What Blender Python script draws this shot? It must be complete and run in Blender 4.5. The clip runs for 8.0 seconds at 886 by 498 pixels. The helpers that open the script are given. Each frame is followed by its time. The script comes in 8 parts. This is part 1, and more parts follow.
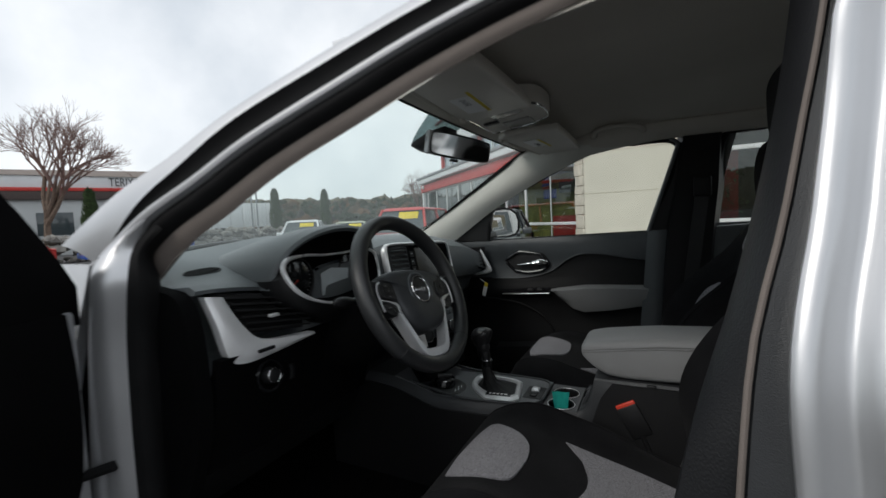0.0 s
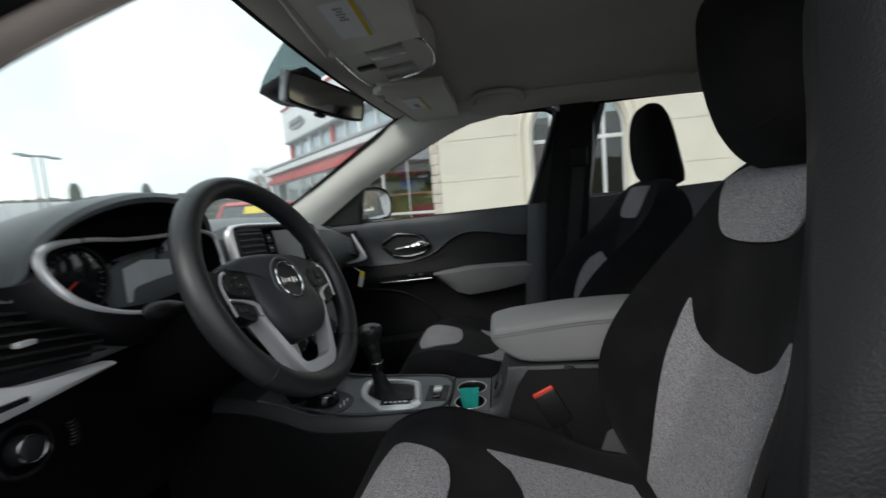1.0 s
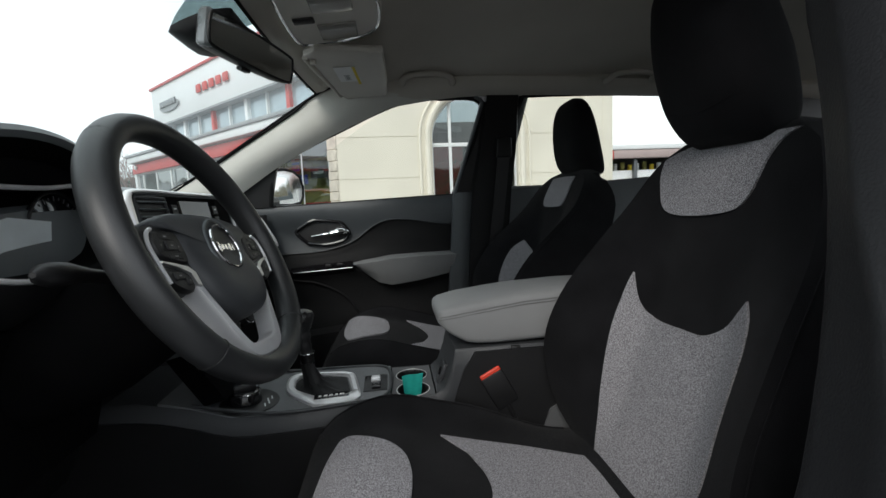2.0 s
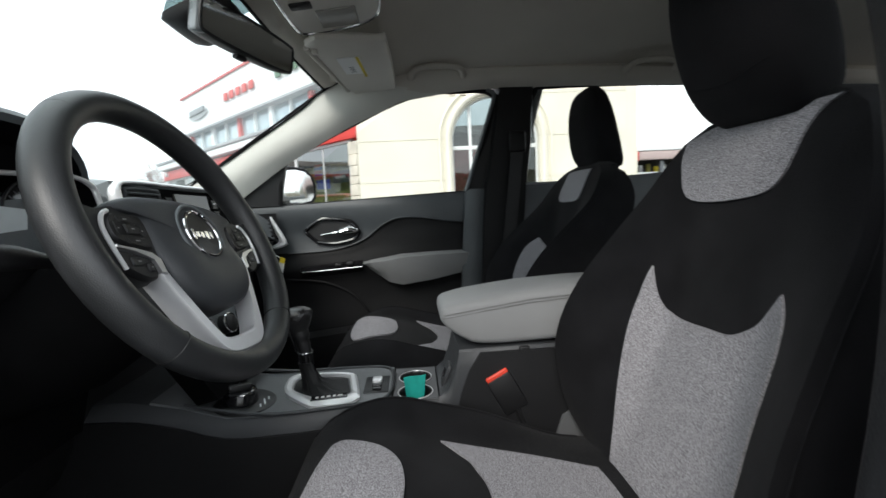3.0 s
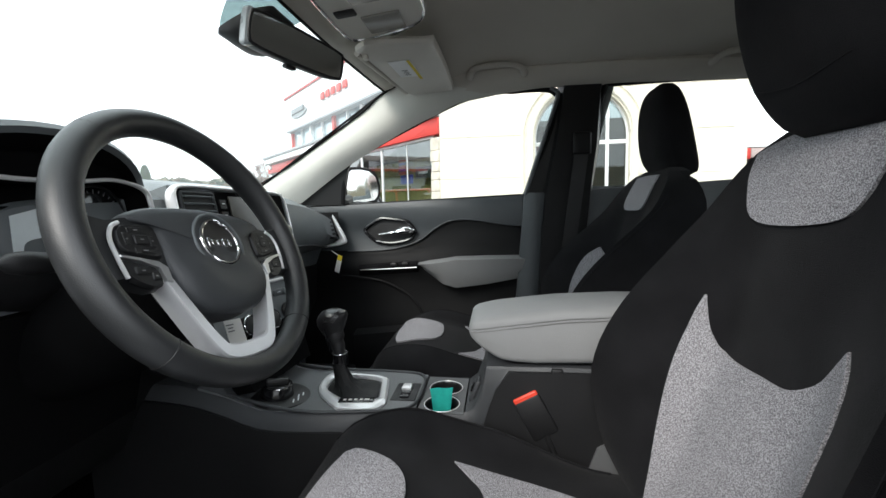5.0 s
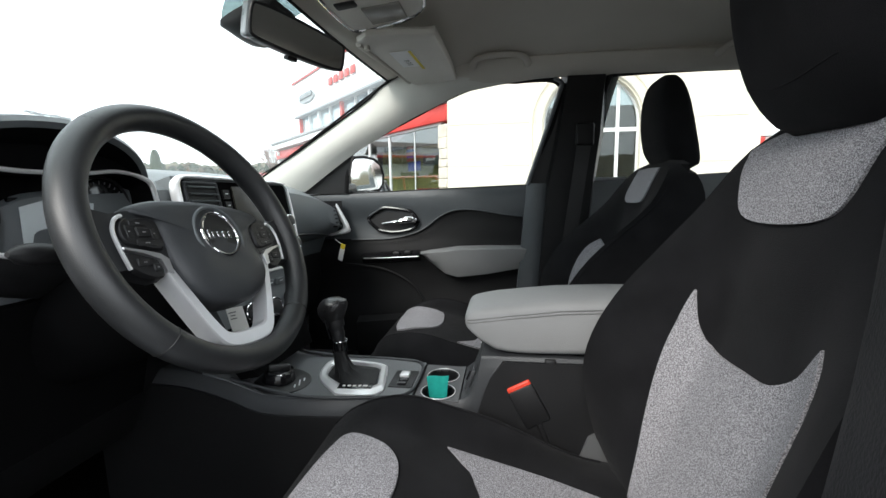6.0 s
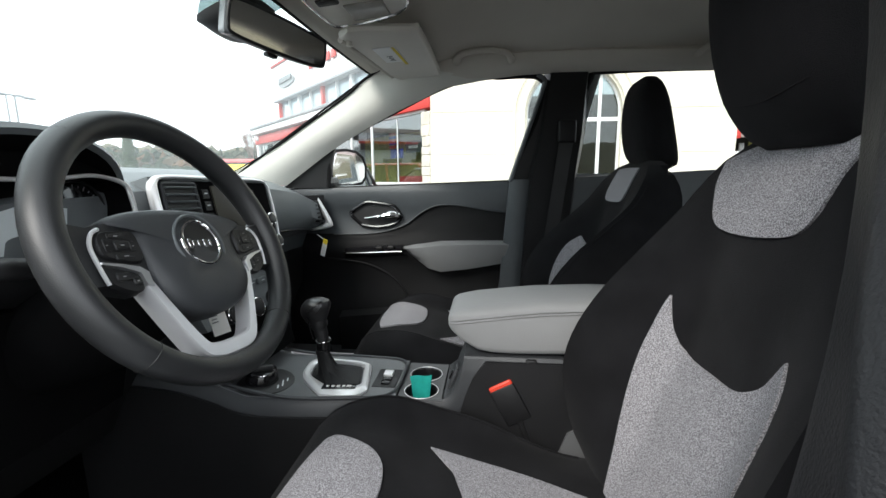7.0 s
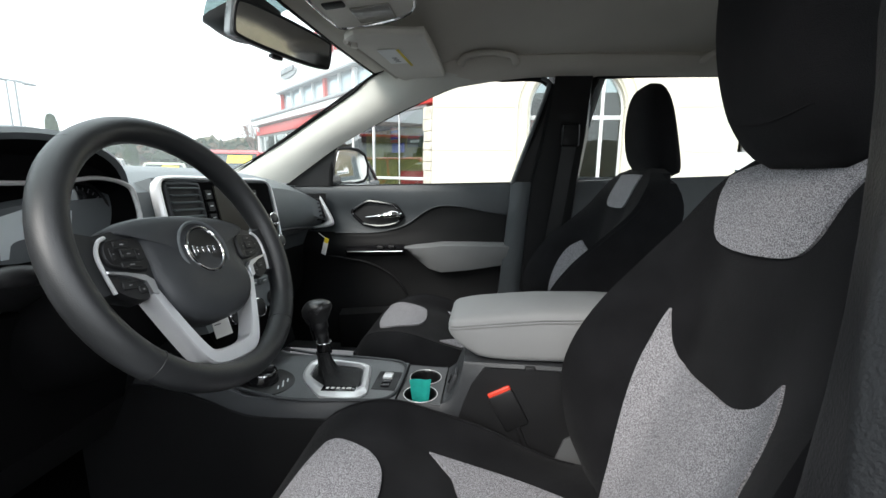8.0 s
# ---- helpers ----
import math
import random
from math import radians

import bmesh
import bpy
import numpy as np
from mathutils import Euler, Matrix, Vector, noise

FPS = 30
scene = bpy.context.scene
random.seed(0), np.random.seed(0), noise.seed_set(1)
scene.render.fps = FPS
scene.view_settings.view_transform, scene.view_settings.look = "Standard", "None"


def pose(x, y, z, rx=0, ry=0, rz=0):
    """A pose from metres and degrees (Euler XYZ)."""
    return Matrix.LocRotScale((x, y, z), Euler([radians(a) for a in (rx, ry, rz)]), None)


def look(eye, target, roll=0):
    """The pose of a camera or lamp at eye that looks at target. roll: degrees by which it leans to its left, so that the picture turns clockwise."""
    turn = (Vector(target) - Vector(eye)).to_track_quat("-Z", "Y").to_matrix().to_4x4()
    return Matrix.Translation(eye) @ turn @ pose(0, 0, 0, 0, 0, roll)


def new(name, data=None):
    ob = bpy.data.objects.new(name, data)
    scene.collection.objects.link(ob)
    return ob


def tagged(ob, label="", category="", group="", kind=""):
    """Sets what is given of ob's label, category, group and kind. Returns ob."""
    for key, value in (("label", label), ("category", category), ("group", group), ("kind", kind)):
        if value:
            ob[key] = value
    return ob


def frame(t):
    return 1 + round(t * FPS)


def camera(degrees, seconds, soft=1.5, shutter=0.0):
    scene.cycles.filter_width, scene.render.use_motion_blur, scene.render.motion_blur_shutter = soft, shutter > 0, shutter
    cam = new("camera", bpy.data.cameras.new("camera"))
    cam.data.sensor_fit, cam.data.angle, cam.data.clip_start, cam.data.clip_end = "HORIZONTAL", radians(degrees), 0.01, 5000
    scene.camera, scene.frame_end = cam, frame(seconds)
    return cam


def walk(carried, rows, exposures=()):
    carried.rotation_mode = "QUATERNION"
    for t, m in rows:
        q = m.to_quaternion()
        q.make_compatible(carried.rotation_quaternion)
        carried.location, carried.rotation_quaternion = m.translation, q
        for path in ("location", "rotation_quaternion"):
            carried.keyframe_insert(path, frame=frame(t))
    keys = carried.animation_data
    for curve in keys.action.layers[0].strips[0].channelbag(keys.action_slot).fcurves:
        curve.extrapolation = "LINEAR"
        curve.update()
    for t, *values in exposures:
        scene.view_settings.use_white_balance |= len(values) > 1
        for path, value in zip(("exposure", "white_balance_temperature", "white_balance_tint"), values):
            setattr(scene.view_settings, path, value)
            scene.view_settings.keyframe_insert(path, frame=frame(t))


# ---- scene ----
cam = camera(91.8, 8.0, shutter=0.5)
PATH = [  # seconds, place, turn
    (0.0, -0.0074, -1.2425, 1.2165, 86.33, 2.78, 26.13),
    (0.5, -0.0433, -1.1101, 1.2016, 84.27, 3.66, 21.54),
    (1.0, -0.1537, -1.0349, 1.1623, 84.17, 4.62, 7.17),
    (1.5, -0.2523, -1.0050, 1.1471, 82.98, 2.45, -3.41),
    (1.7, -0.2763, -0.9973, 1.1329, 83.11, 2.22, -6.67),
    (2.8, -0.2541, -0.9512, 1.0751, 84.63, 3.06, -6.42),
    (3.0, -0.2317, -0.9388, 1.0802, 84.34, 2.83, -3.87),
    (3.5, -0.1884, -0.9069, 1.0923, 84.35, 2.40, 0.19),
    (4.0, -0.1682, -0.8925, 1.0999, 84.42, 2.34, 3.16),
    (4.5, -0.1504, -0.8960, 1.1025, 84.45, 1.86, 5.60),
    (6.0, -0.1082, -0.9144, 1.1140, 82.43, 0.83, 8.23),
    (6.5, -0.1096, -0.9128, 1.1302, 81.30, 0.61, 7.66),
    (7.0, -0.1090, -0.9157, 1.1454, 80.68, 0.40, 5.97),
    (7.5, -0.1102, -0.9197, 1.1565, 80.15, 0.04, 5.67),
    (8.0, -0.1141, -0.9162, 1.1686, 79.97, -0.73, 6.08),
]
EXPOSURES = [(0.0, 0.06), (0.5, 0.2), (1.0, 0.56), (1.5, 0.64), (1.7, 0.65), (2.8, 1.15), (3.0, 1.3), (3.5, 1.45), (4.5, 1.60), (8.0, 1.68)]
walk(cam, [(t, pose(*place)) for t, *place in PATH], EXPOSURES)

# ---- light ----
SKY = 1.0
world = bpy.data.worlds.new("overcast_sky")
scene.world = world
world.use_nodes = True
wn, wl = world.node_tree.nodes, world.node_tree.links
wn.clear()
w_out, w_bg = wn.new("ShaderNodeOutputWorld"), wn.new("ShaderNodeBackground")
w_sky = wn.new("ShaderNodeTexSky")
w_sky.sky_type, w_sky.sun_disc = "NISHITA", False
w_sky.sun_elevation, w_sky.sun_rotation = radians(38), radians(250)
w_gain = wn.new("ShaderNodeMix")
w_gain.data_type, w_gain.blend_type = "RGBA", "MULTIPLY"
w_gain.inputs[0].default_value = 1.0
w_gain.inputs[7].default_value = (0.1, 0.1, 0.1, 1)
w_noise, w_ramp = wn.new("ShaderNodeTexNoise"), wn.new("ShaderNodeValToRGB")
w_noise.inputs["Scale"].default_value, w_noise.inputs["Detail"].default_value = 3.4, 7.0
w_ramp.color_ramp.elements[0].position, w_ramp.color_ramp.elements[0].color = 0.30, (0.66, 0.72, 0.78, 1)
w_ramp.color_ramp.elements[1].position, w_ramp.color_ramp.elements[1].color = 0.62, (1.0, 1.03, 1.06, 1)
w_mix = wn.new("ShaderNodeMix")
w_mix.data_type = "RGBA"
w_mix.inputs[0].default_value = 0.88
wl.new(w_sky.outputs[0], w_gain.inputs[6])
wl.new(w_gain.outputs[2], w_mix.inputs[6])
wl.new(w_noise.outputs["Fac"], w_ramp.inputs[0])
wl.new(w_ramp.outputs[0], w_mix.inputs[7])
wl.new(w_mix.outputs[2], w_bg.inputs[0])
wl.new(w_bg.outputs[0], w_out.inputs[0])
w_bg.inputs[1].default_value = SKY
sun_data = bpy.data.lights.new("sun", "SUN")
sun_data.energy, sun_data.angle, sun_data.color = 1.1, radians(25), (1.0, 0.96, 0.9)
sun = new("sun", sun_data)
sun.matrix_world = look((-6, -12, 11), (0, 0, 0))


# ---- materials ----
def surf(name, base, rough=0.5, metal=0.0, var=0.12, scale=9.0, fine=260.0, bump=0.15, coat=0.0, spec=0.5, speck=None, warm=None, depth=0.002):
    m = bpy.data.materials.new(name)
    m.use_nodes = True
    n, l = m.node_tree.nodes, m.node_tree.links
    p = n["Principled BSDF"]
    p.inputs["Roughness"].default_value, p.inputs["Metallic"].default_value = rough, metal
    p.inputs["Coat Weight"].default_value, p.inputs["Specular IOR Level"].default_value = coat, spec
    at = n.new("ShaderNodeTexCoord")
    big, small = n.new("ShaderNodeTexNoise"), n.new("ShaderNodeTexNoise")
    big.inputs["Scale"].default_value, big.inputs["Detail"].default_value = scale, 4
    small.inputs["Scale"].default_value, small.inputs["Detail"].default_value = fine, 2
    l.new(at.outputs["Object"], big.inputs["Vector"])
    l.new(at.outputs["Object"], small.inputs["Vector"])
    ramp = n.new("ShaderNodeValToRGB")
    dark = [c * (1 - var) for c in base]
    light = [min(1, c * (1 + var)) for c in (warm or base)]
    ramp.color_ramp.elements[0].color, ramp.color_ramp.elements[1].color = (*dark, 1), (*light, 1)
    ramp.color_ramp.elements[0].position, ramp.color_ramp.elements[1].position = 0.3, 0.7
    l.new(big.outputs["Fac"], ramp.inputs[0])
    colour = ramp.outputs[0]
    if speck:
        mix, sr = n.new("ShaderNodeMix"), n.new("ShaderNodeValToRGB")
        mix.data_type = "RGBA"
        sr.color_ramp.elements[0].position, sr.color_ramp.elements[1].position = 0.44, 0.58
        l.new(small.outputs["Fac"], sr.inputs[0])
        l.new(sr.outputs[0], mix.inputs[0])
        l.new(colour, mix.inputs[6])
        mix.inputs[7].default_value = (*speck, 1)
        colour = mix.outputs[2]
    l.new(colour, p.inputs["Base Color"])
    if bump:
        b = n.new("ShaderNodeBump")
        b.inputs["Strength"].default_value, b.inputs["Distance"].default_value = bump, depth
        l.new(small.outputs["Fac"], b.inputs["Height"])
        l.new(b.outputs[0], p.inputs["Normal"])
    rr = n.new("ShaderNodeMapRange")
    rr.inputs[3].default_value, rr.inputs[4].default_value = max(0.02, rough - 0.07), min(1, rough + 0.07)
    l.new(big.outputs["Fac"], rr.inputs[0])
    l.new(rr.outputs[0], p.inputs["Roughness"])
    return m


def pane_glass(name, tint, gloss=1.0, base=0.02):
    m = bpy.data.materials.new(name)
    m.use_nodes = True
    n, l = m.node_tree.nodes, m.node_tree.links
    n.remove(n["Principled BSDF"])
    clear, shine, mix, face = n.new("ShaderNodeBsdfTransparent"), n.new("ShaderNodeBsdfGlossy"), n.new("ShaderNodeMixShader"), n.new("ShaderNodeLayerWeight")
    clear.inputs[0].default_value = (*tint, 1)
    shine.inputs["Roughness"].default_value = 0.01
    power, gain = n.new("ShaderNodeMath"), n.new("ShaderNodeMath")
    power.operation, power.inputs[1].default_value = "POWER", 5.0
    gain.operation, gain.inputs[1].default_value, gain.inputs[2].default_value = "MULTIPLY_ADD", 0.45 * gloss, base
    l.new(face.outputs["Facing"], power.inputs[0])
    l.new(power.outputs[0], gain.inputs[0])
    l.new(gain.outputs[0], mix.inputs[0])
    l.new(clear.outputs[0], mix.inputs[1])
    l.new(shine.outputs[0], mix.inputs[2])
    l.new(mix.outputs[0], n["Material Output"].inputs[0])
    return m


FABRIC = surf("black_woven_fabric", (0.0102, 0.0101, 0.0112), 0.95, var=0.25, scale=14, fine=900, bump=0.5, spec=0.08)
HEATHER = surf("grey_heather_fabric", (0.138, 0.134, 0.143), 0.95, var=0.07, scale=12, fine=690, bump=0.6, spec=0.12, speck=(0.415, 0.405, 0.428))
for cloth, amount in ((FABRIC, 0.035), (HEATHER, 0.03)):
    cloth.node_tree.nodes["Principled BSDF"].inputs["Sheen Weight"].default_value = amount
GREY_VINYL = surf("grey_vinyl", (0.285, 0.287, 0.288), 0.5, var=0.05, scale=6, fine=700, bump=0.25, spec=0.35)
SOFT = surf("charcoal_soft_plastic", (0.128, 0.142, 0.149), 0.43, var=0.12, scale=7, fine=800, bump=0.35, spec=0.6)
HARD = surf("black_hard_plastic", (0.0105, 0.0105, 0.0112), 0.45, var=0.15, scale=9, fine=900, bump=0.25, spec=0.5)
# Near-black plastic; the shade of footwell, hood and recesses is in its colour.
DARK = surf("matt_black_plastic_and_shade", (0.0038, 0.0038, 0.0041), 0.8, var=0.2, scale=9, fine=900, bump=0.25, spec=0.04)
GLOSSY = surf("piano_black_plastic", (0.008, 0.008, 0.009), 0.14, var=0.1, bump=0.0, spec=0.5)
LEATHER = surf("black_wheel_leather", (0.0160, 0.0172, 0.0185), 0.43, var=0.12, scale=16, fine=900, bump=0.2, spec=0.75)
CONSOLE = surf("satin_charcoal_console_plastic", (0.045, 0.0475, 0.051), 0.44, var=0.12, scale=7, fine=800, bump=0.3, spec=0.45)
SHIFT_HIDE = surf("shiny_black_shifter_leather", (0.014, 0.014, 0.015), 0.3, var=0.15, scale=25, fine=500, bump=0.3, spec=0.6)
DASH_TRIM = surf("brushed_silver_dash_trim", (0.60, 0.605, 0.615), 0.30, 0.75, var=0.05, scale=20, bump=0.03)
SATIN = surf("satin_silver_plastic", (0.82, 0.82, 0.825), 0.30, 0.4, var=0.05, scale=20, bump=0.04)
CHROME = surf("polished_chrome", (0.85, 0.85, 0.86), 0.09, 1.0, var=0.03, bump=0.0)
HEADLINER = surf("grey_beige_headliner_cloth", (0.63, 0.595, 0.535), 0.95, var=0.06, scale=3, fine=600, bump=0.3, spec=0.1)
DOOR_LOW = surf("black_lower_door_plastic", (0.0068, 0.0068, 0.0073), 0.6, var=0.15, scale=9, fine=900, bump=0.25, spec=0.25)
DOOR_SOFT = surf("dark_charcoal_door_plastic", (0.043, 0.0495, 0.0545), 0.42, var=0.12, scale=7, fine=800, bump=0.35, spec=0.6)
FLAP = surf("mid_grey_hinge_plastic", (0.105, 0.107, 0.11), 0.55, var=0.08, scale=10, fine=700, bump=0.2, spec=0.3)
PILLAR = surf("black_pillar_plastic", (0.0065, 0.0065, 0.0072), 0.5, var=0.15, scale=9, fine=900, bump=0.25, spec=0.28)
OVERHEAD = surf("grey_beige_overhead_plastic", (0.74, 0.705, 0.64), 0.42, var=0.04, scale=8, fine=600, bump=0.15, spec=0.5)
TRIM = surf("pale_beige_pillar_trim", (0.74, 0.73, 0.675), 0.75, var=0.05, scale=5, fine=600, bump=0.2, spec=0.25)
WELT = surf("taupe_cloth_welt", (0.20, 0.172, 0.155), 0.9, var=0.08, scale=9, fine=700, bump=0.3, spec=0.1)
GRAINED = surf("grained_charcoal_pillar_plastic", (0.0105, 0.011, 0.0125), 0.52, var=0.1, scale=9, fine=420, bump=0.32, spec=0.28)
PAINT = surf("silver_metallic_paint", (0.60, 0.605, 0.62), 0.36, 0.75, var=0.04, scale=6, fine=1500, bump=0.03, coat=0.35)
FLANGE = surf("dull_grey_flange_paint", (0.50, 0.505, 0.52), 0.48, 0.4, var=0.06, scale=9, fine=900, bump=0.08)
RUBBER = surf("black_rubber_seal", (0.010, 0.010, 0.0105), 0.75, var=0.2, scale=20, fine=300, bump=0.2, spec=0.15)
CARPET = surf("black_carpet", (0.006, 0.006, 0.006), 1.0, var=0.3, scale=30, fine=500, bump=0.8, spec=0.05)
GLASS = pane_glass("clear_car_glass", (0.93, 0.97, 0.96), 0.6)
_n, _l = GLASS.node_tree.nodes, GLASS.node_tree.links   # a faint translucent veil added to stand in for glare over the view
_veil, _film, _blot, _amount = _n.new("ShaderNodeBsdfTranslucent"), _n.new("ShaderNodeMixShader"), _n.new("ShaderNodeTexNoise"), _n.new("ShaderNodeMapRange")
_veil.inputs[0].default_value = (0.86, 0.92, 0.93, 1)
_blot.inputs["Scale"].default_value = 5.0
_amount.inputs[3].default_value, _amount.inputs[4].default_value = 0.03, 0.06
_l.new(_blot.outputs["Fac"], _amount.inputs[0])
_l.new(_amount.outputs[0], _film.inputs[0])
_l.new(_n["Mix Shader"].outputs[0], _film.inputs[1])
_l.new(_veil.outputs[0], _film.inputs[2])
_l.new(_film.outputs[0], _n["Material Output"].inputs[0])
SIDE_GLASS = pane_glass("side_window_glass", (0.95, 0.97, 0.96), 0.35)
MIRROR = surf("mirror_silvering", (0.80, 0.81, 0.80), 0.03, 1.0, var=0.0, bump=0.0)
SCREEN = surf("dark_display_glass", (0.012, 0.013, 0.014), 0.08, var=0.1, bump=0.0, spec=0.6)
FILM = surf("pale_printed_marks", (0.80, 0.84, 0.85), 0.2, var=0.08, scale=15, bump=0.05)
RED_PLASTIC = surf("orange_red_plastic", (0.75, 0.06, 0.03), 0.4, var=0.08, bump=0.02)
TEAL = surf("teal_card", (0.02, 0.42, 0.35), 0.55, var=0.12, scale=60, bump=0.15)
PAPER = surf("white_paper", (0.78, 0.77, 0.75), 0.8, var=0.04, bump=0.05)
INK = surf("grey_print", (0.16, 0.16, 0.17), 0.7, var=0.1, bump=0.0)
YELLOW = surf("yellow_card", (0.75, 0.58, 0.03), 0.6, var=0.06, bump=0.05)
WEBBING = surf("charcoal_belt_webbing", (0.016, 0.016, 0.017), 0.7, var=0.15, scale=30, fine=700, bump=0.4)


# ---- building blocks ----
PARTS = []


def part(name, bm, material, parent=None, label="", angle=38):
    bmesh.ops.recalc_face_normals(bm, faces=bm.faces)
    me = bpy.data.meshes.new(name)
    bm.to_mesh(me)
    bm.free()
    me.materials.append(material)
    me.polygons.foreach_set("use_smooth", [True] * len(me.polygons))
    me.set_sharp_from_angle(angle=radians(angle))
    ob = new(name, me)
    PARTS.append(ob)
    if parent:
        ob.parent = parent
    if label:
        ob["label"] = label
    return ob


def thing(name, label, category, at=(0, 0, 0), group="", kind=""):
    ob = new(name)
    ob.location = at
    ob.empty_display_size = 0.05
    return tagged(ob, label, category, group, kind)


def lift(ob, parent):
    """Parents ob, built in world places, to a thing that stands elsewhere."""
    ob.parent = parent
    ob.matrix_parent_inverse = Matrix.Translation(-parent.location)
    return ob


def nest(owner, rules):
    """Hangs the small pieces of a thing under the part they sit on: rules gives piece -> part."""
    last = {}
    for ob in [p for p in PARTS if p.parent == owner]:
        base = ob.name.split(".")[0]
        host = last.get(rules.get(base, ""))
        last[base] = ob
        if host:
            ob.parent = host
            ob.matrix_parent_inverse = Matrix()


def lerp(a, b, t):
    return a + (b - a) * t


def curve1(x, table):
    """Smooth value through rows of (x, value)."""
    if x <= table[0][0]:
        return table[0][1]
    for (a, p), (b, q) in zip(table, table[1:]):
        if x <= b:
            i = table.index((a, p))
            t = (x - a) / (b - a)
            ga = (q - table[i - 1][1]) / (b - table[i - 1][0]) if i else (q - p) / (b - a)
            gb = (table[i + 2][1] - p) / (table[i + 2][0] - a) if i + 2 < len(table) else (q - p) / (b - a)
            return (2 * t ** 3 - 3 * t * t + 1) * p + (t ** 3 - 2 * t * t + t) * (b - a) * ga + (3 * t * t - 2 * t ** 3) * q + (t ** 3 - t * t) * (b - a) * gb
    return table[-1][1]


def step(x, a, b):
    t = min(1, max(0, (x - a) / (b - a)))
    return t * t * (3 - 2 * t)


def loft(bm, rings, cap=True, closed=True):
    vs = [[bm.verts.new(p) for p in r] for r in rings]
    n = len(vs[0])
    for a, b in zip(vs, vs[1:]):
        for i in range(n if closed else n - 1):
            j = (i + 1) % n
            bm.faces.new((a[i], a[j], b[j], b[i]))
    if cap and closed:
        bm.faces.new(vs[0])
        bm.faces.new(vs[-1])
    return bm


def smooth_path(pts, n=6, closed=False):
    """Points along a rounded line through pts."""
    P = [Vector(p) for p in pts]
    out, m = [], len(P)
    for i in range(m if closed else m - 1):
        p0 = P[(i - 1) % m] if closed or i else P[0]
        p1, p2 = P[i], P[(i + 1) % m]
        p3 = P[(i + 2) % m] if closed or i + 2 < m else P[-1]
        for k in range(n):
            t = k / n
            out.append(0.5 * (2 * p1 + (p2 - p0) * t + (2 * p0 - 5 * p1 + 4 * p2 - p3) * t * t + (3 * p1 - p0 - 3 * p2 + p3) * t ** 3))
    if not closed:
        out.append(P[-1])
    return out


def tube(bm, pts, r, n=8, closed=False, flat=1.0, up=(0, 0, 1), cap=True):
    """A rod along pts; r a number or one a point; flat squeezes it along up."""
    P = [Vector(p) for p in pts]
    rings = []
    for i, p in enumerate(P):
        a, b = P[i - 1] if (i or closed) else p, P[(i + 1) % len(P)] if (i + 1 < len(P) or closed) else p
        d = (b - a).normalized()
        side = d.cross(Vector(up))
        side = side.normalized() if side.length > 1e-4 else Vector((1, 0, 0))
        top = side.cross(d).normalized()
        q = r[i] if isinstance(r, (list, tuple)) else r
        rings.append([p + side * q * math.cos(k * math.tau / n) + top * q * flat * math.sin(k * math.tau / n) for k in range(n)])
    if closed:
        rings.append(rings[0])
        vs = [[bm.verts.new(p) for p in ring] for ring in rings[:-1]]
        vs.append(vs[0])
        for a, b in zip(vs, vs[1:]):
            for i in range(n):
                bm.faces.new((a[i], a[(i + 1) % n], b[(i + 1) % n], b[i]))
        return bm
    return loft(bm, rings, cap)


def rbox(bm, size, m=None, r=0.005, seg=2):
    """A rounded box of that size about the origin, moved by m."""
    q = bmesh.new()
    bmesh.ops.create_cube(q, size=1, matrix=Matrix.Diagonal((*size, 1)))
    if r:
        bmesh.ops.bevel(q, geom=q.edges[:], offset=min(r, min(size) * 0.45), segments=seg, profile=0.5, affect="EDGES")
    me = bpy.data.meshes.new("tmp")
    q.to_mesh(me)
    q.free()
    if m is not None:
        me.transform(m)
    bm.from_mesh(me)
    bpy.data.meshes.remove(me)
    return bm


def at_box(bm, x0, x1, y0, y1, z0, z1, r=0.005, seg=2):
    return rbox(bm, (x1 - x0, y1 - y0, z1 - z0), Matrix.Translation(((x0 + x1) / 2, (y0 + y1) / 2, (z0 + z1) / 2)), r, seg)


def disc(bm, m, r, h, n=24, bev=0.0, r2=None):
    """A round plug of height h along the local z of m."""
    r2 = r if r2 is None else r2
    prof = [(r, 0), (r, h - bev), (r2 - bev, h)] if not bev else [(r, 0), (r2, h - bev), (r2 - bev * 0.3, h - bev * 0.3), (r2 - bev, h)]
    rings = [[m @ Vector((q * math.cos(k * math.tau / n), q * math.sin(k * math.tau / n), z)) for k in range(n)] for q, z in prof]
    return loft(bm, rings)


def plate(bm, outline, m, h, bev=0.0):
    """A plate with a 2D outline in the local xy of m, h thick along z, its top edge chamfered by bev."""
    c = Vector((sum(p[0] for p in outline) / len(outline), sum(p[1] for p in outline) / len(outline)))
    rings = [[m @ Vector((x, y, 0)) for x, y in outline], [m @ Vector((x, y, h - bev)) for x, y in outline]]
    if bev:
        size = max((Vector(p) - c).length for p in outline)
        k = 1 - bev / size
        rings.append([m @ Vector((c.x + (x - c.x) * k, c.y + (y - c.y) * k, h)) for x, y in outline])
    return loft(bm, rings)


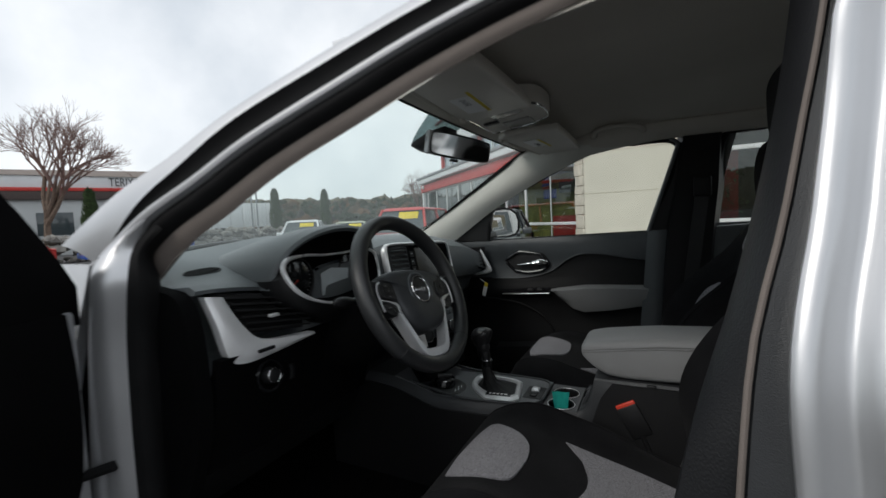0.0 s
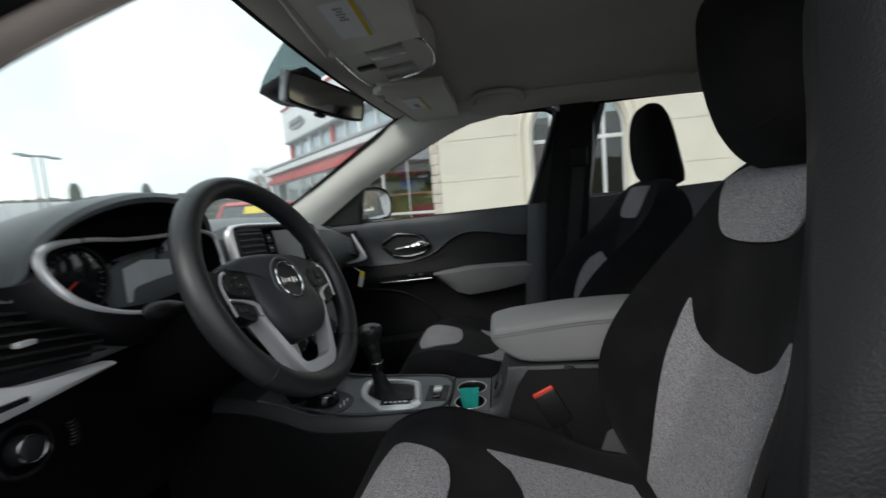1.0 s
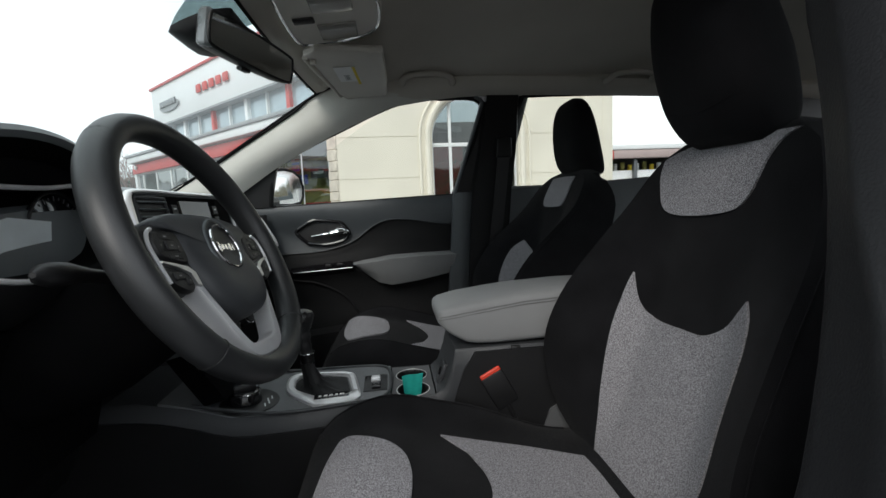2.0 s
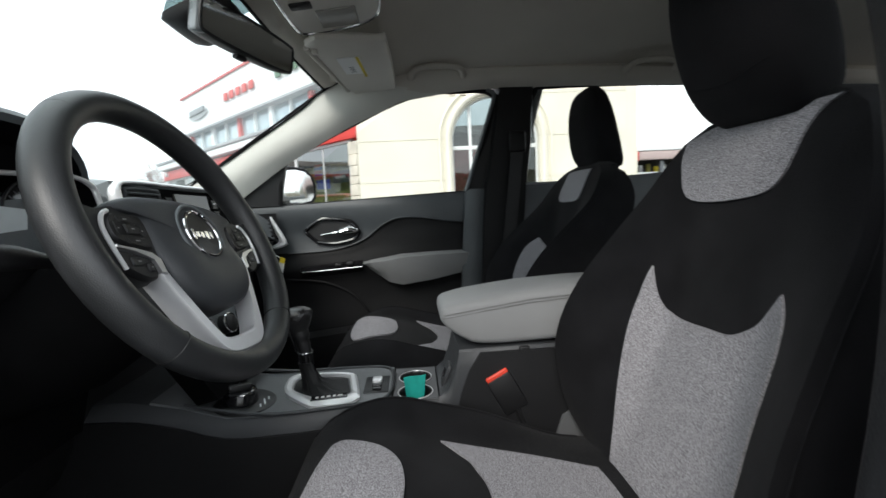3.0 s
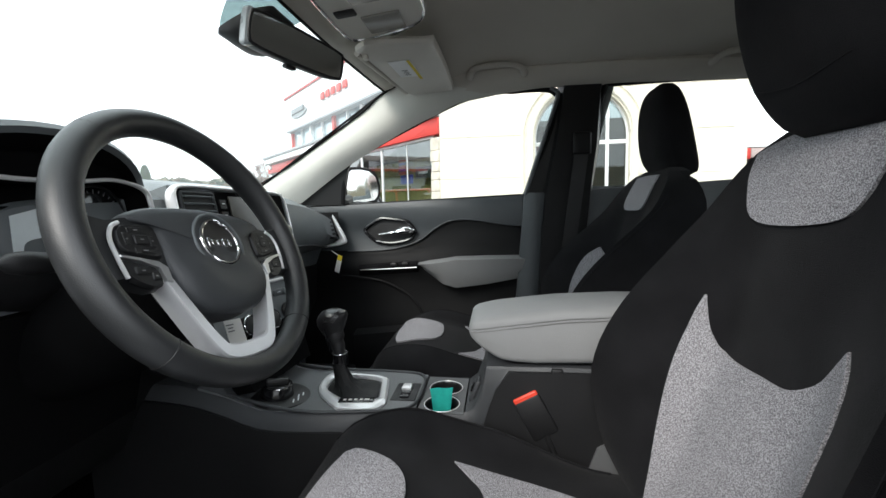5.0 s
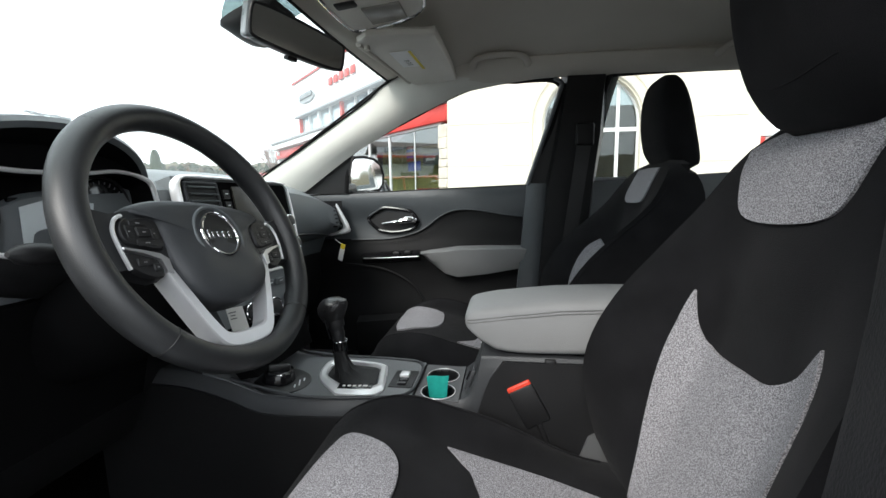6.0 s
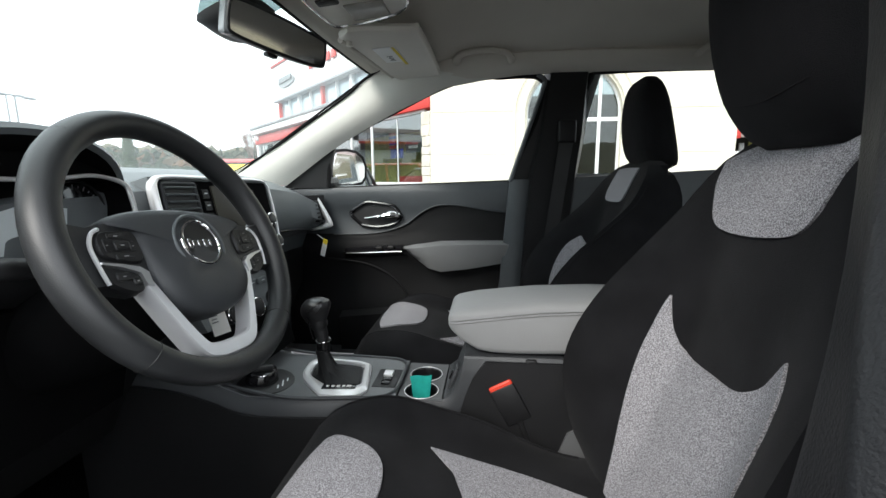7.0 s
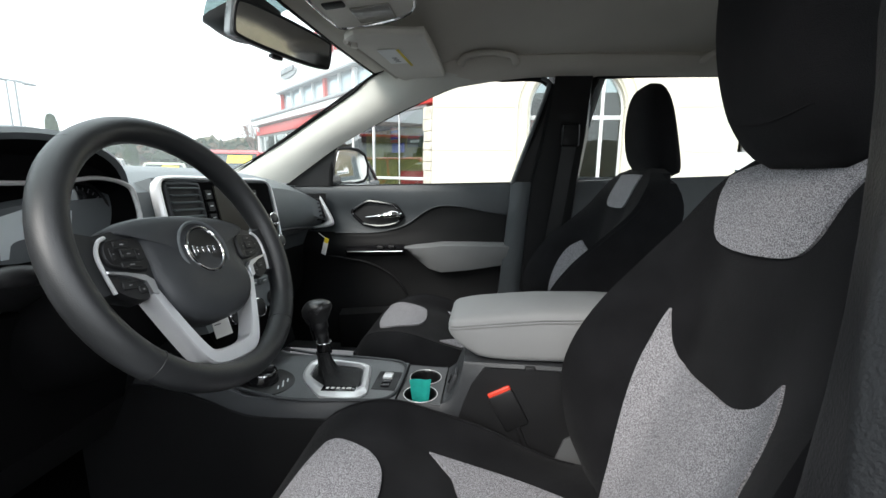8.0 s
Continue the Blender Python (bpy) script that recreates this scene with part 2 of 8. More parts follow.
def sheet(bm, f, nu, nv, back):
    """A thick sheet: f(u, v) gives its face, back(u, v) its underside, for u and v from 0 to 1."""
    A = [[bm.verts.new(f(i / nu, j / nv)) for j in range(nv + 1)] for i in range(nu + 1)]
    B = [[bm.verts.new(back(i / nu, j / nv)) for j in range(nv + 1)] for i in range(nu + 1)]
    for i in range(nu):
        for j in range(nv):
            bm.faces.new((A[i][j], A[i + 1][j], A[i + 1][j + 1], A[i][j + 1]))
            bm.faces.new((B[i][j], B[i][j + 1], B[i + 1][j + 1], B[i + 1][j]))
    for i in range(nu):
        bm.faces.new((A[i][0], B[i][0], B[i + 1][0], A[i + 1][0]))
        bm.faces.new((A[i][nv], A[i + 1][nv], B[i + 1][nv], B[i][nv]))
    for j in range(nv):
        bm.faces.new((A[0][j], A[0][j + 1], B[0][j + 1], B[0][j]))
        bm.faces.new((A[nu][j], B[nu][j], B[nu][j + 1], A[nu][j + 1]))
    return bm


def ribbon(bm, left, right, bulge, thick, n=6, bow=5):
    """A trim strip between two lines of points; bulge lifts its middle, thick is its depth, both as vectors."""
    L, R = smooth_path(left, n), smooth_path(right, n)
    bulge, thick = Vector(bulge), Vector(thick)
    face = lambda u, v: lerp(L[round(u * (len(L) - 1))], R[round(u * (len(L) - 1))], v) + bulge * math.sin(v * math.pi)
    return sheet(bm, face, len(L) - 1, bow, lambda u, v: face(u, v) + thick)


def poly_at(table, t):
    """A point along a list of 2D points, t from 0 to 1 by length."""
    d = [0]
    for a, b in zip(table, table[1:]):
        d.append(d[-1] + math.dist(a, b))
    s = t * d[-1]
    for k in range(len(table) - 1):
        if s <= d[k + 1] + 1e-9:
            q = (s - d[k]) / max(1e-9, d[k + 1] - d[k])
            return lerp(table[k][0], table[k + 1][0], q), lerp(table[k][1], table[k + 1][1], q)
    return table[-1]


# ---- car shell ----
SKIN_EDGE = [(0.42, 0.11, 0.83), (0.8, 0.1, 0.835), (0.95, 0.093, 0.832), (1.0, 0.091, 0.826), (1.05, 0.089, 0.82), (1.1, 0.092, 0.808), (1.15, 0.101, 0.792), (1.2, 0.112, 0.776), (1.25, 0.121, 0.758), (1.3, 0.13, 0.74), (1.35, 0.139, 0.72), (1.4, 0.148, 0.7), (1.6, 0.198, 0.665)]   # height, place along, half width
def build_shell():
    body = thing("car_body", "silver metallic car body with an open front door", "car body", kind="structure")
    # roof skin and inner headliner
    def roof(off, wide=0.66):
        def f(u, v):
            x = lerp(-0.53, 1.75, u)
            y = lerp(-wide, wide, v) * (0.90 + 0.10 * step(u, 0, 0.25))
            edge = (abs(y) / 0.66) ** 3
            z = 1.585 + 0.02 * math.sin(min(1, u * 1.6) * math.pi * 0.6) - (0.06 + 0.025 * step(u, 0, 0.12)) * edge - 0.045 * (1 - step(u, 0, 0.16)) - 0.04 * step(u, 0.6, 1)
            return Vector((x - 0.025 * (1 - (y / 0.66) ** 2) * (1 - step(u, 0, 0.1)), y, z + off))
        return f
    part("roof_panel", sheet(bmesh.new(), roof(0.06), 40, 28, roof(0.05)), PAINT, body, "silver painted roof")
    liner = part("ceiling", sheet(bmesh.new(), roof(0.0, 0.61), 40, 28, roof(0.02, 0.61)), HEADLINER)
    tagged(liner, "grey-beige cloth headliner under the car roof", "ceiling", kind="structure")
    # passenger side A pillar, roof rail
    ws = [(-1.112, 0.652, 1.160), (-1.0, 0.65, 1.213), (-0.898, 0.647, 1.266), (-0.8, 0.642, 1.326), (-0.676, 0.632, 1.400), (-0.6, 0.618, 1.445), (-0.540, 0.600, 1.486), (-0.42, 0.58, 1.535)]
    wd = [(-0.895, 0.71, 1.122), (-0.794, 0.700, 1.189), (-0.70, 0.69, 1.250), (-0.592, 0.675, 1.308), (-0.455, 0.655, 1.374), (-0.340, 0.638, 1.420), (-0.25, 0.625, 1.455), (-0.10, 0.62, 1.476)]
    ws_in = [tuple(lerp(Vector(a), Vector(b), 0.04)) for a, b in zip(ws, wd)]
    part("windscreen_gasket", ribbon(bmesh.new(), [(x, y - 0.004, z) for x, y, z in ws], [(x, y - 0.006, z) for x, y, z in ws_in], (0, -0.002, 0), (0, 0.012, 0.004), 6, 2), RUBBER, body, "black windscreen gasket")
    part("a_pillar_trim", ribbon(bmesh.new(), ws_in, wd, (0, -0.018, -0.006), (0, 0.06, 0.02)), TRIM, body, "pale beige pillar trim")
    rail_l = [(-0.42, 0.58, 1.535), (-0.1, 0.56, 1.54), (0.3, 0.56, 1.54), (0.9, 0.56, 1.52), (1.6, 0.56, 1.49)]
    rail_r = [(-0.25, 0.625, 1.455), (-0.05, 0.622, 1.482), (0.15, 0.625, 1.488), (0.9, 0.625, 1.478), (1.6, 0.62, 1.44)]
    part("roof_rail", ribbon(bmesh.new(), rail_l, rail_r, (0, -0.012, -0.008), (0, 0.03, 0.03)), HEADLINER, body)
    # driver side: outer skin to inner trim, strip by strip
    outer = [(-1.041, -0.83, 1.201), (-0.89, -0.80, 1.294), (-0.763, -0.77, 1.355), (-0.649, -0.74, 1.416), (-0.491, -0.69, 1.491), (-0.336, -0.66, 1.547), (-0.17, -0.652, 1.580), (0.0, -0.65, 1.60), (0.3, -0.65, 1.608), (0.7, -0.65, 1.61)]
    inner = [(-0.905, -0.74, 1.11), (-0.785, -0.735, 1.195), (-0.69, -0.72, 1.247), (-0.583, -0.69, 1.315), (-0.441, -0.65, 1.386), (-0.30, -0.63, 1.445), (-0.15, -0.63, 1.485), (0.0, -0.63, 1.51), (0.3, -0.63, 1.518), (0.7, -0.63, 1.52)]
    O, I = [Vector(p) for p in outer], [Vector(p) for p in inner]
    cut = lambda t: [lerp(a, b, t) for a, b in zip(O, I)]
    foot = [0.42, 0.26, 0.16] + [0.11] * 7
    skin_in = [lerp(a, b, f) for a, b, f in zip(O, I, foot)]
    crown = [p + Vector((-0.040, 0.024, 0.004)) for p in O]
    part("a_pillar_skin", ribbon(bmesh.new(), crown, skin_in, (0, -0.002, 0.008), (0.0, 0.03, -0.01)), PAINT, body, "silver painted pillar skin")
    for name, a, b, mat, lift_, label in (
        ("windscreen_seal", skin_in, cut(0.36), RUBBER, (0, 0.004, 0), "black rubber seal"), ("door_frame_flange", cut(0.36), [p + Vector((0, -0.014, 0)) for p in cut(0.50)], FLANGE, (0, -0.005, 0.002), "dull grey painted flange"),
        ("door_seal", cut(0.50), cut(0.77), RUBBER, (0, -0.012, 0), "black door seal"), ("door_welt", cut(0.77), cut(1.0), WELT, (0, -0.004, 0), "taupe cloth door welt")):
        part(name, ribbon(bmesh.new(), a, b, lift_, (0.0, 0.010, 0.006) if mat == WELT else (0.0, 0.03, -0.01)), mat, body, label)
    ws2 = [(x, -y - 0.022, z + 0.014) for x, y, z in [ws[k] for k in (0, 2, 4, 6, 7)]]
    part("a_pillar_trim", ribbon(bmesh.new(), ws2, cut(1.0)[:2] + cut(1.0)[3:6], (0, 0.0, 0.006), (0, 0.012, 0.012)), TRIM, body, "pale beige pillar trim")
    rail_d = [(-0.42, -0.58, 1.535), (-0.1, -0.56, 1.54), (0.3, -0.56, 1.54), (0.9, -0.56, 1.52), (1.6, -0.56, 1.49)]
    part("roof_rail", ribbon(bmesh.new(), rail_d, [(-0.30, -0.628, 1.46), (0.0, -0.628, 1.505), (0.2, -0.628, 1.51), (0.9, -0.63, 1.50), (1.6, -0.63, 1.45)], (0, 0.012, -0.008), (0, 0.014, 0.03)), HEADLINER, body)
    # front door opening below the pillar
    jamb_o = [(-0.846, -0.773, 1.252), (-0.915, -0.815, 1.187), (-0.901, -0.845, 1.14), (-0.924, -0.845, 1.037), (-0.941, -0.845, 0.93), (-0.958, -0.845, 0.82), (-0.966, -0.845, 0.72), (-0.97, -0.845, 0.60), (-0.91, -0.845, 0.38)]
    jamb_i = [(-0.835, -0.766, 1.2425), (-0.862, -0.79, 1.195), (-0.852, -0.81, 1.136), (-0.872, -0.81, 1.031), (-0.880, -0.81, 0.925), (-0.884, -0.81, 0.816), (-0.884, -0.81, 0.72), (-0.888, -0.81, 0.62), (-0.83, -0.81, 0.42)]
    part("door_jamb", ribbon(bmesh.new(), jamb_o, jamb_i, (0.006, -0.012, 0), (-0.04, 0.02, 0)), PAINT, body, "silver painted door jamb")
    gap = [(p[0] - 0.05, p[1] + 0.02, p[2]) for p in jamb_o]
    part("jamb_seal", ribbon(bmesh.new(), gap[1:], jamb_o[1:], (0, 0.01, 0), (-0.02, 0.03, 0)), RUBBER, body)
    seal_i = [(-0.81, -0.751, 1.219), (-0.852, -0.762, 1.178), (-0.835, -0.765, 1.12), (-0.855, -0.765, 1.03), (-0.862, -0.765, 0.92), (-0.868, -0.765, 0.81), (-0.87, -0.765, 0.70), (-0.875, -0.765, 0.60), (-0.81, -0.765, 0.43)]
    part("door_seal", ribbon(bmesh.new(), jamb_i, seal_i, (0.015, -0.012, 0), (-0.03, 0.02, 0)), RUBBER, body)
    hinge = bmesh.new()
    at_box(hinge, -1.05, -0.965, -0.885, -0.845, 1.04, 1.10, 0.008)
    at_box(hinge, -1.05, -0.975, -0.885, -0.845, 0.60, 0.68, 0.008)
    part("hinge", hinge, PAINT, body)
    part("check_strap", tube(bmesh.new(), [(-0.90, -0.835, 0.80), (-0.945, -0.86, 0.785), (-1.0, -0.90, 0.765)], 0.010, 8), RUBBER, body)
    # fender and bonnet
    def bonnet(off):
        def f(u, v):
            x, y = lerp(-2.35, -1.02, u), lerp(-0.80, 0.80, v)
            z = 0.86 + 0.30 * math.sin(step(u, -0.3, 1) * math.pi / 2) - 0.10 * (abs(y) / 0.8) ** 4
            return Vector((x - 0.22 * (1 - (y / 0.8) ** 2) * (u), y, z + off))
        return f
    part("bonnet", sheet(bmesh.new(), bonnet(0), 14, 16, bonnet(-0.02)), PAINT, body)
    def fender(s, off):
        def f(u, v):
            x = lerp(-2.35, -0.995, u)
            top = 0.88 + 0.285 * math.sin(step(u, -0.3, 1) * math.pi / 2)
            return Vector((x, s * (0.80 + 0.09 * math.sin(v * math.pi * 0.7) - off), lerp(top, 0.35, v)))
        return f
    for s in (-1, 1):
        part("fender", sheet(bmesh.new(), fender(s, 0), 12, 10, fender(s, 0.02)), PAINT, body)
    # B pillars
    def b_pillar(s, front, name, mat, y_in, y_out, wide):
        bm = bmesh.new()
        rings = []
        for z, x in front:
            t = step(z, 1.05, 1.5)
            yi, yo = s * lerp(y_in, y_in - 0.06, t), s * lerp(y_out, y_out - 0.10, t)
            w = wide - 0.034 * t
            rings.append([(x + 0.012, yi, z), (x + w, yi, z), (x + w + 0.03, yo, z), (x, yo, z), (x - 0.006, lerp(yi, yo, 0.4), z)])
        return part(name, loft(bm, rings), mat, body)
    # near pillar: trim face from its inner edge to the cloth welt, then the painted flange out to the rear door's shut line
    INNER = [(0.40, -0.03, -0.735), (0.80, -0.020, -0.733), (0.90, 0.015, -0.721), (1.0, 0.048, -0.701), (1.1, 0.078, -0.673), (1.2, 0.103, -0.637), (1.3, 0.125, -0.597), (1.4, 0.142, -0.592), (1.55, 0.160, -0.590)]
    RIDGE = [(0.40, -0.04, -0.79), (0.80, -0.020, -0.79), (0.90, 0.0, -0.784), (1.0, 0.022, -0.764), (1.05, 0.039, -0.738), (1.1, 0.058, -0.709), (1.15, 0.073, -0.690), (1.2, 0.087, -0.672), (1.3, 0.112, -0.634), (1.4, 0.130, -0.612), (1.55, 0.146, -0.600)]
    WELT_LINE = [(0.40, 0.03, -0.80), (0.80, 0.052, -0.800), (1.0, 0.063, -0.790), (1.1, 0.075, -0.772), (1.2, 0.103, -0.735), (1.3, 0.127, -0.695), (1.4, 0.150, -0.660), (1.55, 0.170, -0.640)]
    on = lambda line, z: Vector((curve1(z, [(r[0], r[1]) for r in line]), curve1(z, [(r[0], r[2]) for r in line]), z))
    rings, welt, flange_in, flange_out = [], [], [], []
    for k in range(29):
        z = lerp(0.40, 1.55, k / 28)
        e, r, w = on(INNER, z), on(RIDGE, z), on(WELT_LINE, z)
        rings.append([e + Vector((0.14, 0.03, 0)), e + Vector((0.014, 0.008, 0)), e + Vector((0.003, 0.003, 0)), e, lerp(e, r, 0.15), lerp(e, r, 0.8), lerp(e, r, 0.95) + Vector((-0.001, -0.001, 0)), lerp(r, w, 0.06) + Vector((-0.002, -0.002, 0)), lerp(r, w, 0.5) + Vector((-0.005, -0.006, 0)), lerp(r, w, 0.9) + Vector((-0.002, -0.002, 0)), w, w + Vector((0.11, 0.04, 0))])
        welt.append(w + Vector((-0.002, -0.003, 0)))
        flange_in.append(w + Vector((0.004, 0.0, 0)))
        flange_out.append(Vector((curve1(z, [(r[0], r[1]) for r in SKIN_EDGE]) + 0.012, 0.022 - curve1(z, [(r[0], r[2]) for r in SKIN_EDGE]), z)))
    part("b_pillar", loft(bmesh.new(), rings), GRAINED, body, "charcoal grained pillar trim")
    part("pillar_welt", tube(bmesh.new(), welt, 0.0032, 8, up=(0, 1, 0)), WELT, body, "taupe cloth door welt")
    # silver-painted flange given a dark plastic colour to stand for its shade
    part("b_pillar_flange", ribbon(bmesh.new(), flange_in, flange_out, (0.010, 0.006, 0), (0.02, 0.02, 0), 1), CONSOLE, body, "painted flange, shade put into its dark colour")
    b_pillar(1, [(0.40, -0.01), (0.75, 0.005), (1.0, 0.018), (1.15, 0.034), (1.3, 0.062), (1.44, 0.078), (1.56, 0.088)], "b_pillar", PILLAR, 0.675, 0.80, 0.165)
    part("rear_pillar", b_rear(1), HARD, body)
    part("rear_pillar", b_rear(-1), HARD, body)
    # sills, floor, firewall, rear wall
    floor = part("floor", at_box(bmesh.new(), -1.35, 1.75, -0.74, 0.74, 0.34, 0.40, 0.01), CARPET)
    tagged(floor, "black carpeted car floor", "floor", kind="structure")
    sill = bmesh.new()
    at_box(sill, -1.0, 0.1, -0.86, -0.70, 0.34, 0.47, 0.02)
    part("door_sill", sill, PAINT, body)
    part("sill_cover", at_box(bmesh.new(), -0.9, 0.05, -0.74, -0.66, 0.40, 0.49, 0.015), HARD, body)
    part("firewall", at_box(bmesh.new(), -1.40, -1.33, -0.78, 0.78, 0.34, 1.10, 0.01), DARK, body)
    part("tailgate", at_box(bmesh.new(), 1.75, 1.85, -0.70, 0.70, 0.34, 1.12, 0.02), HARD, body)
    # kick panel near black: footwell shade is put into its colour
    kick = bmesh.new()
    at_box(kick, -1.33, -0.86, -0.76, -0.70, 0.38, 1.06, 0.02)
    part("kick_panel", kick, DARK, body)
    # glass
    def screen(off):
        def f(u, v):
            y = lerp(-0.66, 0.66, v)
            k = (y / 0.66) ** 2
            lo, hi = Vector((-1.30 + 0.20 * k, y, 1.15)), Vector((-0.555 + 0.035 * k, y * 0.93, 1.518 - 0.01 * k))
            p = lerp(lo, hi, u)
            p.z += 0.02 * math.sin(u * math.pi) * (1 - k) + off
            p.x -= off
            return p
        return f
    glass = thing("windscreen", "clear laminated windscreen with a black edge band", "windscreen", kind="structure")
    g = part("pane", sheet(bmesh.new(), screen(0.0), 8, 14, screen(0.005)), GLASS, glass)
    g.visible_shadow = False
    edge = bmesh.new()
    f0 = screen(-0.004)
    tube(edge, [f0(1.0, v / 20) for v in range(21)], 0.007, 6)
    tube(edge, [f0(v / 10, 1.0) for v in range(11)], 0.004, 6)
    out = [Vector(p) for p in ((-1.08, 0.69, 1.14), (-0.875, 0.685, 1.275), (-0.655, 0.665, 1.405), (-0.535, 0.635, 1.48), (-0.49, 0.62, 1.505))]
    ribbon(edge, [tuple(lerp(f0(u, 0.993), p, 0.5)) for u, p in zip((0.0, 0.28, 0.58, 0.75, 1.0), out)], [tuple(p) for p in out], (0, 0, 0), (-0.004, 0.004, 0.004))
    tube(edge, [f0(v / 10, 0.0) for v in range(11)], 0.006, 6)
    tube(edge, [f0(0.0, v / 20) for v in range(21)], 0.012, 6)
    part("edge_band", edge, RUBBER, glass)
    # frosted dot band round the mirror foot
    def dots(off):
        f = screen(-0.003 + off)
        return lambda u, v: f(lerp(0.835, 0.998, u), lerp(lerp(0.441, 0.348, u ** 0.85), 0.535, v))
    part("sensor_patch", sheet(bmesh.new(), dots(0), 8, 10, dots(-0.001)), pane_glass("frosted_dot_band", (0.40, 0.46, 0.46), 0.2, 0.03), glass, "grey frosted sensor band behind the mirror").visible_shadow = False
    header = bmesh.new()
    hd = [f0(1.0, v / 12) + Vector((0.0, 0, -0.004)) for v in range(13)]
    hd2 = [p + Vector((0.075, 0, 0.035)) for p in hd]
    part("header_trim", ribbon(header, hd, hd2, (0.0, 0, -0.012), (0, 0, 0.02), 2), HEADLINER, body)
    return body


def b_rear(s):
    """The pillar behind the rear door."""
    bm = bmesh.new()
    rings = [[(x, s * 0.60, z), (x + 0.4, s * 0.60, z), (x + 0.45, s * 0.72, z), (x, s * 0.72, z)] for z, x in ((0.5, 1.15), (1.15, 1.22), (1.5, 1.05))]
    return loft(bm, rings)


def build_passenger_door():
    door = thing("passenger_door", "closed front door with black trim panel, grey armrest and chrome handle", "car door")
    # inner panel: belt, hand-hold hollow, lower bin
    rows = [(1.120, 0.742), (1.10, 0.735), (1.06, 0.738), (1.00, 0.752), (0.94, 0.748), (0.90, 0.735), (0.86, 0.728), (0.80, 0.742), (0.72, 0.748), (0.60, 0.735), (0.46, 0.73)]
    def face(off):
        def f(u, v):
            x = lerp(-0.93, 0.02, u)
            k = v * (len(rows) - 1)
            i = min(int(k), len(rows) - 2)
            z, y = (lerp(rows[i][c], rows[i + 1][c], k - i) for c in (0, 1))
            z += 0.026 * (x + 0.45) / 0.8 * (1 - v)
            y -= 0.03 * math.exp(-((x + 0.16) / 0.22) ** 2 - ((z - 0.97) / 0.09) ** 2)
            return Vector((x, y + off, z))
        return f
    CREASE = [(-0.93, 0.93), (-0.72, 0.93), (-0.56, 0.935), (-0.44, 0.965), (-0.36, 1.02), (-0.30, 1.045), (-0.22, 1.045), (-0.10, 1.025), (0.02, 1.015)]
    def half(low, off):
        def f(u, v):
            x = lerp(-0.93, 0.02, u)
            zc = curve1(x, CREASE)
            z = lerp(zc, 0.46, v) if low else lerp(1.120 + 0.026 * (x + 0.45) / 0.8, zc, v)
            y = curve1(z, rows[::-1]) - 0.03 * math.exp(-((x + 0.16) / 0.22) ** 2 - ((z - 0.97) / 0.09) ** 2)
            return Vector((x, y + off, z))
        return f
    part("door_panel", sheet(bmesh.new(), half(False, 0), 40, 16, half(False, 0.05)), DOOR_SOFT, door, "charcoal moulded upper door panel")
    part("lower_panel", sheet(bmesh.new(), half(True, 0.012), 40, 30, half(True, 0.055)), DOOR_LOW, door, "black lower door panel")
    part("belt_moulding", tube(bmesh.new(), [face(0)(u / 12, 0) + Vector((0, 0.012, 0.001)) for u in range(13)], 0.004, 8), RUBBER, door)
    bm = bmesh.new()
    sheet(bm, lambda u, v: Vector((lerp(-1.25, 0.10, u), 0.83 + 0.03 * math.sin(v * math.pi), lerp(1.12, 0.40, v))), 6, 8, lambda u, v: Vector((lerp(-1.25, 0.10, u), 0.80, lerp(1.12, 0.40, v))))
    part("door_skin", bm, PAINT, door)
    # raised wave line across the panel
    part("crease", tube(bmesh.new(), smooth_path([(-0.72, 0.728, 0.93), (-0.56, 0.726, 0.935), (-0.44, 0.722, 0.965), (-0.36, 0.716, 1.02), (-0.30, 0.712, 1.045), (-0.22, 0.712, 1.045), (-0.10, 0.716, 1.025), (0.01, 0.72, 1.015)], 5), 0.0022, 8), DOOR_SOFT, door)
    # handle bowl
    ring = smooth_path([(-0.650, 0.738, 1.012), (-0.612, 0.736, 1.042), (-0.592, 0.735, 1.052), (-0.570, 0.735, 1.056), (-0.49, 0.735, 1.045), (-0.470, 0.735, 1.036), (-0.448, 0.736, 1.004), (-0.452, 0.736, 0.992), (-0.472, 0.737, 0.972), (-0.540, 0.738, 0.959), (-0.600, 0.738, 0.966), (-0.615, 0.738, 0.974)], 4, True)
    part("handle_bowl", tube(bmesh.new(), ring, 0.007, 8, True, up=(0, 1, 0)), GLOSSY, door, "gloss black bezel")
    part("bowl_back", loft(bmesh.new(), [[(p.x, 0.742, p.z) for p in ring], [(lerp(p.x, -0.555, 0.3), 0.749, lerp(p.z, 1.005, 0.3)) for p in ring]]), HARD, door)
    grip = bmesh.new()
    tube(grip, smooth_path([(-0.590, 0.730, 0.994), (-0.555, 0.721, 0.999), (-0.515, 0.717, 1.004), (-0.480, 0.719, 1.010), (-0.456, 0.730, 1.006)], 5), [0.0055] * 6 + [0.008] * 4 + [0.015] * 3 + [0.019] * 5 + [0.014] * 3, 10, flat=0.8)
    part("door_handle", grip, CHROME, door, "polished chrome pull handle")
    # armrest, switch strip
    arm = bmesh.new()
    prof = [(-0.44, 0.880, 0.868, 0.725), (-0.40, 0.886, 0.842, 0.700), (-0.34, 0.894, 0.80, 0.682), (-0.29, 0.902, 0.787, 0.678), (-0.18, 0.906, 0.80, 0.678), (-0.06, 0.906, 0.822, 0.682), (0.0, 0.905, 0.83, 0.69)]
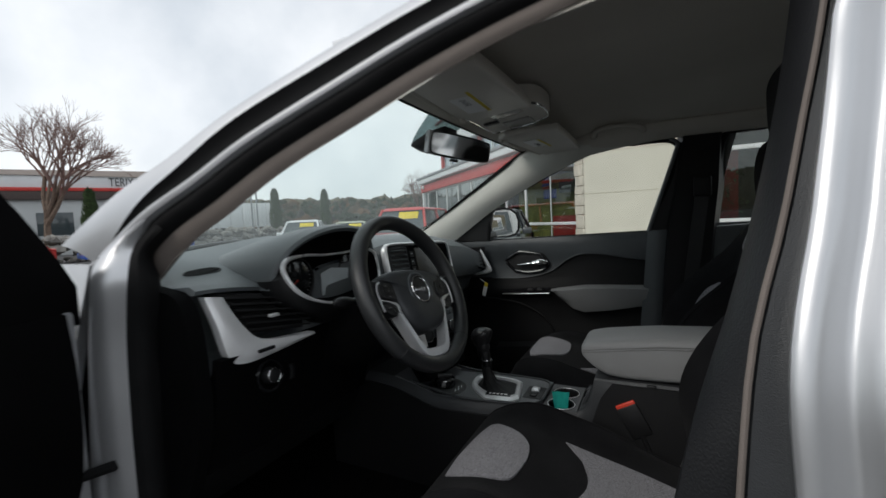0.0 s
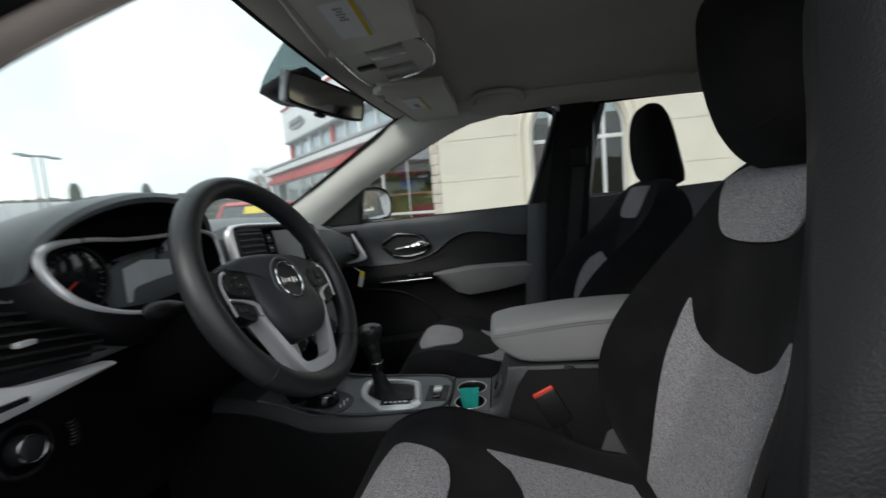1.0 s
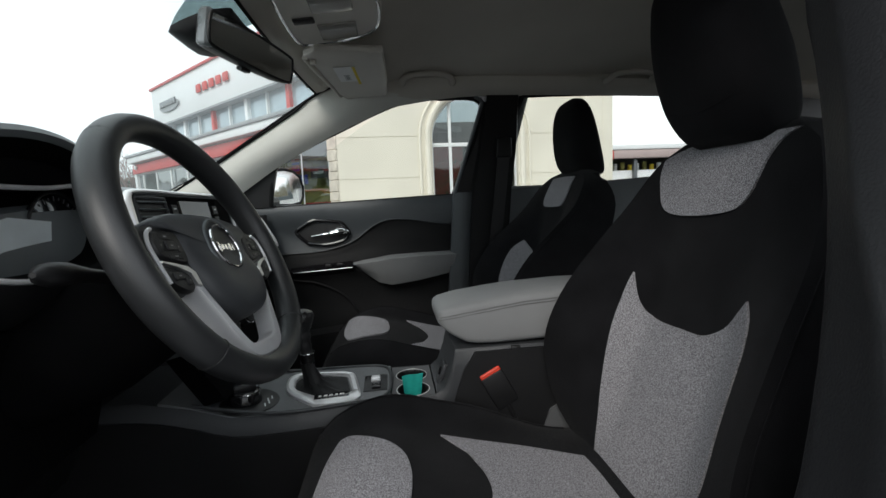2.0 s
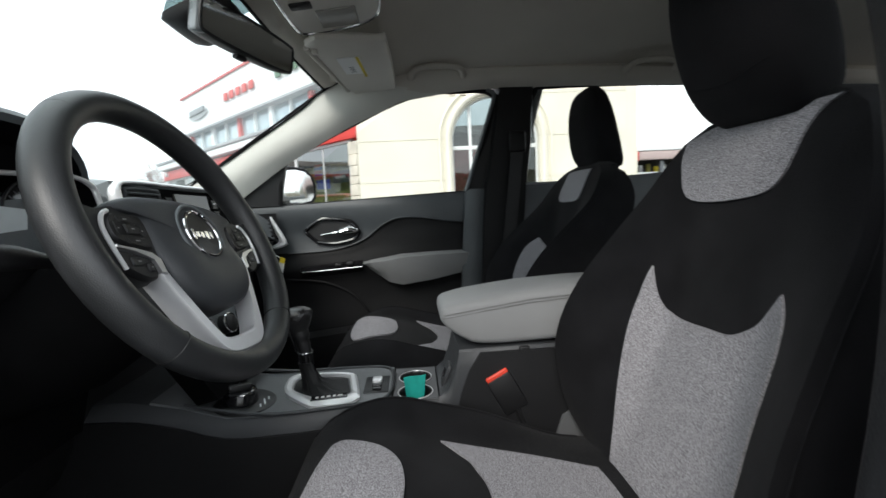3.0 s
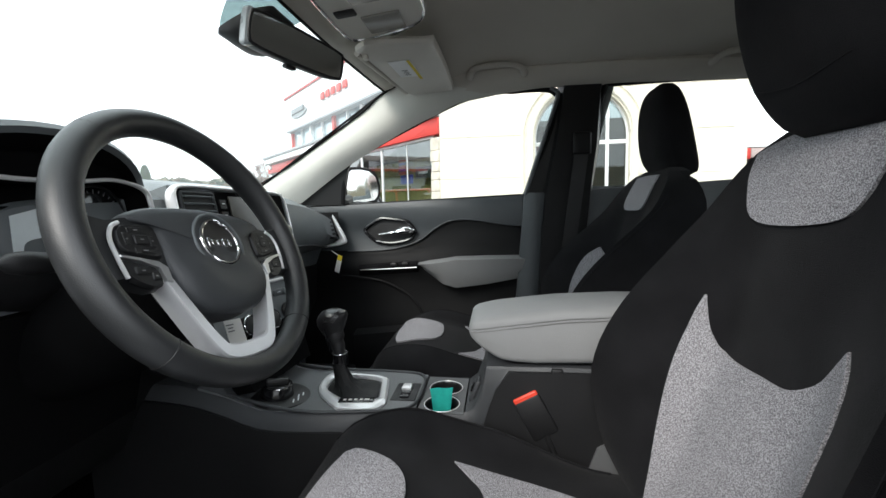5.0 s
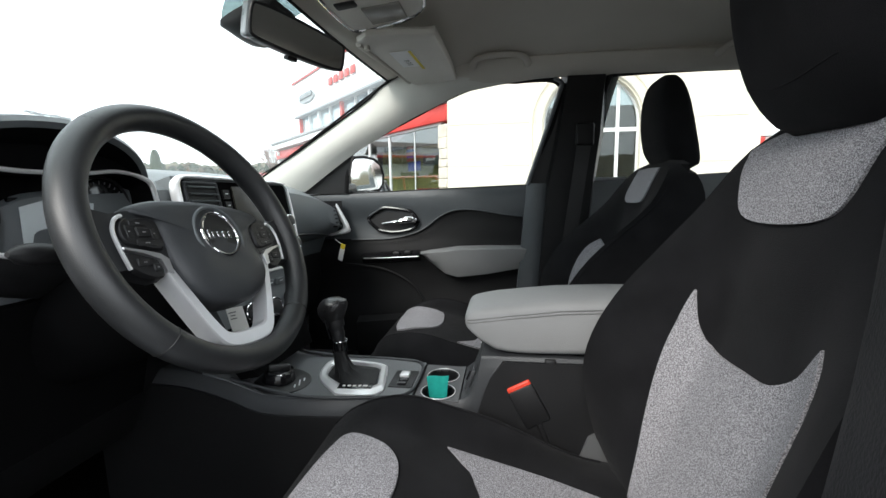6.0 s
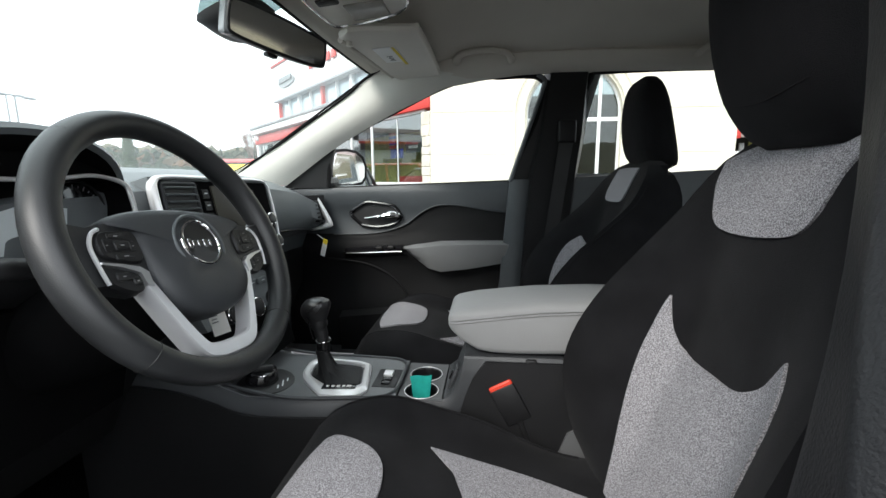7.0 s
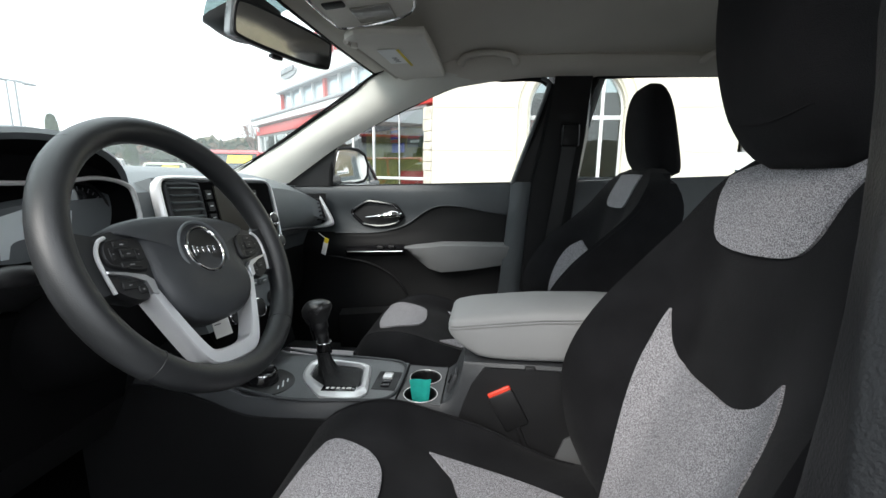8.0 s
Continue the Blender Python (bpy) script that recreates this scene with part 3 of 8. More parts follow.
    loft(arm, [[(x, y, t - 0.006), (x, y + 0.012, t), (x, 0.745, t + 0.004), (x, 0.745, b), (x, y + 0.03, b), (x, y + 0.006, lerp(t, b, 0.55))] for x, t, b, y in prof])
    part("armrest", arm, surf("dull_grey_door_vinyl", (0.185, 0.190, 0.192), 0.55, var=0.06, scale=8, fine=700, bump=0.25, spec=0.3), door, "grey padded armrest")
    strip = bmesh.new()
    loft(strip, [[(x, y, z), (x, 0.745, z + 0.018), (x, 0.745, z - 0.030), (x, y + 0.008, z - 0.008)] for x, y, z in ((-0.68, 0.725, 0.858), (-0.60, 0.712, 0.863), (-0.44, 0.704, 0.872))])
    part("switch_panel", strip, GLOSSY, door, "gloss black switch panel")
    part("switch_trim", tube(bmesh.new(), [(-0.67, 0.722, 0.855), (-0.60, 0.709, 0.859), (-0.44, 0.700, 0.868)], 0.0013, 6), DASH_TRIM, door)
    sw = bmesh.new()
    at_box(sw, -0.545, -0.52, 0.708, 0.73, 0.872, 0.884, 0.004)
    at_box(sw, -0.50, -0.475, 0.708, 0.73, 0.875, 0.887, 0.004)
    part("window_switch", sw, HARD, door)
    bin_ = bmesh.new()
    loft(bin_, [[(x, 0.69, z), (x, 0.73, z + 0.015), (x, 0.74, 0.46), (x, 0.70, 0.46)] for x, z in ((-0.70, 0.60), (-0.50, 0.62), (-0.2, 0.60), (-0.05, 0.55))])
    part("door_pocket", bin_, HARD, door)
    rib = smooth_path([(-0.76, 0.748, 0.828), (-0.683, 0.746, 0.822), (-0.58, 0.748, 0.803), (-0.477, 0.752, 0.742), (-0.419, 0.746, 0.645), (-0.40, 0.742, 0.56)], 5)
    part("moulded_rib", tube(bmesh.new(), rib, 0.005, 8), DOOR_LOW, door, "rounded rib above the pocket")
    # window frame and glass
    fr = [(-0.735, 0.735, 1.115), (-0.698, 0.71, 1.258), (-0.58, 0.69, 1.322), (-0.447, 0.668, 1.380), (-0.25, 0.64, 1.460), (-0.10, 0.632, 1.482), (0.02, 0.632, 1.485), (0.065, 0.635, 1.472), (0.075, 0.64, 1.44), (0.045, 0.665, 1.32), (-0.01, 0.70, 1.18), (-0.03, 0.72, 1.13)]
    fr = smooth_path(fr, 6)
    part("window_frame", tube(bmesh.new(), fr, [0.0045 if p.x < -0.08 and p.z > 1.2 else 0.009 for p in fr], 8), RUBBER, door, "black window frame")
    post = bmesh.new()
    sheet(post, lambda u, v: lerp(Vector((lerp(-0.03, 0.075, v), 0.70, 1.12)), Vector((lerp(0.075, 0.150, v), 0.628, 1.47)), u), 6, 3, lambda u, v: lerp(Vector((lerp(-0.03, 0.075, v), 0.73, 1.12)), Vector((lerp(0.075, 0.150, v), 0.65, 1.47)), u))
    part("rear_post", post, HARD, door)
    low = bmesh.new()
    strip_at = lambda off: (lambda u, v: lerp(Vector((lerp(-0.085, 0.025, v), 0.700, 0.50)), Vector((lerp(-0.032, 0.058, v), 0.694, 1.14)), u) + Vector((0, off - 0.016 * math.sin(v * math.pi), 0)))
    sheet(low, strip_at(0.0), 12, 8, strip_at(0.03))
    part("rear_edge_trim", low, DOOR_SOFT, door, "charcoal moulded edge trim")
    edge_line = [(-0.030, 0.694, 1.135), (0.004, 0.672, 1.24), (0.044, 0.648, 1.36), (0.074, 0.630, 1.455), (0.072, 0.626, 1.475), (0.050, 0.626, 1.487)]
    part("frame_edge", tube(bmesh.new(), smooth_path(edge_line, 5), 0.0075, 8), SOFT, door, "charcoal rounded frame edge")
    tri = plate(bmesh.new(), [(-0.92, 1.112), (-0.735, 1.112), (-0.695, 1.262), (-0.705, 1.268), (-0.80, 1.205)], Matrix(((1, 0, 0, 0), (0, -0.17, 1, 0.92), (0, 1, 0, 0), (0, 0, 0, 1))), 0.025, 0.004)
    part("mirror_triangle", tri, HARD, door, "black corner cover")
    gl = bmesh.new()
    g = lambda off: (lambda u, v: Vector((lerp(lerp(-0.80, -0.25, v), lerp(-0.01, 0.08, v), u), lerp(0.75, 0.655, v) + off, lerp(1.12, 1.475, v))))
    pane = part("window_pane", sheet(gl, g(0), 4, 4, g(0.004)), SIDE_GLASS, door, "clear side window")
    pane.visible_shadow = False
    # outside mirror
    mir = thing("wing_mirror", "silver door mirror housing on the far front door", "wing mirror")
    shell = bmesh.new()
    prof = [(0.0, 0.98), (0.03, 1.0), (0.06, 0.94), (0.09, 0.75), (0.11, 0.4)]
    base = [Vector((y, z, 0)) for y, z in ((0.80, 1.13), (0.80, 1.19), (0.805, 1.24), (0.83, 1.265), (0.89, 1.272), (0.95, 1.268), (0.995, 1.245), (1.015, 1.20), (1.01, 1.15), (0.985, 1.125), (0.92, 1.115), (0.84, 1.117))]
    cz = 1.19
    base = [Vector((0.80 + (p.x - 0.80) * 1.2, p.y, 0)) for p in base]
    cy = 0.92
    loft(shell, [[(-0.715 - d + 0.3 * (p.x - cy) * k, cy + (p.x - cy) * k, cz + (p.y - cz) * k) for p in base] for d, k in prof])
    part("housing", shell, PAINT, mir)
    mg = bmesh.new()
    loft(mg, [[(-0.7135 + (p.x - cy) * 0.27, cy + (p.x - cy) * 0.9, cz + (p.y - cz) * 0.9) for p in base], [(-0.711 + (p.x - cy) * 0.264, cy + (p.x - cy) * 0.88, cz + (p.y - cz) * 0.88) for p in base]])
    part("mirror_glass", mg, MIRROR, mir)
    rim = bmesh.new()
    tube(rim, [(-0.713 + (p.x - cy) * 0.285, cy + (p.x - cy) * 0.95, cz + (p.y - cz) * 0.95) for p in base], 0.007, 6, True, up=(1, 0, 0))
    part("rim", rim, RUBBER, mir)
    part("arm", tube(bmesh.new(), [(-0.75, 0.74, 1.13), (-0.745, 0.83, 1.135)], 0.022, 8), HARD, mir)
    return door


FOLDS = [(0.0, 0.0, 0.0), (0.05, 0.004, -0.003), (0.11, 0.014, -0.004), (0.20, 0.030, 0.006), (0.28, 0.042, 0.010), (0.36, 0.056, -0.002), (0.44, 0.072, -0.006), (0.52, 0.092, 0.004), (0.60, 0.13, 0.010), (0.8, 0.5, 0.016), (1.0, 1.05, 0.0)]


def rear_skin(u, z, s, off):
    """The rear door's outer skin behind its shut line, with its pressed folds."""
    x = curve1(z, [(r[0], r[1]) for r in SKIN_EDGE])
    w = curve1(z, [(r[0], r[2]) for r in SKIN_EDGE])
    x += curve1(u, [(r[0], r[1]) for r in FOLDS])
    return Vector((x, s * (w + 0.05 * step(u, 0.5, 0.7) * step(1.25 - z, 0, 0.2) - curve1(u, [(r[0], r[2]) for r in FOLDS]) - off), z))


def build_rear_doors():
    for s in (1, -1):
        door = thing("rear_door", "closed rear door with black trim and silver skin", "car door", group="rear doors")
        y = lambda v: s * v
        fwd = 0.034 if s > 0 else 0.0   # the window reaches forward to the centre pillar
        panel = bmesh.new()
        sheet(panel, lambda u, v: Vector((lerp(0.18, 1.20, u), y(0.72 + 0.012 * math.sin(v * 9)), lerp(1.145 + 0.05 * u, 0.45, v))), 10, 14, lambda u, v: Vector((lerp(0.18, 1.20, u), y(0.78), lerp(1.145 + 0.05 * u, 0.45, v))))
        part("door_panel", panel, SOFT, door)
        part("window_frame", tube(bmesh.new(), smooth_path([(0.20 - fwd * 0.5, y(0.71), 1.145), (0.235 - fwd, y(0.67), 1.33), (0.262 - fwd, y(0.635), 1.475), (0.32 - fwd, y(0.628), 1.492), (0.7, y(0.63), 1.492), (1.0, y(0.635), 1.47), (1.13, y(0.66), 1.36), (1.19, y(0.70), 1.20)], 5), 0.010, 8), RUBBER, door)
        g = lambda off: (lambda u, v: Vector((lerp(lerp(0.20, 0.265, v) - fwd, lerp(1.19, 1.05, v), u), y(lerp(0.735, 0.645, v) + off), lerp(1.15 + 0.04 * u, 1.485, v))))
        pane = part("window_pane", sheet(bmesh.new(), g(0), 4, 4, g(0.004)), SIDE_GLASS, door)
        pane.visible_shadow = False
        skin = bmesh.new()
        f = lambda off: (lambda u, v: rear_skin(lerp(0.55, 1.0, u), lerp(1.16, 0.42, v), s, off))
        part("door_skin", sheet(skin, f(0), 12, 16, f(0.006)), PAINT, door, "silver painted door skin")
        upper = bmesh.new()
        g = lambda off: (lambda u, v: rear_skin(0.55 * u, lerp(1.60, 0.42, v), s, off))
        sheet(upper, g(0), 30, 40, g(0.006))
        part("door_edge", upper, PAINT, door, "silver pressed door edge")


def build_open_door():
    """The driver's door, swung open about its front hinge."""
    door = thing("driver_door", "open front door seen from inside, black trim panel", "car door", (-1.055, -0.895, 0.0))
    turn = pose(-1.055, -0.895, 0, 0, 0, -66)
    def put(name, bm, mat, label=""):
        bm.transform(turn)
        return lift(part(name, bm, mat, None, label), door)
    # local: x along the door from the hinge, y from skin (0) to trim (0.1)
    f = lambda off: (lambda u, v: Vector((lerp(0.02, 1.02, u), 0.115 + off + 0.012 * math.sin(v * 7), lerp(1.085 + 0.03 * u, 0.40, v))))
    # trim darker than the passenger door's: its shade is put into the colour
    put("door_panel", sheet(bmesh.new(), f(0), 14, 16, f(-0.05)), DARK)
    s = lambda off: (lambda u, v: Vector((lerp(0.0, 1.05, u), 0.0 + off - 0.04 * math.sin(v * 2.4), lerp(1.10 + 0.03 * u, 0.38, v))))
    put("door_skin", sheet(bmesh.new(), s(0), 8, 10, s(0.03)), PAINT)
    e = bmesh.new()
    at_box(e, 0.0, 0.03, 0.0, 0.115, 0.40, 1.09, 0.01)
    put("door_edge", e, PAINT)
    put("window_frame", tube(bmesh.new(), smooth_path([(0.02, 0.07, 1.10), (0.17, 0.085, 1.24), (0.40, 0.12, 1.40), (0.62, 0.15, 1.475), (0.95, 0.155, 1.49), (1.05, 0.15, 1.46), (1.0, 0.08, 1.14)], 5), 0.022, 8), RUBBER)
    a = bmesh.new()
    at_box(a, 0.25, 0.85, 0.10, 0.19, 0.80, 0.90, 0.025)
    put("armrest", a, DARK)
    p = bmesh.new()
    tri = lambda u: curve1(u, [(0, 0.07), (0.1, 0.12), (0.45, 0.25), (1, 0.36)])
    sheet(p, lambda u, v: Vector((lerp(-0.01, 0.28, u), 0.112, 1.06 + tri(u) * v)), 10, 4, lambda u, v: Vector((lerp(-0.01, 0.28, u), 0.085, 1.06 + tri(u) * v)))
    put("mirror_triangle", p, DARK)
    g = lambda off: (lambda u, v: Vector((lerp(lerp(0.28, 0.55, v), lerp(1.0, 1.04, v), u), lerp(0.08, 0.15, v) + off, lerp(1.1, 1.475, v))))
    put("window_pane", sheet(bmesh.new(), g(0), 3, 3, g(0.004)), SIDE_GLASS).visible_shadow = False
    m = bmesh.new()
    rbox(m, (0.10, 0.20, 0.15), Matrix.Translation((0.16, -0.14, 1.19)), 0.03, 3)
    put("wing_mirror", m, PAINT)


build_shell()
build_passenger_door()
build_rear_doors()
build_open_door()


# ---- seats ----
BACK_X = [(0.55, 0.075), (0.62, 0.10), (0.72, 0.145), (0.80, 0.172), (0.90, 0.203), (0.95, 0.212), (1.07, 0.235), (1.13, 0.25), (1.17, 0.268), (1.20, 0.285)]
BACK_W = [(0.55, 0.19), (0.60, 0.22), (0.65, 0.24), (0.72, 0.252), (0.85, 0.255), (0.95, 0.248), (1.03, 0.236), (1.09, 0.216), (1.14, 0.192), (1.175, 0.166), (1.195, 0.13)]
BOLSTER = [(0.55, -0.03), (0.60, 0.005), (0.66, 0.060), (0.72, 0.102), (0.78, 0.130), (0.84, 0.138), (0.90, 0.128), (0.95, 0.104), (1.02, 0.060), (1.10, 0.018), (1.2, 0.0)]


def back_width(z, side):
    """Half the width of a backrest; the far seat has the broader shoulders."""
    return curve1(z, BACK_W) * (1 + (0.13 * step(z, 1.02, 1.14) if side > 0 else 0))


def back_front(y, z, off=0.0, side=0):
    """The front face of a backrest about its own centre line; the door-side bolster is flatter."""
    w = back_width(z, side)
    u = abs(y) / w
    x = curve1(z, BACK_X) - curve1(z, BOLSTER) * ((0.58 if y * side > 0 else 1.0) if side < 0 else 1.3) * step(u, 0.30, 0.98) + 0.05 * step(u, 0.92, 1.02)
    return Vector((x - off, y, z))


CUSH_Z = [(-0.47, 0.585), (-0.455, 0.635), (-0.43, 0.668), (-0.39, 0.688), (-0.33, 0.694), (-0.27, 0.684), (-0.20, 0.664), (-0.10, 0.640), (0.05, 0.617), (0.2, 0.61)]
CUSH_W = [(-0.47, 0.20), (-0.43, 0.238), (-0.36, 0.252), (-0.2, 0.258), (0.0, 0.258), (0.2, 0.24)]


CUSH_W_NARROW = [(-0.47, 0.12), (-0.44, 0.150), (-0.41, 0.178), (-0.36, 0.218), (-0.30, 0.246), (-0.2, 0.258), (0.0, 0.258), (0.2, 0.24)]   # passenger seat, rounder nose


def cushion_top(y, x, off=0.0, plan=CUSH_W):
    w = curve1(x, plan)
    u = abs(y) / w
    z = curve1(x, CUSH_Z) + 0.032 * step(u, 0.50, 0.85) * step(x, -0.46, -0.25) * (1 - 1.3 * step(x, -0.16, 0.06)) - 0.055 * step(u, 0.84, 1.02)
    return Vector((x, y, z + off))


def panel_between(low, high, face, nu=44, nv=18):
    """An upholstered insert between two edge lines, laid 4 mm proud on a seat's face."""
    low, high = ([(p.x, p.y) for p in smooth_path([(a, b, 0) for a, b in line], 5)] for line in (low, high))
    def p(off):
        def f(u, v):
            a, b = poly_at(low, u), poly_at(high, u)
            return face(lerp(a[0], b[0], v), lerp(a[1], b[1], v), off)
        return f
    return sheet(bmesh.new(), p(0.004), nu, nv, p(-0.004))


def panel_within(low, high, left, right, face, nu=40, nv=26):
    """An upholstered insert inside four edge lines (low and high run left to right, left and right run upwards), laid 4 mm proud on a seat's face."""
    L, H, A, B = ([(p.x, p.y) for p in smooth_path([(a, b, 0) for a, b in line], 5)] for line in (low, high, left, right))
    def p(off):
        def f(u, v):
            l, h, a, b = poly_at(L, u), poly_at(H, u), poly_at(A, v), poly_at(B, v)
            at = [(1 - v) * l[c] + v * h[c] + (1 - u) * a[c] + u * b[c] - (1 - u) * (1 - v) * L[0][c] - u * (1 - v) * L[-1][c] - (1 - u) * v * H[0][c] - u * v * H[-1][c] for c in (0, 1)]
            return face(at[0], at[1], off)
        return f
    return sheet(bmesh.new(), p(0.004), nu, nv, p(-0.004))


ON_BACK = ("backrest", "backrest_insert", "shoulder_insert", "piping", "headrest", "headrest_seam", "headrest_post", "post_guide")


def build_seat(cy, dx, side, reach=0.0):
    seat = thing("car_seat", "black cloth front seat with grey heather inserts", "car seat", (dx, cy, 0.40), "front seats")
    def put(name, bm, mat, label=""):
        for v in bm.verts:
            if name not in ON_BACK:
                v.co.x += reach
                v.co.z += 0.016 * step(v.co.z, 0.50, 0.56) if side > 0 else 0
            if side > 0 and name in ON_BACK and not name.startswith(("headrest", "post")):
                v.co.z -= 0.02 * step(v.co.z, 0.95, 1.15)
            v.co.z -= 0.40
        return part(name, bm, mat, seat, label)
    face = lambda y, z, off=0.0: back_front(y, z, off, side)
    # backrest
    bm, rings = bmesh.new(), []
    for k in range(27):
        z = lerp(0.55, 1.195, k / 26)
        w = back_width(z, side)
        front = [face(w * (-1 + 2 * i / 24), z) for i in range(25)]
        xb = curve1(z, BACK_X) + 0.115 * math.sqrt(max(0.02, 1 - max(0, (z - 1.07) / 0.135) ** 2))
        back = [Vector((xb - 0.02 * abs(t) ** 3, -w * t * 0.97, z)) for t in (-1, -0.8, -0.4, 0, 0.4, 0.8, 1)]
        rings.append(front + back)
    top = Vector((0.33, 0, 1.208))
    rings.append([lerp(p, top, 0.45) + Vector((0, 0, 0.010)) for p in rings[-1]])
    put("backrest", loft(bm, rings), FABRIC)
    flip = lambda line: [(-side * y, z) for y, z in line]
    V = flip([(-0.131, 0.957), (-0.121, 0.945), (-0.108, 0.930), (-0.094, 0.913), (-0.078, 0.899), (-0.060, 0.888), (-0.040, 0.881), (0.0, 0.879), (0.04, 0.877), (0.07, 0.878), (0.096, 0.886), (0.111, 0.902), (0.120, 0.925), (0.129, 0.957)])
    foot = flip([(-0.140, 0.600), (-0.05, 0.597), (0.04, 0.597), (0.100, 0.600)])
    outer = flip([(-0.140, 0.600), (-0.149, 0.660), (-0.156, 0.720), (-0.161, 0.800), (-0.162, 0.860), (-0.159, 0.905), (-0.150, 0.936), (-0.131, 0.957)])
    inner = flip([(0.100, 0.600), (0.117, 0.660), (0.130, 0.720), (0.135, 0.790), (0.138, 0.860), (0.135, 0.920), (0.129, 0.957)])
    put("backrest_insert", panel_within(foot, V, outer, inner, face), HEATHER, "grey heather cloth insert")
    if side > 0:   # this seat's shoulder patch is the narrower one
        up_low = [(-0.088, 1.135), (-0.082, 1.115), (-0.068, 1.100), (-0.048, 1.094), (0.0, 1.091), (0.06, 1.091), (0.087, 1.098), (0.095, 1.115), (0.094, 1.135)]
        up_high, out_up, in_up = [(-0.084, 1.190), (0.0, 1.192), (0.090, 1.190)], [(-0.088, 1.135), (-0.084, 1.190)], [(0.094, 1.135), (0.090, 1.190)]
        put("shoulder_insert", panel_within(up_low, up_high, out_up, in_up, face, 24, 12), HEATHER, "grey heather cloth insert")
    else:
        up_low = flip([(-0.089, 1.135), (-0.085, 1.112), (-0.074, 1.090), (-0.056, 1.078), (-0.02, 1.071), (0.03, 1.067), (0.075, 1.068), (0.099, 1.075), (0.113, 1.090), (0.122, 1.110), (0.130, 1.126)])
        up_high = flip([(-0.122, 1.190), (-0.07, 1.191), (0.0, 1.192), (0.09, 1.188), (0.146, 1.170)])
        out_up = flip([(-0.089, 1.135), (-0.092, 1.155), (-0.102, 1.178), (-0.122, 1.190)])
        in_up = flip([(0.130, 1.126), (0.138, 1.145), (0.146, 1.170)])
        put("shoulder_insert", panel_within(up_low, up_high, out_up, in_up, face, 24, 12), HEATHER, "grey heather cloth insert")
    for s in (-1, 1):
        put("piping", tube(bmesh.new(), [face(s * back_width(z, side) * 0.955, z, 0.002) for z in [0.58 + 0.02 * k for k in range(29)]], 0.0012, 6), FABRIC)
    # cushion
    plan = CUSH_W if side < 0 else CUSH_W_NARROW
    top_at = lambda y, x, off=0.0: cushion_top(y, x, off, plan)
    bm, rings = bmesh.new(), []
    for k in range(31):
        x = lerp(-0.47, 0.20, (k / 30) ** 1.4)
        w = curve1(x, plan)
        ring = [top_at(w * (-1 + 2 * i / 22), x) for i in range(23)]
        lowz = (0.52 if k else 0.56) if side < 0 else lerp(0.615, 0.54, step(x, -0.30, 0.0))
        ring += [Vector((x, w * 1.01, lerp(ring[-1].z, lowz, 0.6))), Vector((x, w * 0.95, lowz)), Vector((x, 0, lowz)), Vector((x, -w * 0.95, lowz)), Vector((x, -w * 1.01, lerp(ring[-1].z, lowz, 0.6)))]
        rings.append(ring)
    put("cushion", loft(bm, rings), FABRIC)
    nose_low = flip([(-0.132, -0.410), (-0.07, -0.416), (-0.02, -0.414), (0.04, -0.406), (0.092, -0.391)])
    nose_high = flip([(-0.134, -0.405), (-0.138, -0.38), (-0.128, -0.332), (-0.115, -0.295), (-0.095, -0.276), (-0.03, -0.267), (0.017, -0.270), (0.048, -0.281), (0.069, -0.300), (0.081, -0.322), (0.100, -0.370), (0.096, -0.386)])
    put("nose_insert", panel_between(nose_low, nose_high, top_at, 34, 14), HEATHER, "grey heather cloth insert")
    rear = flip([(-0.105, 0.06), (-0.05, 0.065), (0.03, 0.065), (0.080, 0.06)])
    notch = flip([(-0.145, -0.207), (-0.128, -0.194), (-0.112, -0.180), (-0.09, -0.163), (-0.06, -0.150), (-0.02, -0.141), (0.02, -0.144), (0.048, -0.154), (0.072, -0.163), (0.090, -0.180), (0.104, -0.192), (0.119, -0.207)])
    out_c = flip([(-0.105, 0.06), (-0.128, -0.03), (-0.140, -0.12), (-0.145, -0.207)])
    in_c = flip([(0.080, 0.06), (0.104, -0.02), (0.117, -0.11), (0.119, -0.207)])
    put("cushion_insert", panel_within(rear, notch, out_c, in_c, top_at), HEATHER, "grey heather cloth insert")
    for s in (-1, 1):
        put("seam", tube(bmesh.new(), [top_at(s * curve1(x, plan) * 0.80, x, 0.0005) for x in [-0.44 + 0.03 * k for k in range(18)]], 0.0025, 6), FABRIC)
    # headrest
    bm, rings = bmesh.new(), []
    if side < 0:
        rows = [(1.180, 0.070, 0.026, 0.286), (1.189, 0.0853, 0.0387, 0.2845), (1.201, 0.0922, 0.0457, 0.279), (1.218, 0.0985, 0.0528, 0.2732), (1.25, 0.1033, 0.059, 0.2613), (1.3, 0.1042, 0.0608, 0.2466), (1.35, 0.1003, 0.0564, 0.232), (1.395, 0.0941, 0.0475, 0.2201), (1.425, 0.0845, 0.036, 0.2087), (1.444, 0.066, 0.023, 0.203), (1.452, 0.035, 0.010, 0.201)]
    else:
        rows = [(1.166, 0.046, 0.022, 0.350), (1.170, 0.068, 0.034, 0.3475), (1.178, 0.0855, 0.0435, 0.343), (1.192, 0.0975, 0.0490, 0.3365), (1.212, 0.1052, 0.0522, 0.3289), (1.25, 0.1076, 0.0527, 0.3201), (1.3, 0.1054, 0.0498, 0.3122), (1.35, 0.0994, 0.0427, 0.3065), (1.388, 0.086, 0.0317, 0.3026), (1.408, 0.064, 0.0188, 0.3004), (1.415, 0.034, 0.008, 0.300)]
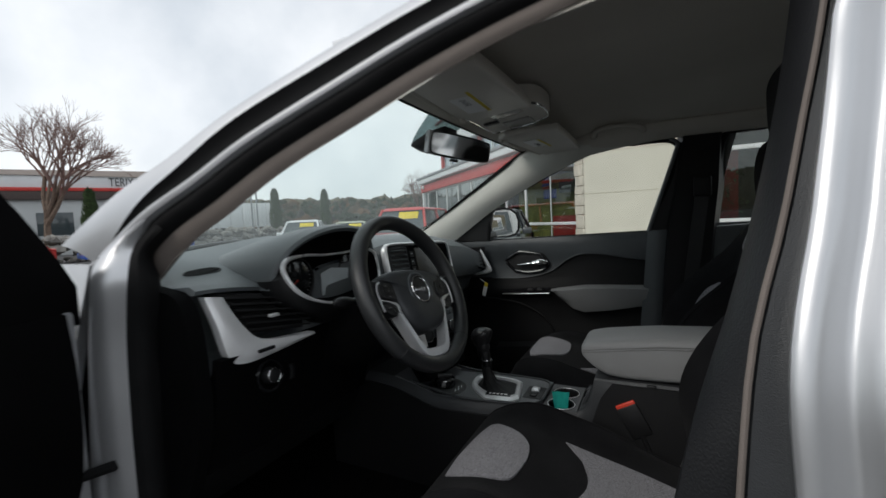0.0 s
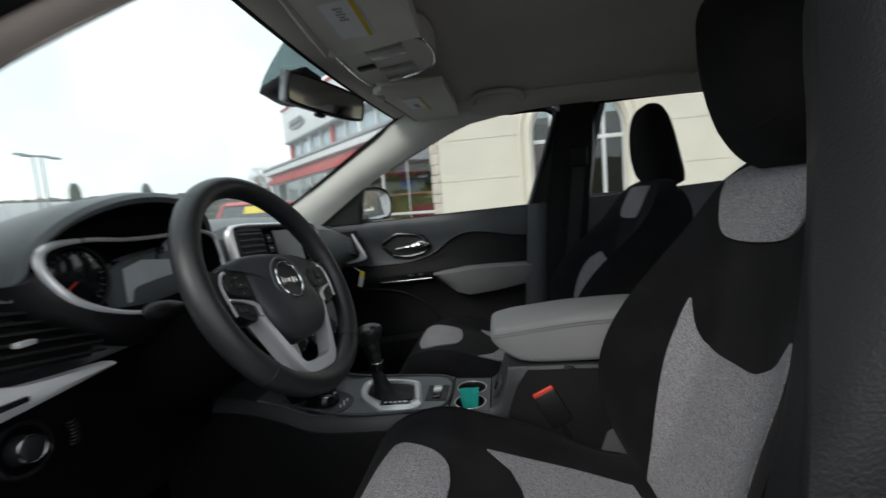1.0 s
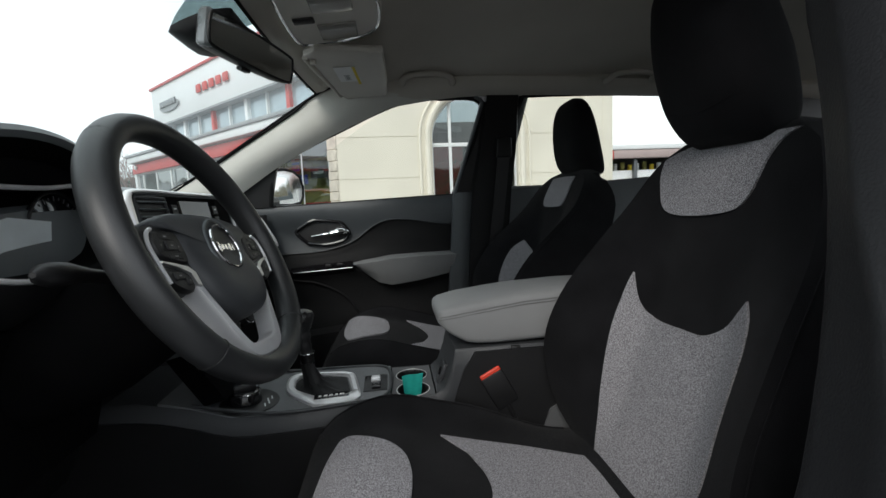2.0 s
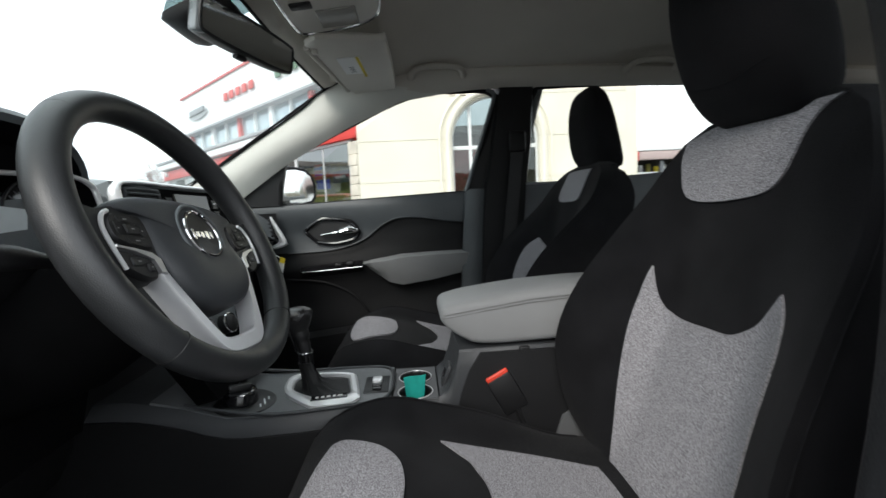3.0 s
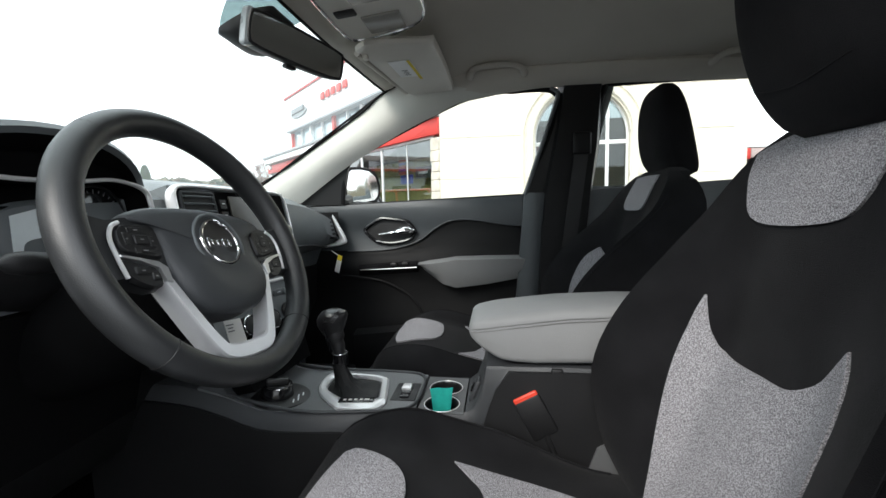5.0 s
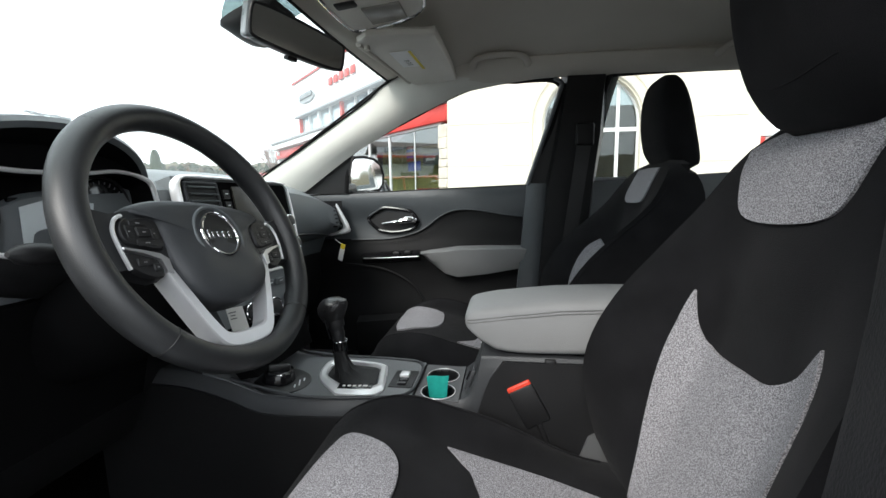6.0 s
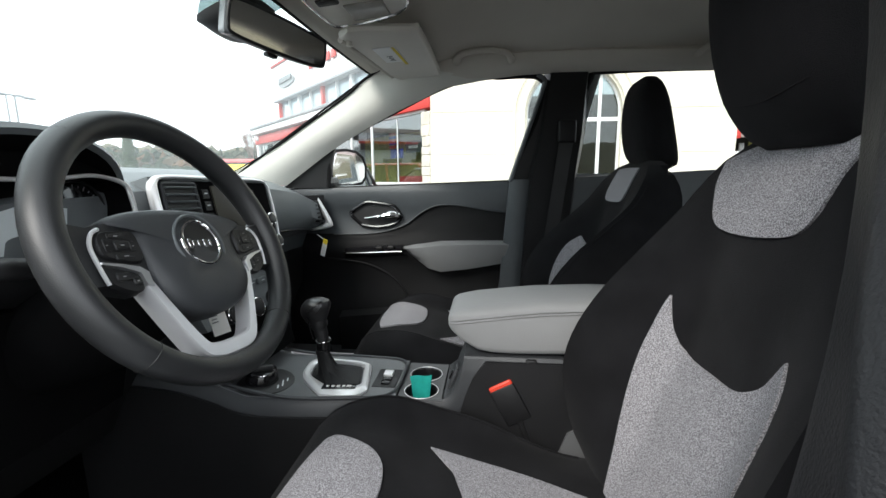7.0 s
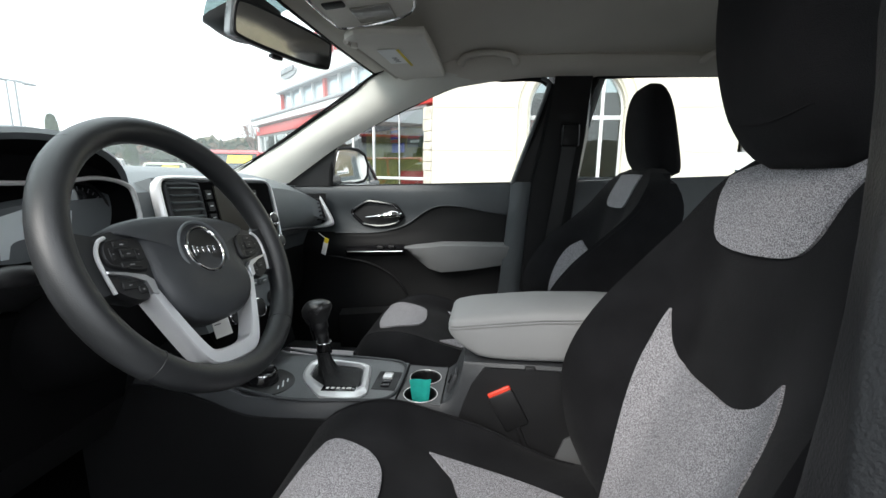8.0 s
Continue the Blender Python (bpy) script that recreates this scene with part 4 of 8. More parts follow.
    at = lambda z, c: curve1(z, [(r[0], r[c]) for r in rows])
    for k in range(29):
        z = lerp(rows[0][0], rows[-1][0], 1 - (1 - k / 28) ** 1.35)
        w, d, x = at(z, 1), at(z, 2), at(z, 3)
        e = 0.62
        rings.append([Vector((x + d * math.copysign(abs(math.cos(a)) ** e, math.cos(a)), w * math.copysign(abs(math.sin(a)) ** e, math.sin(a)), z)) for a in [j * math.tau / 32 for j in range(32)]])
    put("headrest", loft(bm, rings), FABRIC)
    arc = []
    for k in range(17):
        y = lerp(-0.082, 0.082, k / 16)
        z = 1.232 + 2.0 * y * y
        arc.append((at(z, 3) - at(z, 2) * max(0.0, 1 - (abs(y) / at(z, 1)) ** 3.226) ** 0.31, y, z))
    put("headrest_seam", tube(bmesh.new(), arc, 0.0007, 6), FABRIC)
    px = at(rows[1][0], 3)
    for s in (-1, 1):
        put("headrest_post", tube(bmesh.new(), [(px + 0.004, s * 0.052, 1.14), (px, s * 0.052, rows[1][0] + 0.01)], 0.006, 10), CHROME, "chrome post")
        put("post_guide", disc(bmesh.new(), pose(px + 0.001, s * 0.052, rows[0][0] - 0.012, 0, -8), 0.013, 0.012, 16, 0.003), HARD)
    # base, side shield, rails
    b = bmesh.new()
    at_box(b, -0.36, 0.16, -0.21, 0.21, 0.43, 0.53, 0.02)
    put("seat_base", b, HARD)
    for s in (-1, 1):
        sh = bmesh.new()
        loft(sh, [[(x, s * 0.255, a), (x, s * 0.275, lerp(a, c, 0.5)), (x, s * 0.255, c), (x, s * 0.235, c), (x, s * 0.235, a)] for x, a, c in ((-0.30, 0.50, 0.56), (-0.1, 0.47, 0.58), (-0.02, 0.47, 0.58), (0.10, 0.47, 0.63 if s == side else 0.54), (0.18, 0.49, 0.62 if s == side else 0.54))])
        put("side_shield", sh, HARD)
        r = bmesh.new()
        at_box(r, -0.40, 0.22, s * 0.19 - 0.02, s * 0.19 + 0.02, 0.40, 0.44, 0.004)
        put("rail", r, HARD)
    if side < 0:
        flap = plate(bmesh.new(), [(0.024, 0.550), (0.125, 0.545), (0.130, 0.600), (0.108, 0.655), (0.084, 0.652), (0.054, 0.634)], Matrix(((1, 0, 0, 0), (0, 0, 1, 0.238), (0, 1, 0, 0), (0, 0, 0, 1))), 0.010, 0.004)
        put("side_flap", flap, FLAP, "grey hinge flap")
    nest(seat, {"backrest_insert": "backrest", "shoulder_insert": "backrest", "piping": "backrest", "nose_insert": "cushion", "cushion_insert": "cushion", "seam": "cushion", "headrest_seam": "headrest"})
    return seat


build_seat(-0.337, 0.0, -1)
build_seat(0.389, 0.0174, 1, -0.055)


def build_rear_bench():
    bench = thing("rear_bench", "black cloth rear bench seat", "car seat", (1.0, 0, 0.4))
    put = lambda name, bm, mat: lift(part(name, bm, mat), bench)
    c = bmesh.new()
    loft(c, [[(x, -0.66, z - 0.16), (x, -0.66, z - 0.03), (x, -0.6, z), (x, 0.6, z), (x, 0.66, z - 0.03), (x, 0.66, z - 0.16)] for x, z in ((0.72, 0.60), (0.75, 0.66), (0.9, 0.68), (1.22, 0.64))])
    put("cushion", c, FABRIC)
    b = bmesh.new()
    loft(b, [[(x, -0.62, z), (x, 0.62, z), (x + 0.14, 0.62, z), (x + 0.14, -0.62, z)] for x, z in ((1.18, 0.58), (1.24, 0.80), (1.31, 1.05), (1.34, 1.10))])
    put("backrest", b, FABRIC)
    for y in (-0.38, 0.38):
        h = bmesh.new()
        rbox(h, (0.09, 0.24, 0.13), Matrix.Translation((1.42, y, 1.17)), 0.035, 3)
        put("headrest", h, FABRIC)


build_rear_bench()


# ---- steering wheel ----
def build_wheel():
    hub = Vector((-0.52, -0.364, 1.057))
    n = Vector((math.cos(radians(25)), -0.04, math.sin(radians(25)))).normalized()
    s0 = Vector((0.04, 1, 0)).normalized()
    u0 = n.cross(s0).normalized()
    if u0.z < 0:
        u0 = -u0
    a = radians(-7)
    s, u = s0 * math.cos(a) + u0 * math.sin(a), u0 * math.cos(a) - s0 * math.sin(a)
    M = Matrix((( s.x, u.x, n.x, hub.x), (s.y, u.y, n.y, hub.y), (s.z, u.z, n.z, hub.z), (0, 0, 0, 1)))
    wheel = thing("steering_wheel", "black leather steering wheel with silver lower spoke", "steering wheel", hub)
    def put(name, bm, mat, label=""):
        bm.transform(M)
        return lift(part(name, bm, mat, None, label), wheel)
    R = 0.1800
    rim, rings = bmesh.new(), []
    for k in range(73):
        t = k * math.tau / 72
        grip = 1.0 + 0.06 * (math.exp(-((t - 0.75) / 0.35) ** 2) + math.exp(-((t - 2.39) / 0.35) ** 2))
        c = Vector((math.cos(t), math.sin(t), 0))
        ring = []
        for j in range(16):
            q = j * math.tau / 16
            ring.append(c * (R + 0.0172 * grip * math.cos(q)) + Vector((0, 0, 0.0200 * grip * math.sin(q) - 0.001)))
        rings.append(ring)
    put("rim", loft(rim, rings, cap=False), LEATHER, "grained black leather rim")
    for t in (-0.84, math.pi + 0.80, 0.83, math.pi - 0.83):
        seam = bmesh.new()
        c = Vector((math.cos(t), math.sin(t), 0))
        tube(seam, [c * (R + 0.0172 * math.cos(q)) + Vector((0, 0, 0.0200 * math.sin(q) - 0.001)) for q in [j * math.tau / 32 for j in range(32)]], 0.0009, 5, True, up=(c.y, -c.x, 0))
        put("rim_seam", seam, HARD)
    # airbag cover, with wings over the switch pods
    half = [(0.0, 0.054), (0.035, 0.053), (0.070, 0.050), (0.098, 0.044), (0.116, 0.036), (0.114, 0.029), (0.099, 0.024), (0.087, 0.012), (0.083, -0.012), (0.082, -0.036), (0.077, -0.060), (0.062, -0.083), (0.036, -0.098), (0.0, -0.103)]
    out = smooth_path([(x, y, 0) for x, y in half] + [(-x, y, 0) for x, y in half[-2:0:-1]], 3, True)
    bm = bmesh.new()
    loft(bm, [[Vector((p.x * k, (p.y + 0.015) * k - 0.015, z + (0.009 * step(-p.y, 0.0, 0.07) if z > -0.01 else 0.0) * step(k, 0.2, 0.6))) for p in out] for k, z in ((0.96, -0.040), (1.0, -0.026), (1.0, -0.008), (0.985, -0.002), (0.94, 0.003), (0.82, 0.0075), (0.6, 0.0105), (0.3, 0.0125), (0.1, 0.013))])
    put("airbag_cover", bm, surf("dark_airbag_cover_plastic", (0.043, 0.046, 0.050), 0.46, var=0.1, scale=8, fine=800, bump=0.35, spec=0.5), "charcoal airbag cover")
    e0 = pose(0.003, -0.003, -0.0068)
    bm = bmesh.new()
    tube(bm, [e0 @ Vector((0.042 * math.cos(t), 0.042 * math.sin(t), 0.0185)) for t in [k * math.tau / 40 for k in range(40)]], 0.0022, 8, True)
    put("emblem_recess", bm, SOFT)
    bm = bmesh.new()
    tube(bm, [e0 @ Vector((0.032 * math.cos(t), 0.032 * math.sin(t), 0.0205)) for t in [k * math.tau / 40 for k in range(40)]], 0.0024, 8, True)
    put("emblem", bm, CHROME, "round chrome badge ring")
    bm = bmesh.new()
    disc(bm, e0 @ pose(0, 0, 0.0185), 0.031, 0.0012, 32)
    put("emblem_disc", bm, HARD)
    bm = bmesh.new()
    for x, w, h in ((-0.0205, 0.005, 0.015), (-0.0125, 0.007, 0.009), (-0.003, 0.007, 0.009), (0.0075, 0.007, 0.012), (0.0165, 0.004, 0.010)):
        rbox(bm, (w, h, 0.002), e0 @ Matrix.Translation((x, -0.001, 0.0205)), 0.0008, 1)
    put("badge_shape", bm, CHROME, "raised chrome shapes")
    # horizontal spokes with switch pods
    for q in (-1, 1):
        bm = bmesh.new()
        loft(bm, [[Vector((q * x, y0, -0.018)), Vector((q * x, y1, -0.018)), Vector((q * x, y1 - 0.004, z)), Vector((q * x, y0 + 0.004, z))] for x, y0, y1, z in ((0.07, -0.052, 0.042, 0.0), (0.11, -0.056, 0.036, 0.0), (0.138, -0.046, 0.030, 0.0), (0.158, -0.048, 0.034, 0.001), (0.178, -0.060, 0.050, 0.004))])
        put("spoke", bm, LEATHER)
        pod = smooth_path([(q * 0.130, 0.0185, 0), (q * 0.112, 0.0205, 0), (q * 0.088, 0.020, 0), (q * 0.084, 0.0, 0), (q * 0.089, -0.0205, 0), (q * 0.122, -0.0155, 0), (q * 0.135, -0.008, 0), (q * 0.137, 0.006, 0)], 4, True)
        bm = bmesh.new()
        plate(bm, [(p.x, p.y) for p in pod], Matrix.Translation((0, 0, -0.004)), 0.009, 0.003)
        put("switch_pod", bm, HARD)
        pod2 = smooth_path([(q * 0.1385, -0.0215, 0), (q * 0.120, -0.026, 0), (q * 0.100, -0.034, 0), (q * 0.0975, -0.052, 0), (q * 0.112, -0.056, 0), (q * 0.132, -0.046, 0), (q * 0.139, -0.034, 0)], 4, True)
        bm = bmesh.new()
        plate(bm, [(p.x, p.y) for p in pod2], Matrix.Translation((0, 0, -0.004)), 0.008, 0.003)
        put("switch_pod", bm, HARD)
        for x, y, w, h in ((0.112, 0.013, 0.022, 0.008), (0.126, 0.002, 0.008, 0.016), (0.109, 0.001, 0.018, 0.012), (0.095, 0.0, 0.008, 0.014), (0.108, -0.012, 0.026, 0.008), (0.120, -0.036, 0.018, 0.010), (0.106, -0.043, 0.010, 0.010)):
            bm = bmesh.new()
            rbox(bm, (w, h, 0.003), Matrix.Translation((q * x, y, 0.0056 if w == 0.018 and h == 0.012 else 0.0042)), 0.0012, 1)
            put("button", bm, HARD)
            bm = bmesh.new()
            rbox(bm, (w * 0.22, 0.0012, 0.0004), Matrix.Translation((q * x, y, 0.0073 if w == 0.018 and h == 0.012 else 0.0059)), 0)
            put("button_mark", bm, GREY_VINYL)
        bm = bmesh.new()
        tube(bm, smooth_path([(q * 0.128, 0.0222, 0.004), (q * 0.1375, 0.0165, 0.004), (q * 0.1440, 0.002, 0.004), (q * 0.1430, -0.020, 0.004), (q * 0.1385, -0.0435, 0.003)], 5), 0.0023, 8)
        put("pod_trim", bm, SATIN, "satin silver trim")
        bm = bmesh.new()
        div = [(q * 0.1415, -0.0170), (q * 0.119, -0.0208), (q * 0.097, -0.0262), (q * 0.0875, -0.034), (q * 0.0875, -0.052), (q * 0.0955, -0.050), (q * 0.0985, -0.034), (q * 0.120, -0.0245), (q * 0.1415, -0.0195)]
        plate(bm, div, Matrix.Translation((0, 0, -0.003)), 0.0095, 0.0015)
        put("pod_divider", bm, DASH_TRIM)
    # lower spoke
    bm = bmesh.new()
    leg = [(-0.0915, -0.043), (-0.0800, -0.071), (-0.0660, -0.104), (-0.0535, -0.130), (-0.0420, -0.1455), (-0.0260, -0.1510), (-0.0090, -0.1520)]
    U = smooth_path([(x, y, 0) for x, y in leg] + [(-x, y, 0) for x, y in leg[::-1]], 4)
    rings = []
    for i, p in enumerate(U):
        d = (U[min(i + 1, len(U) - 1)] - U[max(i - 1, 0)]).normalized()
        out_ = Vector((d.y, -d.x, 0)) * curve1(abs(i / (len(U) - 1) - 0.5), [(0.0, 0.0112), (0.12, 0.0108), (0.25, 0.0092), (0.5, 0.0062)])
        rings.append([p + out_ + Vector((0, 0, -0.022)), p + out_ + Vector((0, 0, 0.0005)), p + out_ * 0.75 + Vector((0, 0, 0.0035)), p - out_ * 0.75 + Vector((0, 0, 0.0035)), p - out_ + Vector((0, 0, 0.0005)), p - out_ + Vector((0, 0, -0.022))])
    loft(bm, rings)
    put("lower_spoke", bm, surf("satin_silver_spoke", (0.74, 0.74, 0.75), 0.32, 0.5, var=0.05, scale=20, bump=0.04), "satin silver lower spoke")
    nest(wheel, {"rim_seam": "rim", "emblem_recess": "airbag_cover", "emblem_disc": "emblem", "badge_shape": "emblem", "button_mark": "button", "pod_divider": "spoke", "pod_trim": "spoke"})
    # column, stalks
    col = thing("steering_column", "black plastic steering column shroud with stalks", "steering column", hub)
    def put2(name, bm, mat, label=""):
        return lift(part(name, bm, mat, None, label), col)
    bm = bmesh.new()
    c = lambda d: hub - n * d
    loft(bm, [[c(d) + s0 * (w * math.cos(t)) + u0 * (h * math.sin(t) + o) for t in [k * math.tau / 20 for k in range(20)]] for d, w, h, o in ((0.05, 0.06, 0.055, -0.01), (0.08, 0.085, 0.075, -0.02), (0.20, 0.09, 0.085, -0.03), (0.32, 0.08, 0.075, -0.03))])
    put2("shroud", bm, DARK)
    bm = bmesh.new()
    tube(bm, smooth_path([c(0.09) - s0 * 0.07 + u0 * 0.015, c(0.085) - s0 * 0.13 + u0 * 0.03, c(0.075) - s0 * 0.19 + u0 * 0.035], 4), [0.008] * 4 + [0.010, 0.0125, 0.013, 0.0105, 0.003], 10)
    put2("stalk", bm, HARD)
    bm = bmesh.new()
    tube(bm, smooth_path([c(0.09) + s0 * 0.07 + u0 * 0.015, c(0.085) + s0 * 0.12 + u0 * 0.025, c(0.08) + s0 * 0.16 + u0 * 0.03], 4), 0.010, 10)
    put2("stalk", bm, HARD)


build_wheel()


# ---- dashboard ----
def dash_profile(y):
    """The dash's section at y: a soft top, and before the driver's outer vent a thin brow over a recess."""
    k = (abs(y) / 0.70)
    zt = 1.176 - 0.075 * k ** 3 if y > 0 else 1.176 - 0.040 * k ** 3 - 0.014 * step(-y, 0.30, 0.56)
    drop = 0.03 * step(-y, 0.30, 0.55)
    q = step(-y, 0.40, 0.50)
    brow = lerp(1.084, 1.108, step(-y, 0.48, 0.72))
    rise = step(-y, 0.0, 0.3)
    return [(-1.27 + 0.17 * k * k, 1.05), (-1.25 + 0.17 * k * k, 1.125 - 0.03 * k ** 3 + 0.055 * rise), (-1.08, zt - 0.01 + 0.034 * rise), (-0.98, zt + 0.008 * rise), (-0.90, zt - 0.002 - 0.004 * q), (-0.84, lerp(zt - 0.014, lerp(zt, brow, 0.45), q)), (-0.795, lerp(zt - 0.035, brow + 0.008, q)),
            (lerp(-0.765, -0.778, q), lerp(zt - 0.05, brow, q)), (lerp(-0.76, -0.782, q), lerp(zt - 0.07, brow - 0.008, q)), (lerp(-0.752, -0.835, q), lerp(zt - 0.12, brow - 0.014, q)),
            (lerp(-0.757, -0.835, q), 1.0 - drop), (-0.78, 0.962 - drop), (-0.83, 0.94 - drop), (-0.855, 0.88 - drop), (-0.86, 0.74), (-0.93, 0.60), (-1.05, 0.52), (-1.30, 0.50)]


def build_dash():
    dash = thing("dashboard", "charcoal soft dashboard with silver framed vents", "dashboard", (-0.9, 0, 0.6))
    put = lambda name, bm, mat, label="", parent=None: lift(part(name, bm, mat, None, label), parent or dash) if not parent else part(name, bm, mat, parent, label)
    bm = bmesh.new()
    across = [-0.735 + 1.465 * k / 146 for k in range(147)]
    loft(bm, [[(x, y, z) for x, z in dash_profile(y)[:14]] for y in across])
    put("dash_top", bm, SOFT, "charcoal padded dash top")
    put("lower_dash", loft(bmesh.new(), [[(x, y, z) for x, z in dash_profile(y)[13:]] for y in across]), HARD)
    # end cap by the driver's door
    bm = bmesh.new()
    cap = smooth_path([(-1.02, 0, 1.06), (-0.93, 0, 1.112), (-0.85, 0, 1.112), (-0.78, 0, 1.085), (-0.755, 0, 0.96), (-0.76, 0, 0.84), (-0.82, 0, 0.70), (-0.95, 0, 0.62), (-1.05, 0, 0.8)], 4, True)
    loft(bm, [[(p.x, y, p.z) for p in cap] for y in (-0.765, -0.735)])
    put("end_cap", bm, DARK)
    # side window demister: a slim oval grille let into the dash top
    dz = lambda x, y: curve1(x, [p for p in dash_profile(y)[2:7]])
    ox, oy = -0.915, -0.625
    oval = [(ox + 0.020 * math.cos(t) + 0.010 * math.sin(t), oy + 0.036 * math.sin(t)) for t in [k * math.tau / 28 for k in range(28)]]
    put("demister_rim", tube(bmesh.new(), [(x, y, dz(x, y) + 0.001) for x, y in oval], 0.0018, 6, True), HARD)
    put("demister_well", loft(bmesh.new(), [[(ox + (x - ox) * f, oy + (y - oy) * f, dz(x, y) + h) for x, y in oval] for f, h in ((1.0, 0.0005), (0.9, 0.0012))]), DARK)
    for k in range(4):
        x = ox - 0.0105 + 0.007 * k
        put("demister_slat", tube(bmesh.new(), [(x + 0.01 * (v - 0.5), oy + 0.052 * (v - 0.5), dz(x, oy + 0.052 * (v - 0.5)) + 0.002) for v in (0.0, 0.5, 1.0)], 0.0014, 6), HARD)
    front = [(-1.25 + 0.17 * (y / 0.7) ** 2, y, dash_profile(y)[1][1] + 0.004) for y in [-0.70 + 0.035 * k for k in range(41)]]
    put("front_edge", tube(bmesh.new(), front, 0.009, 8), HARD, "black strip below the windscreen")
    # instrument hood
    cy = -0.398
    def arch(x, w, top, base, k=1.0):
        return [Vector((x - 0.055 * (1 - math.sin(t)), cy + w * k * math.cos(t), base + (top - base) * k * max(0, math.sin(t)) ** 0.75)) for t in [math.pi * j / 24 for j in range(25)]]
    rows = [arch(-0.80, 0.160, 1.165, 1.085), arch(-0.72, 0.168, 1.190, 1.085), arch(-0.702, 0.174, 1.205, 1.085), arch(-0.696, 0.180, 1.213, 1.085), arch(-0.702, 0.187, 1.220, 1.085), arch(-0.73, 0.190, 1.223, 1.085), arch(-0.80, 0.188, 1.216, 1.085), arch(-0.90, 0.180, 1.198, 1.085), arch(-1.0, 0.165, 1.172, 1.085), arch(-1.1, 0.14, 1.140, 1.085)]
    put("instrument_hood", loft(bmesh.new(), rows[2:], closed=False), SOFT)
    # shade under the hood is coloured in with the near-black plastic
    put("hood_lining", loft(bmesh.new(), rows[:3], closed=False), DARK)
    brow = [(-0.722, -0.572, 1.12), (-0.702, -0.555, 1.073), (-0.686, -0.492, 1.042), (-0.680, -0.42, 1.032), (-0.680, -0.33, 1.032), (-0.690, -0.272, 1.045), (-0.704, -0.242, 1.073), (-0.722, -0.230, 1.118)]
    chin = [(-0.765, -0.590, 1.105), (-0.757, -0.572, 1.06), (-0.748, -0.505, 1.012), (-0.742, -0.43, 0.978), (-0.745, -0.33, 0.975), (-0.750, -0.26, 0.995), (-0.758, -0.205, 1.045), (-0.765, -0.195, 1.105)]
    put("hood_chin", ribbon(bmesh.new(), brow, chin, (0.010, 0, -0.004), (-0.02, 0, 0)), HARD)
    ring = smooth_path([(-0.722, -0.572, 1.120), (-0.726, -0.560, 1.148), (-0.730, -0.50, 1.154), (-0.733, -0.43, 1.149), (-0.733, -0.35, 1.149), (-0.730, -0.29, 1.154), (-0.726, -0.240, 1.142), (-0.720, -0.232, 1.118), (-0.704, -0.245, 1.075), (-0.690, -0.275, 1.048), (-0.680, -0.33, 1.036), (-0.680, -0.42, 1.036), (-0.686, -0.49, 1.045), (-0.702, -0.55, 1.075)], 5, True)
    put("cluster_ring", tube(bmesh.new(), ring, [0.0032 + 0.0026 * step(-p.y, 0.50, 0.57) + 0.001 * step(p.y, -0.27, -0.24) for p in ring], 8, True, up=(1, 0, 0)), SATIN, "satin silver cluster ring")
    bm = bmesh.new()
    loft(bm, [[p for p in ring], [Vector((-0.778, lerp(cy, p.y, 0.95), lerp(1.10, p.z, 0.93))) for p in ring]], cap=False)
    loft(bm, [[Vector((x, lerp(cy, p.y, 0.96), lerp(1.10, p.z, 0.94))) for p in ring] for x in (-0.778, -0.785)])
    put("gauge_bowl", bm, DARK)
    bm = bmesh.new()
    loft(bm, [[Vector((-0.735, lerp(cy, p.y, 1.0), max(p.z, 1.148))) for p in rows[1]], [Vector((-0.742, p.y, max(p.z, 1.148))) for p in rows[1]]])
    put("hood_back", bm, DARK)
    for yy in (-0.495, -0.295):
        put("gauge", disc(bmesh.new(), pose(-0.768, yy, 1.094, 0, 90, 0), 0.052, 0.004, 32, 0.001), SCREEN, "dark round gauge")
        put("gauge_ring", tube(bmesh.new(), [(-0.762, yy + 0.052 * math.cos(t), 1.094 + 0.052 * math.sin(t)) for t in [k * math.tau / 32 for k in range(32)]], 0.0022, 6, True, up=(1, 0, 0)), HARD)
        bm = bmesh.new()
        for k in range(21):
            t = radians(-40 + k * 13)
            m = Matrix.Translation((-0.7632, yy, 1.094)) @ Matrix.Rotation(t, 4, "X") @ Matrix.Translation((0, 0.043, 0))
            rbox(bm, (0.0006, 0.007 if k % 2 == 0 else 0.004, 0.0013), m, 0)
        put("gauge_marks", bm, INK)
        bm = bmesh.new()
        rbox(bm, (0.001, 0.036, 0.002), Matrix.Translation((-0.7625, yy, 1.094)) @ Matrix.Rotation(radians(215), 4, "X") @ Matrix.Translation((0, 0.016, 0)), 0)
        put("needle", bm, RED_PLASTIC)
    put("cluster_display", at_box(bmesh.new(), -0.776, -0.770, -0.425, -0.335, 1.045, 1.115, 0.003), SCREEN)
    # fixed pale sheet stands in for the sky's reflection in the cluster lens
    sky_sheet = plate(bmesh.new(), [(-0.020, -0.030), (0.018, -0.030), (0.058, -0.028), (0.080, -0.016), (0.087, 0.028), (0.018, 0.036), (-0.020, 0.026)], Matrix(((0, 0, 1, -0.757), (1, 0, 0, -0.402), (0, 1, 0, 1.076), (0, 0, 0, 1))), 0.001)
    put("protective_film", sky_sheet, surf("painted_sky_reflection", (0.74, 0.80, 0.82), 0.16, var=0.08, scale=15, bump=0.05), "pale sheet painted as a sky reflection on the display")
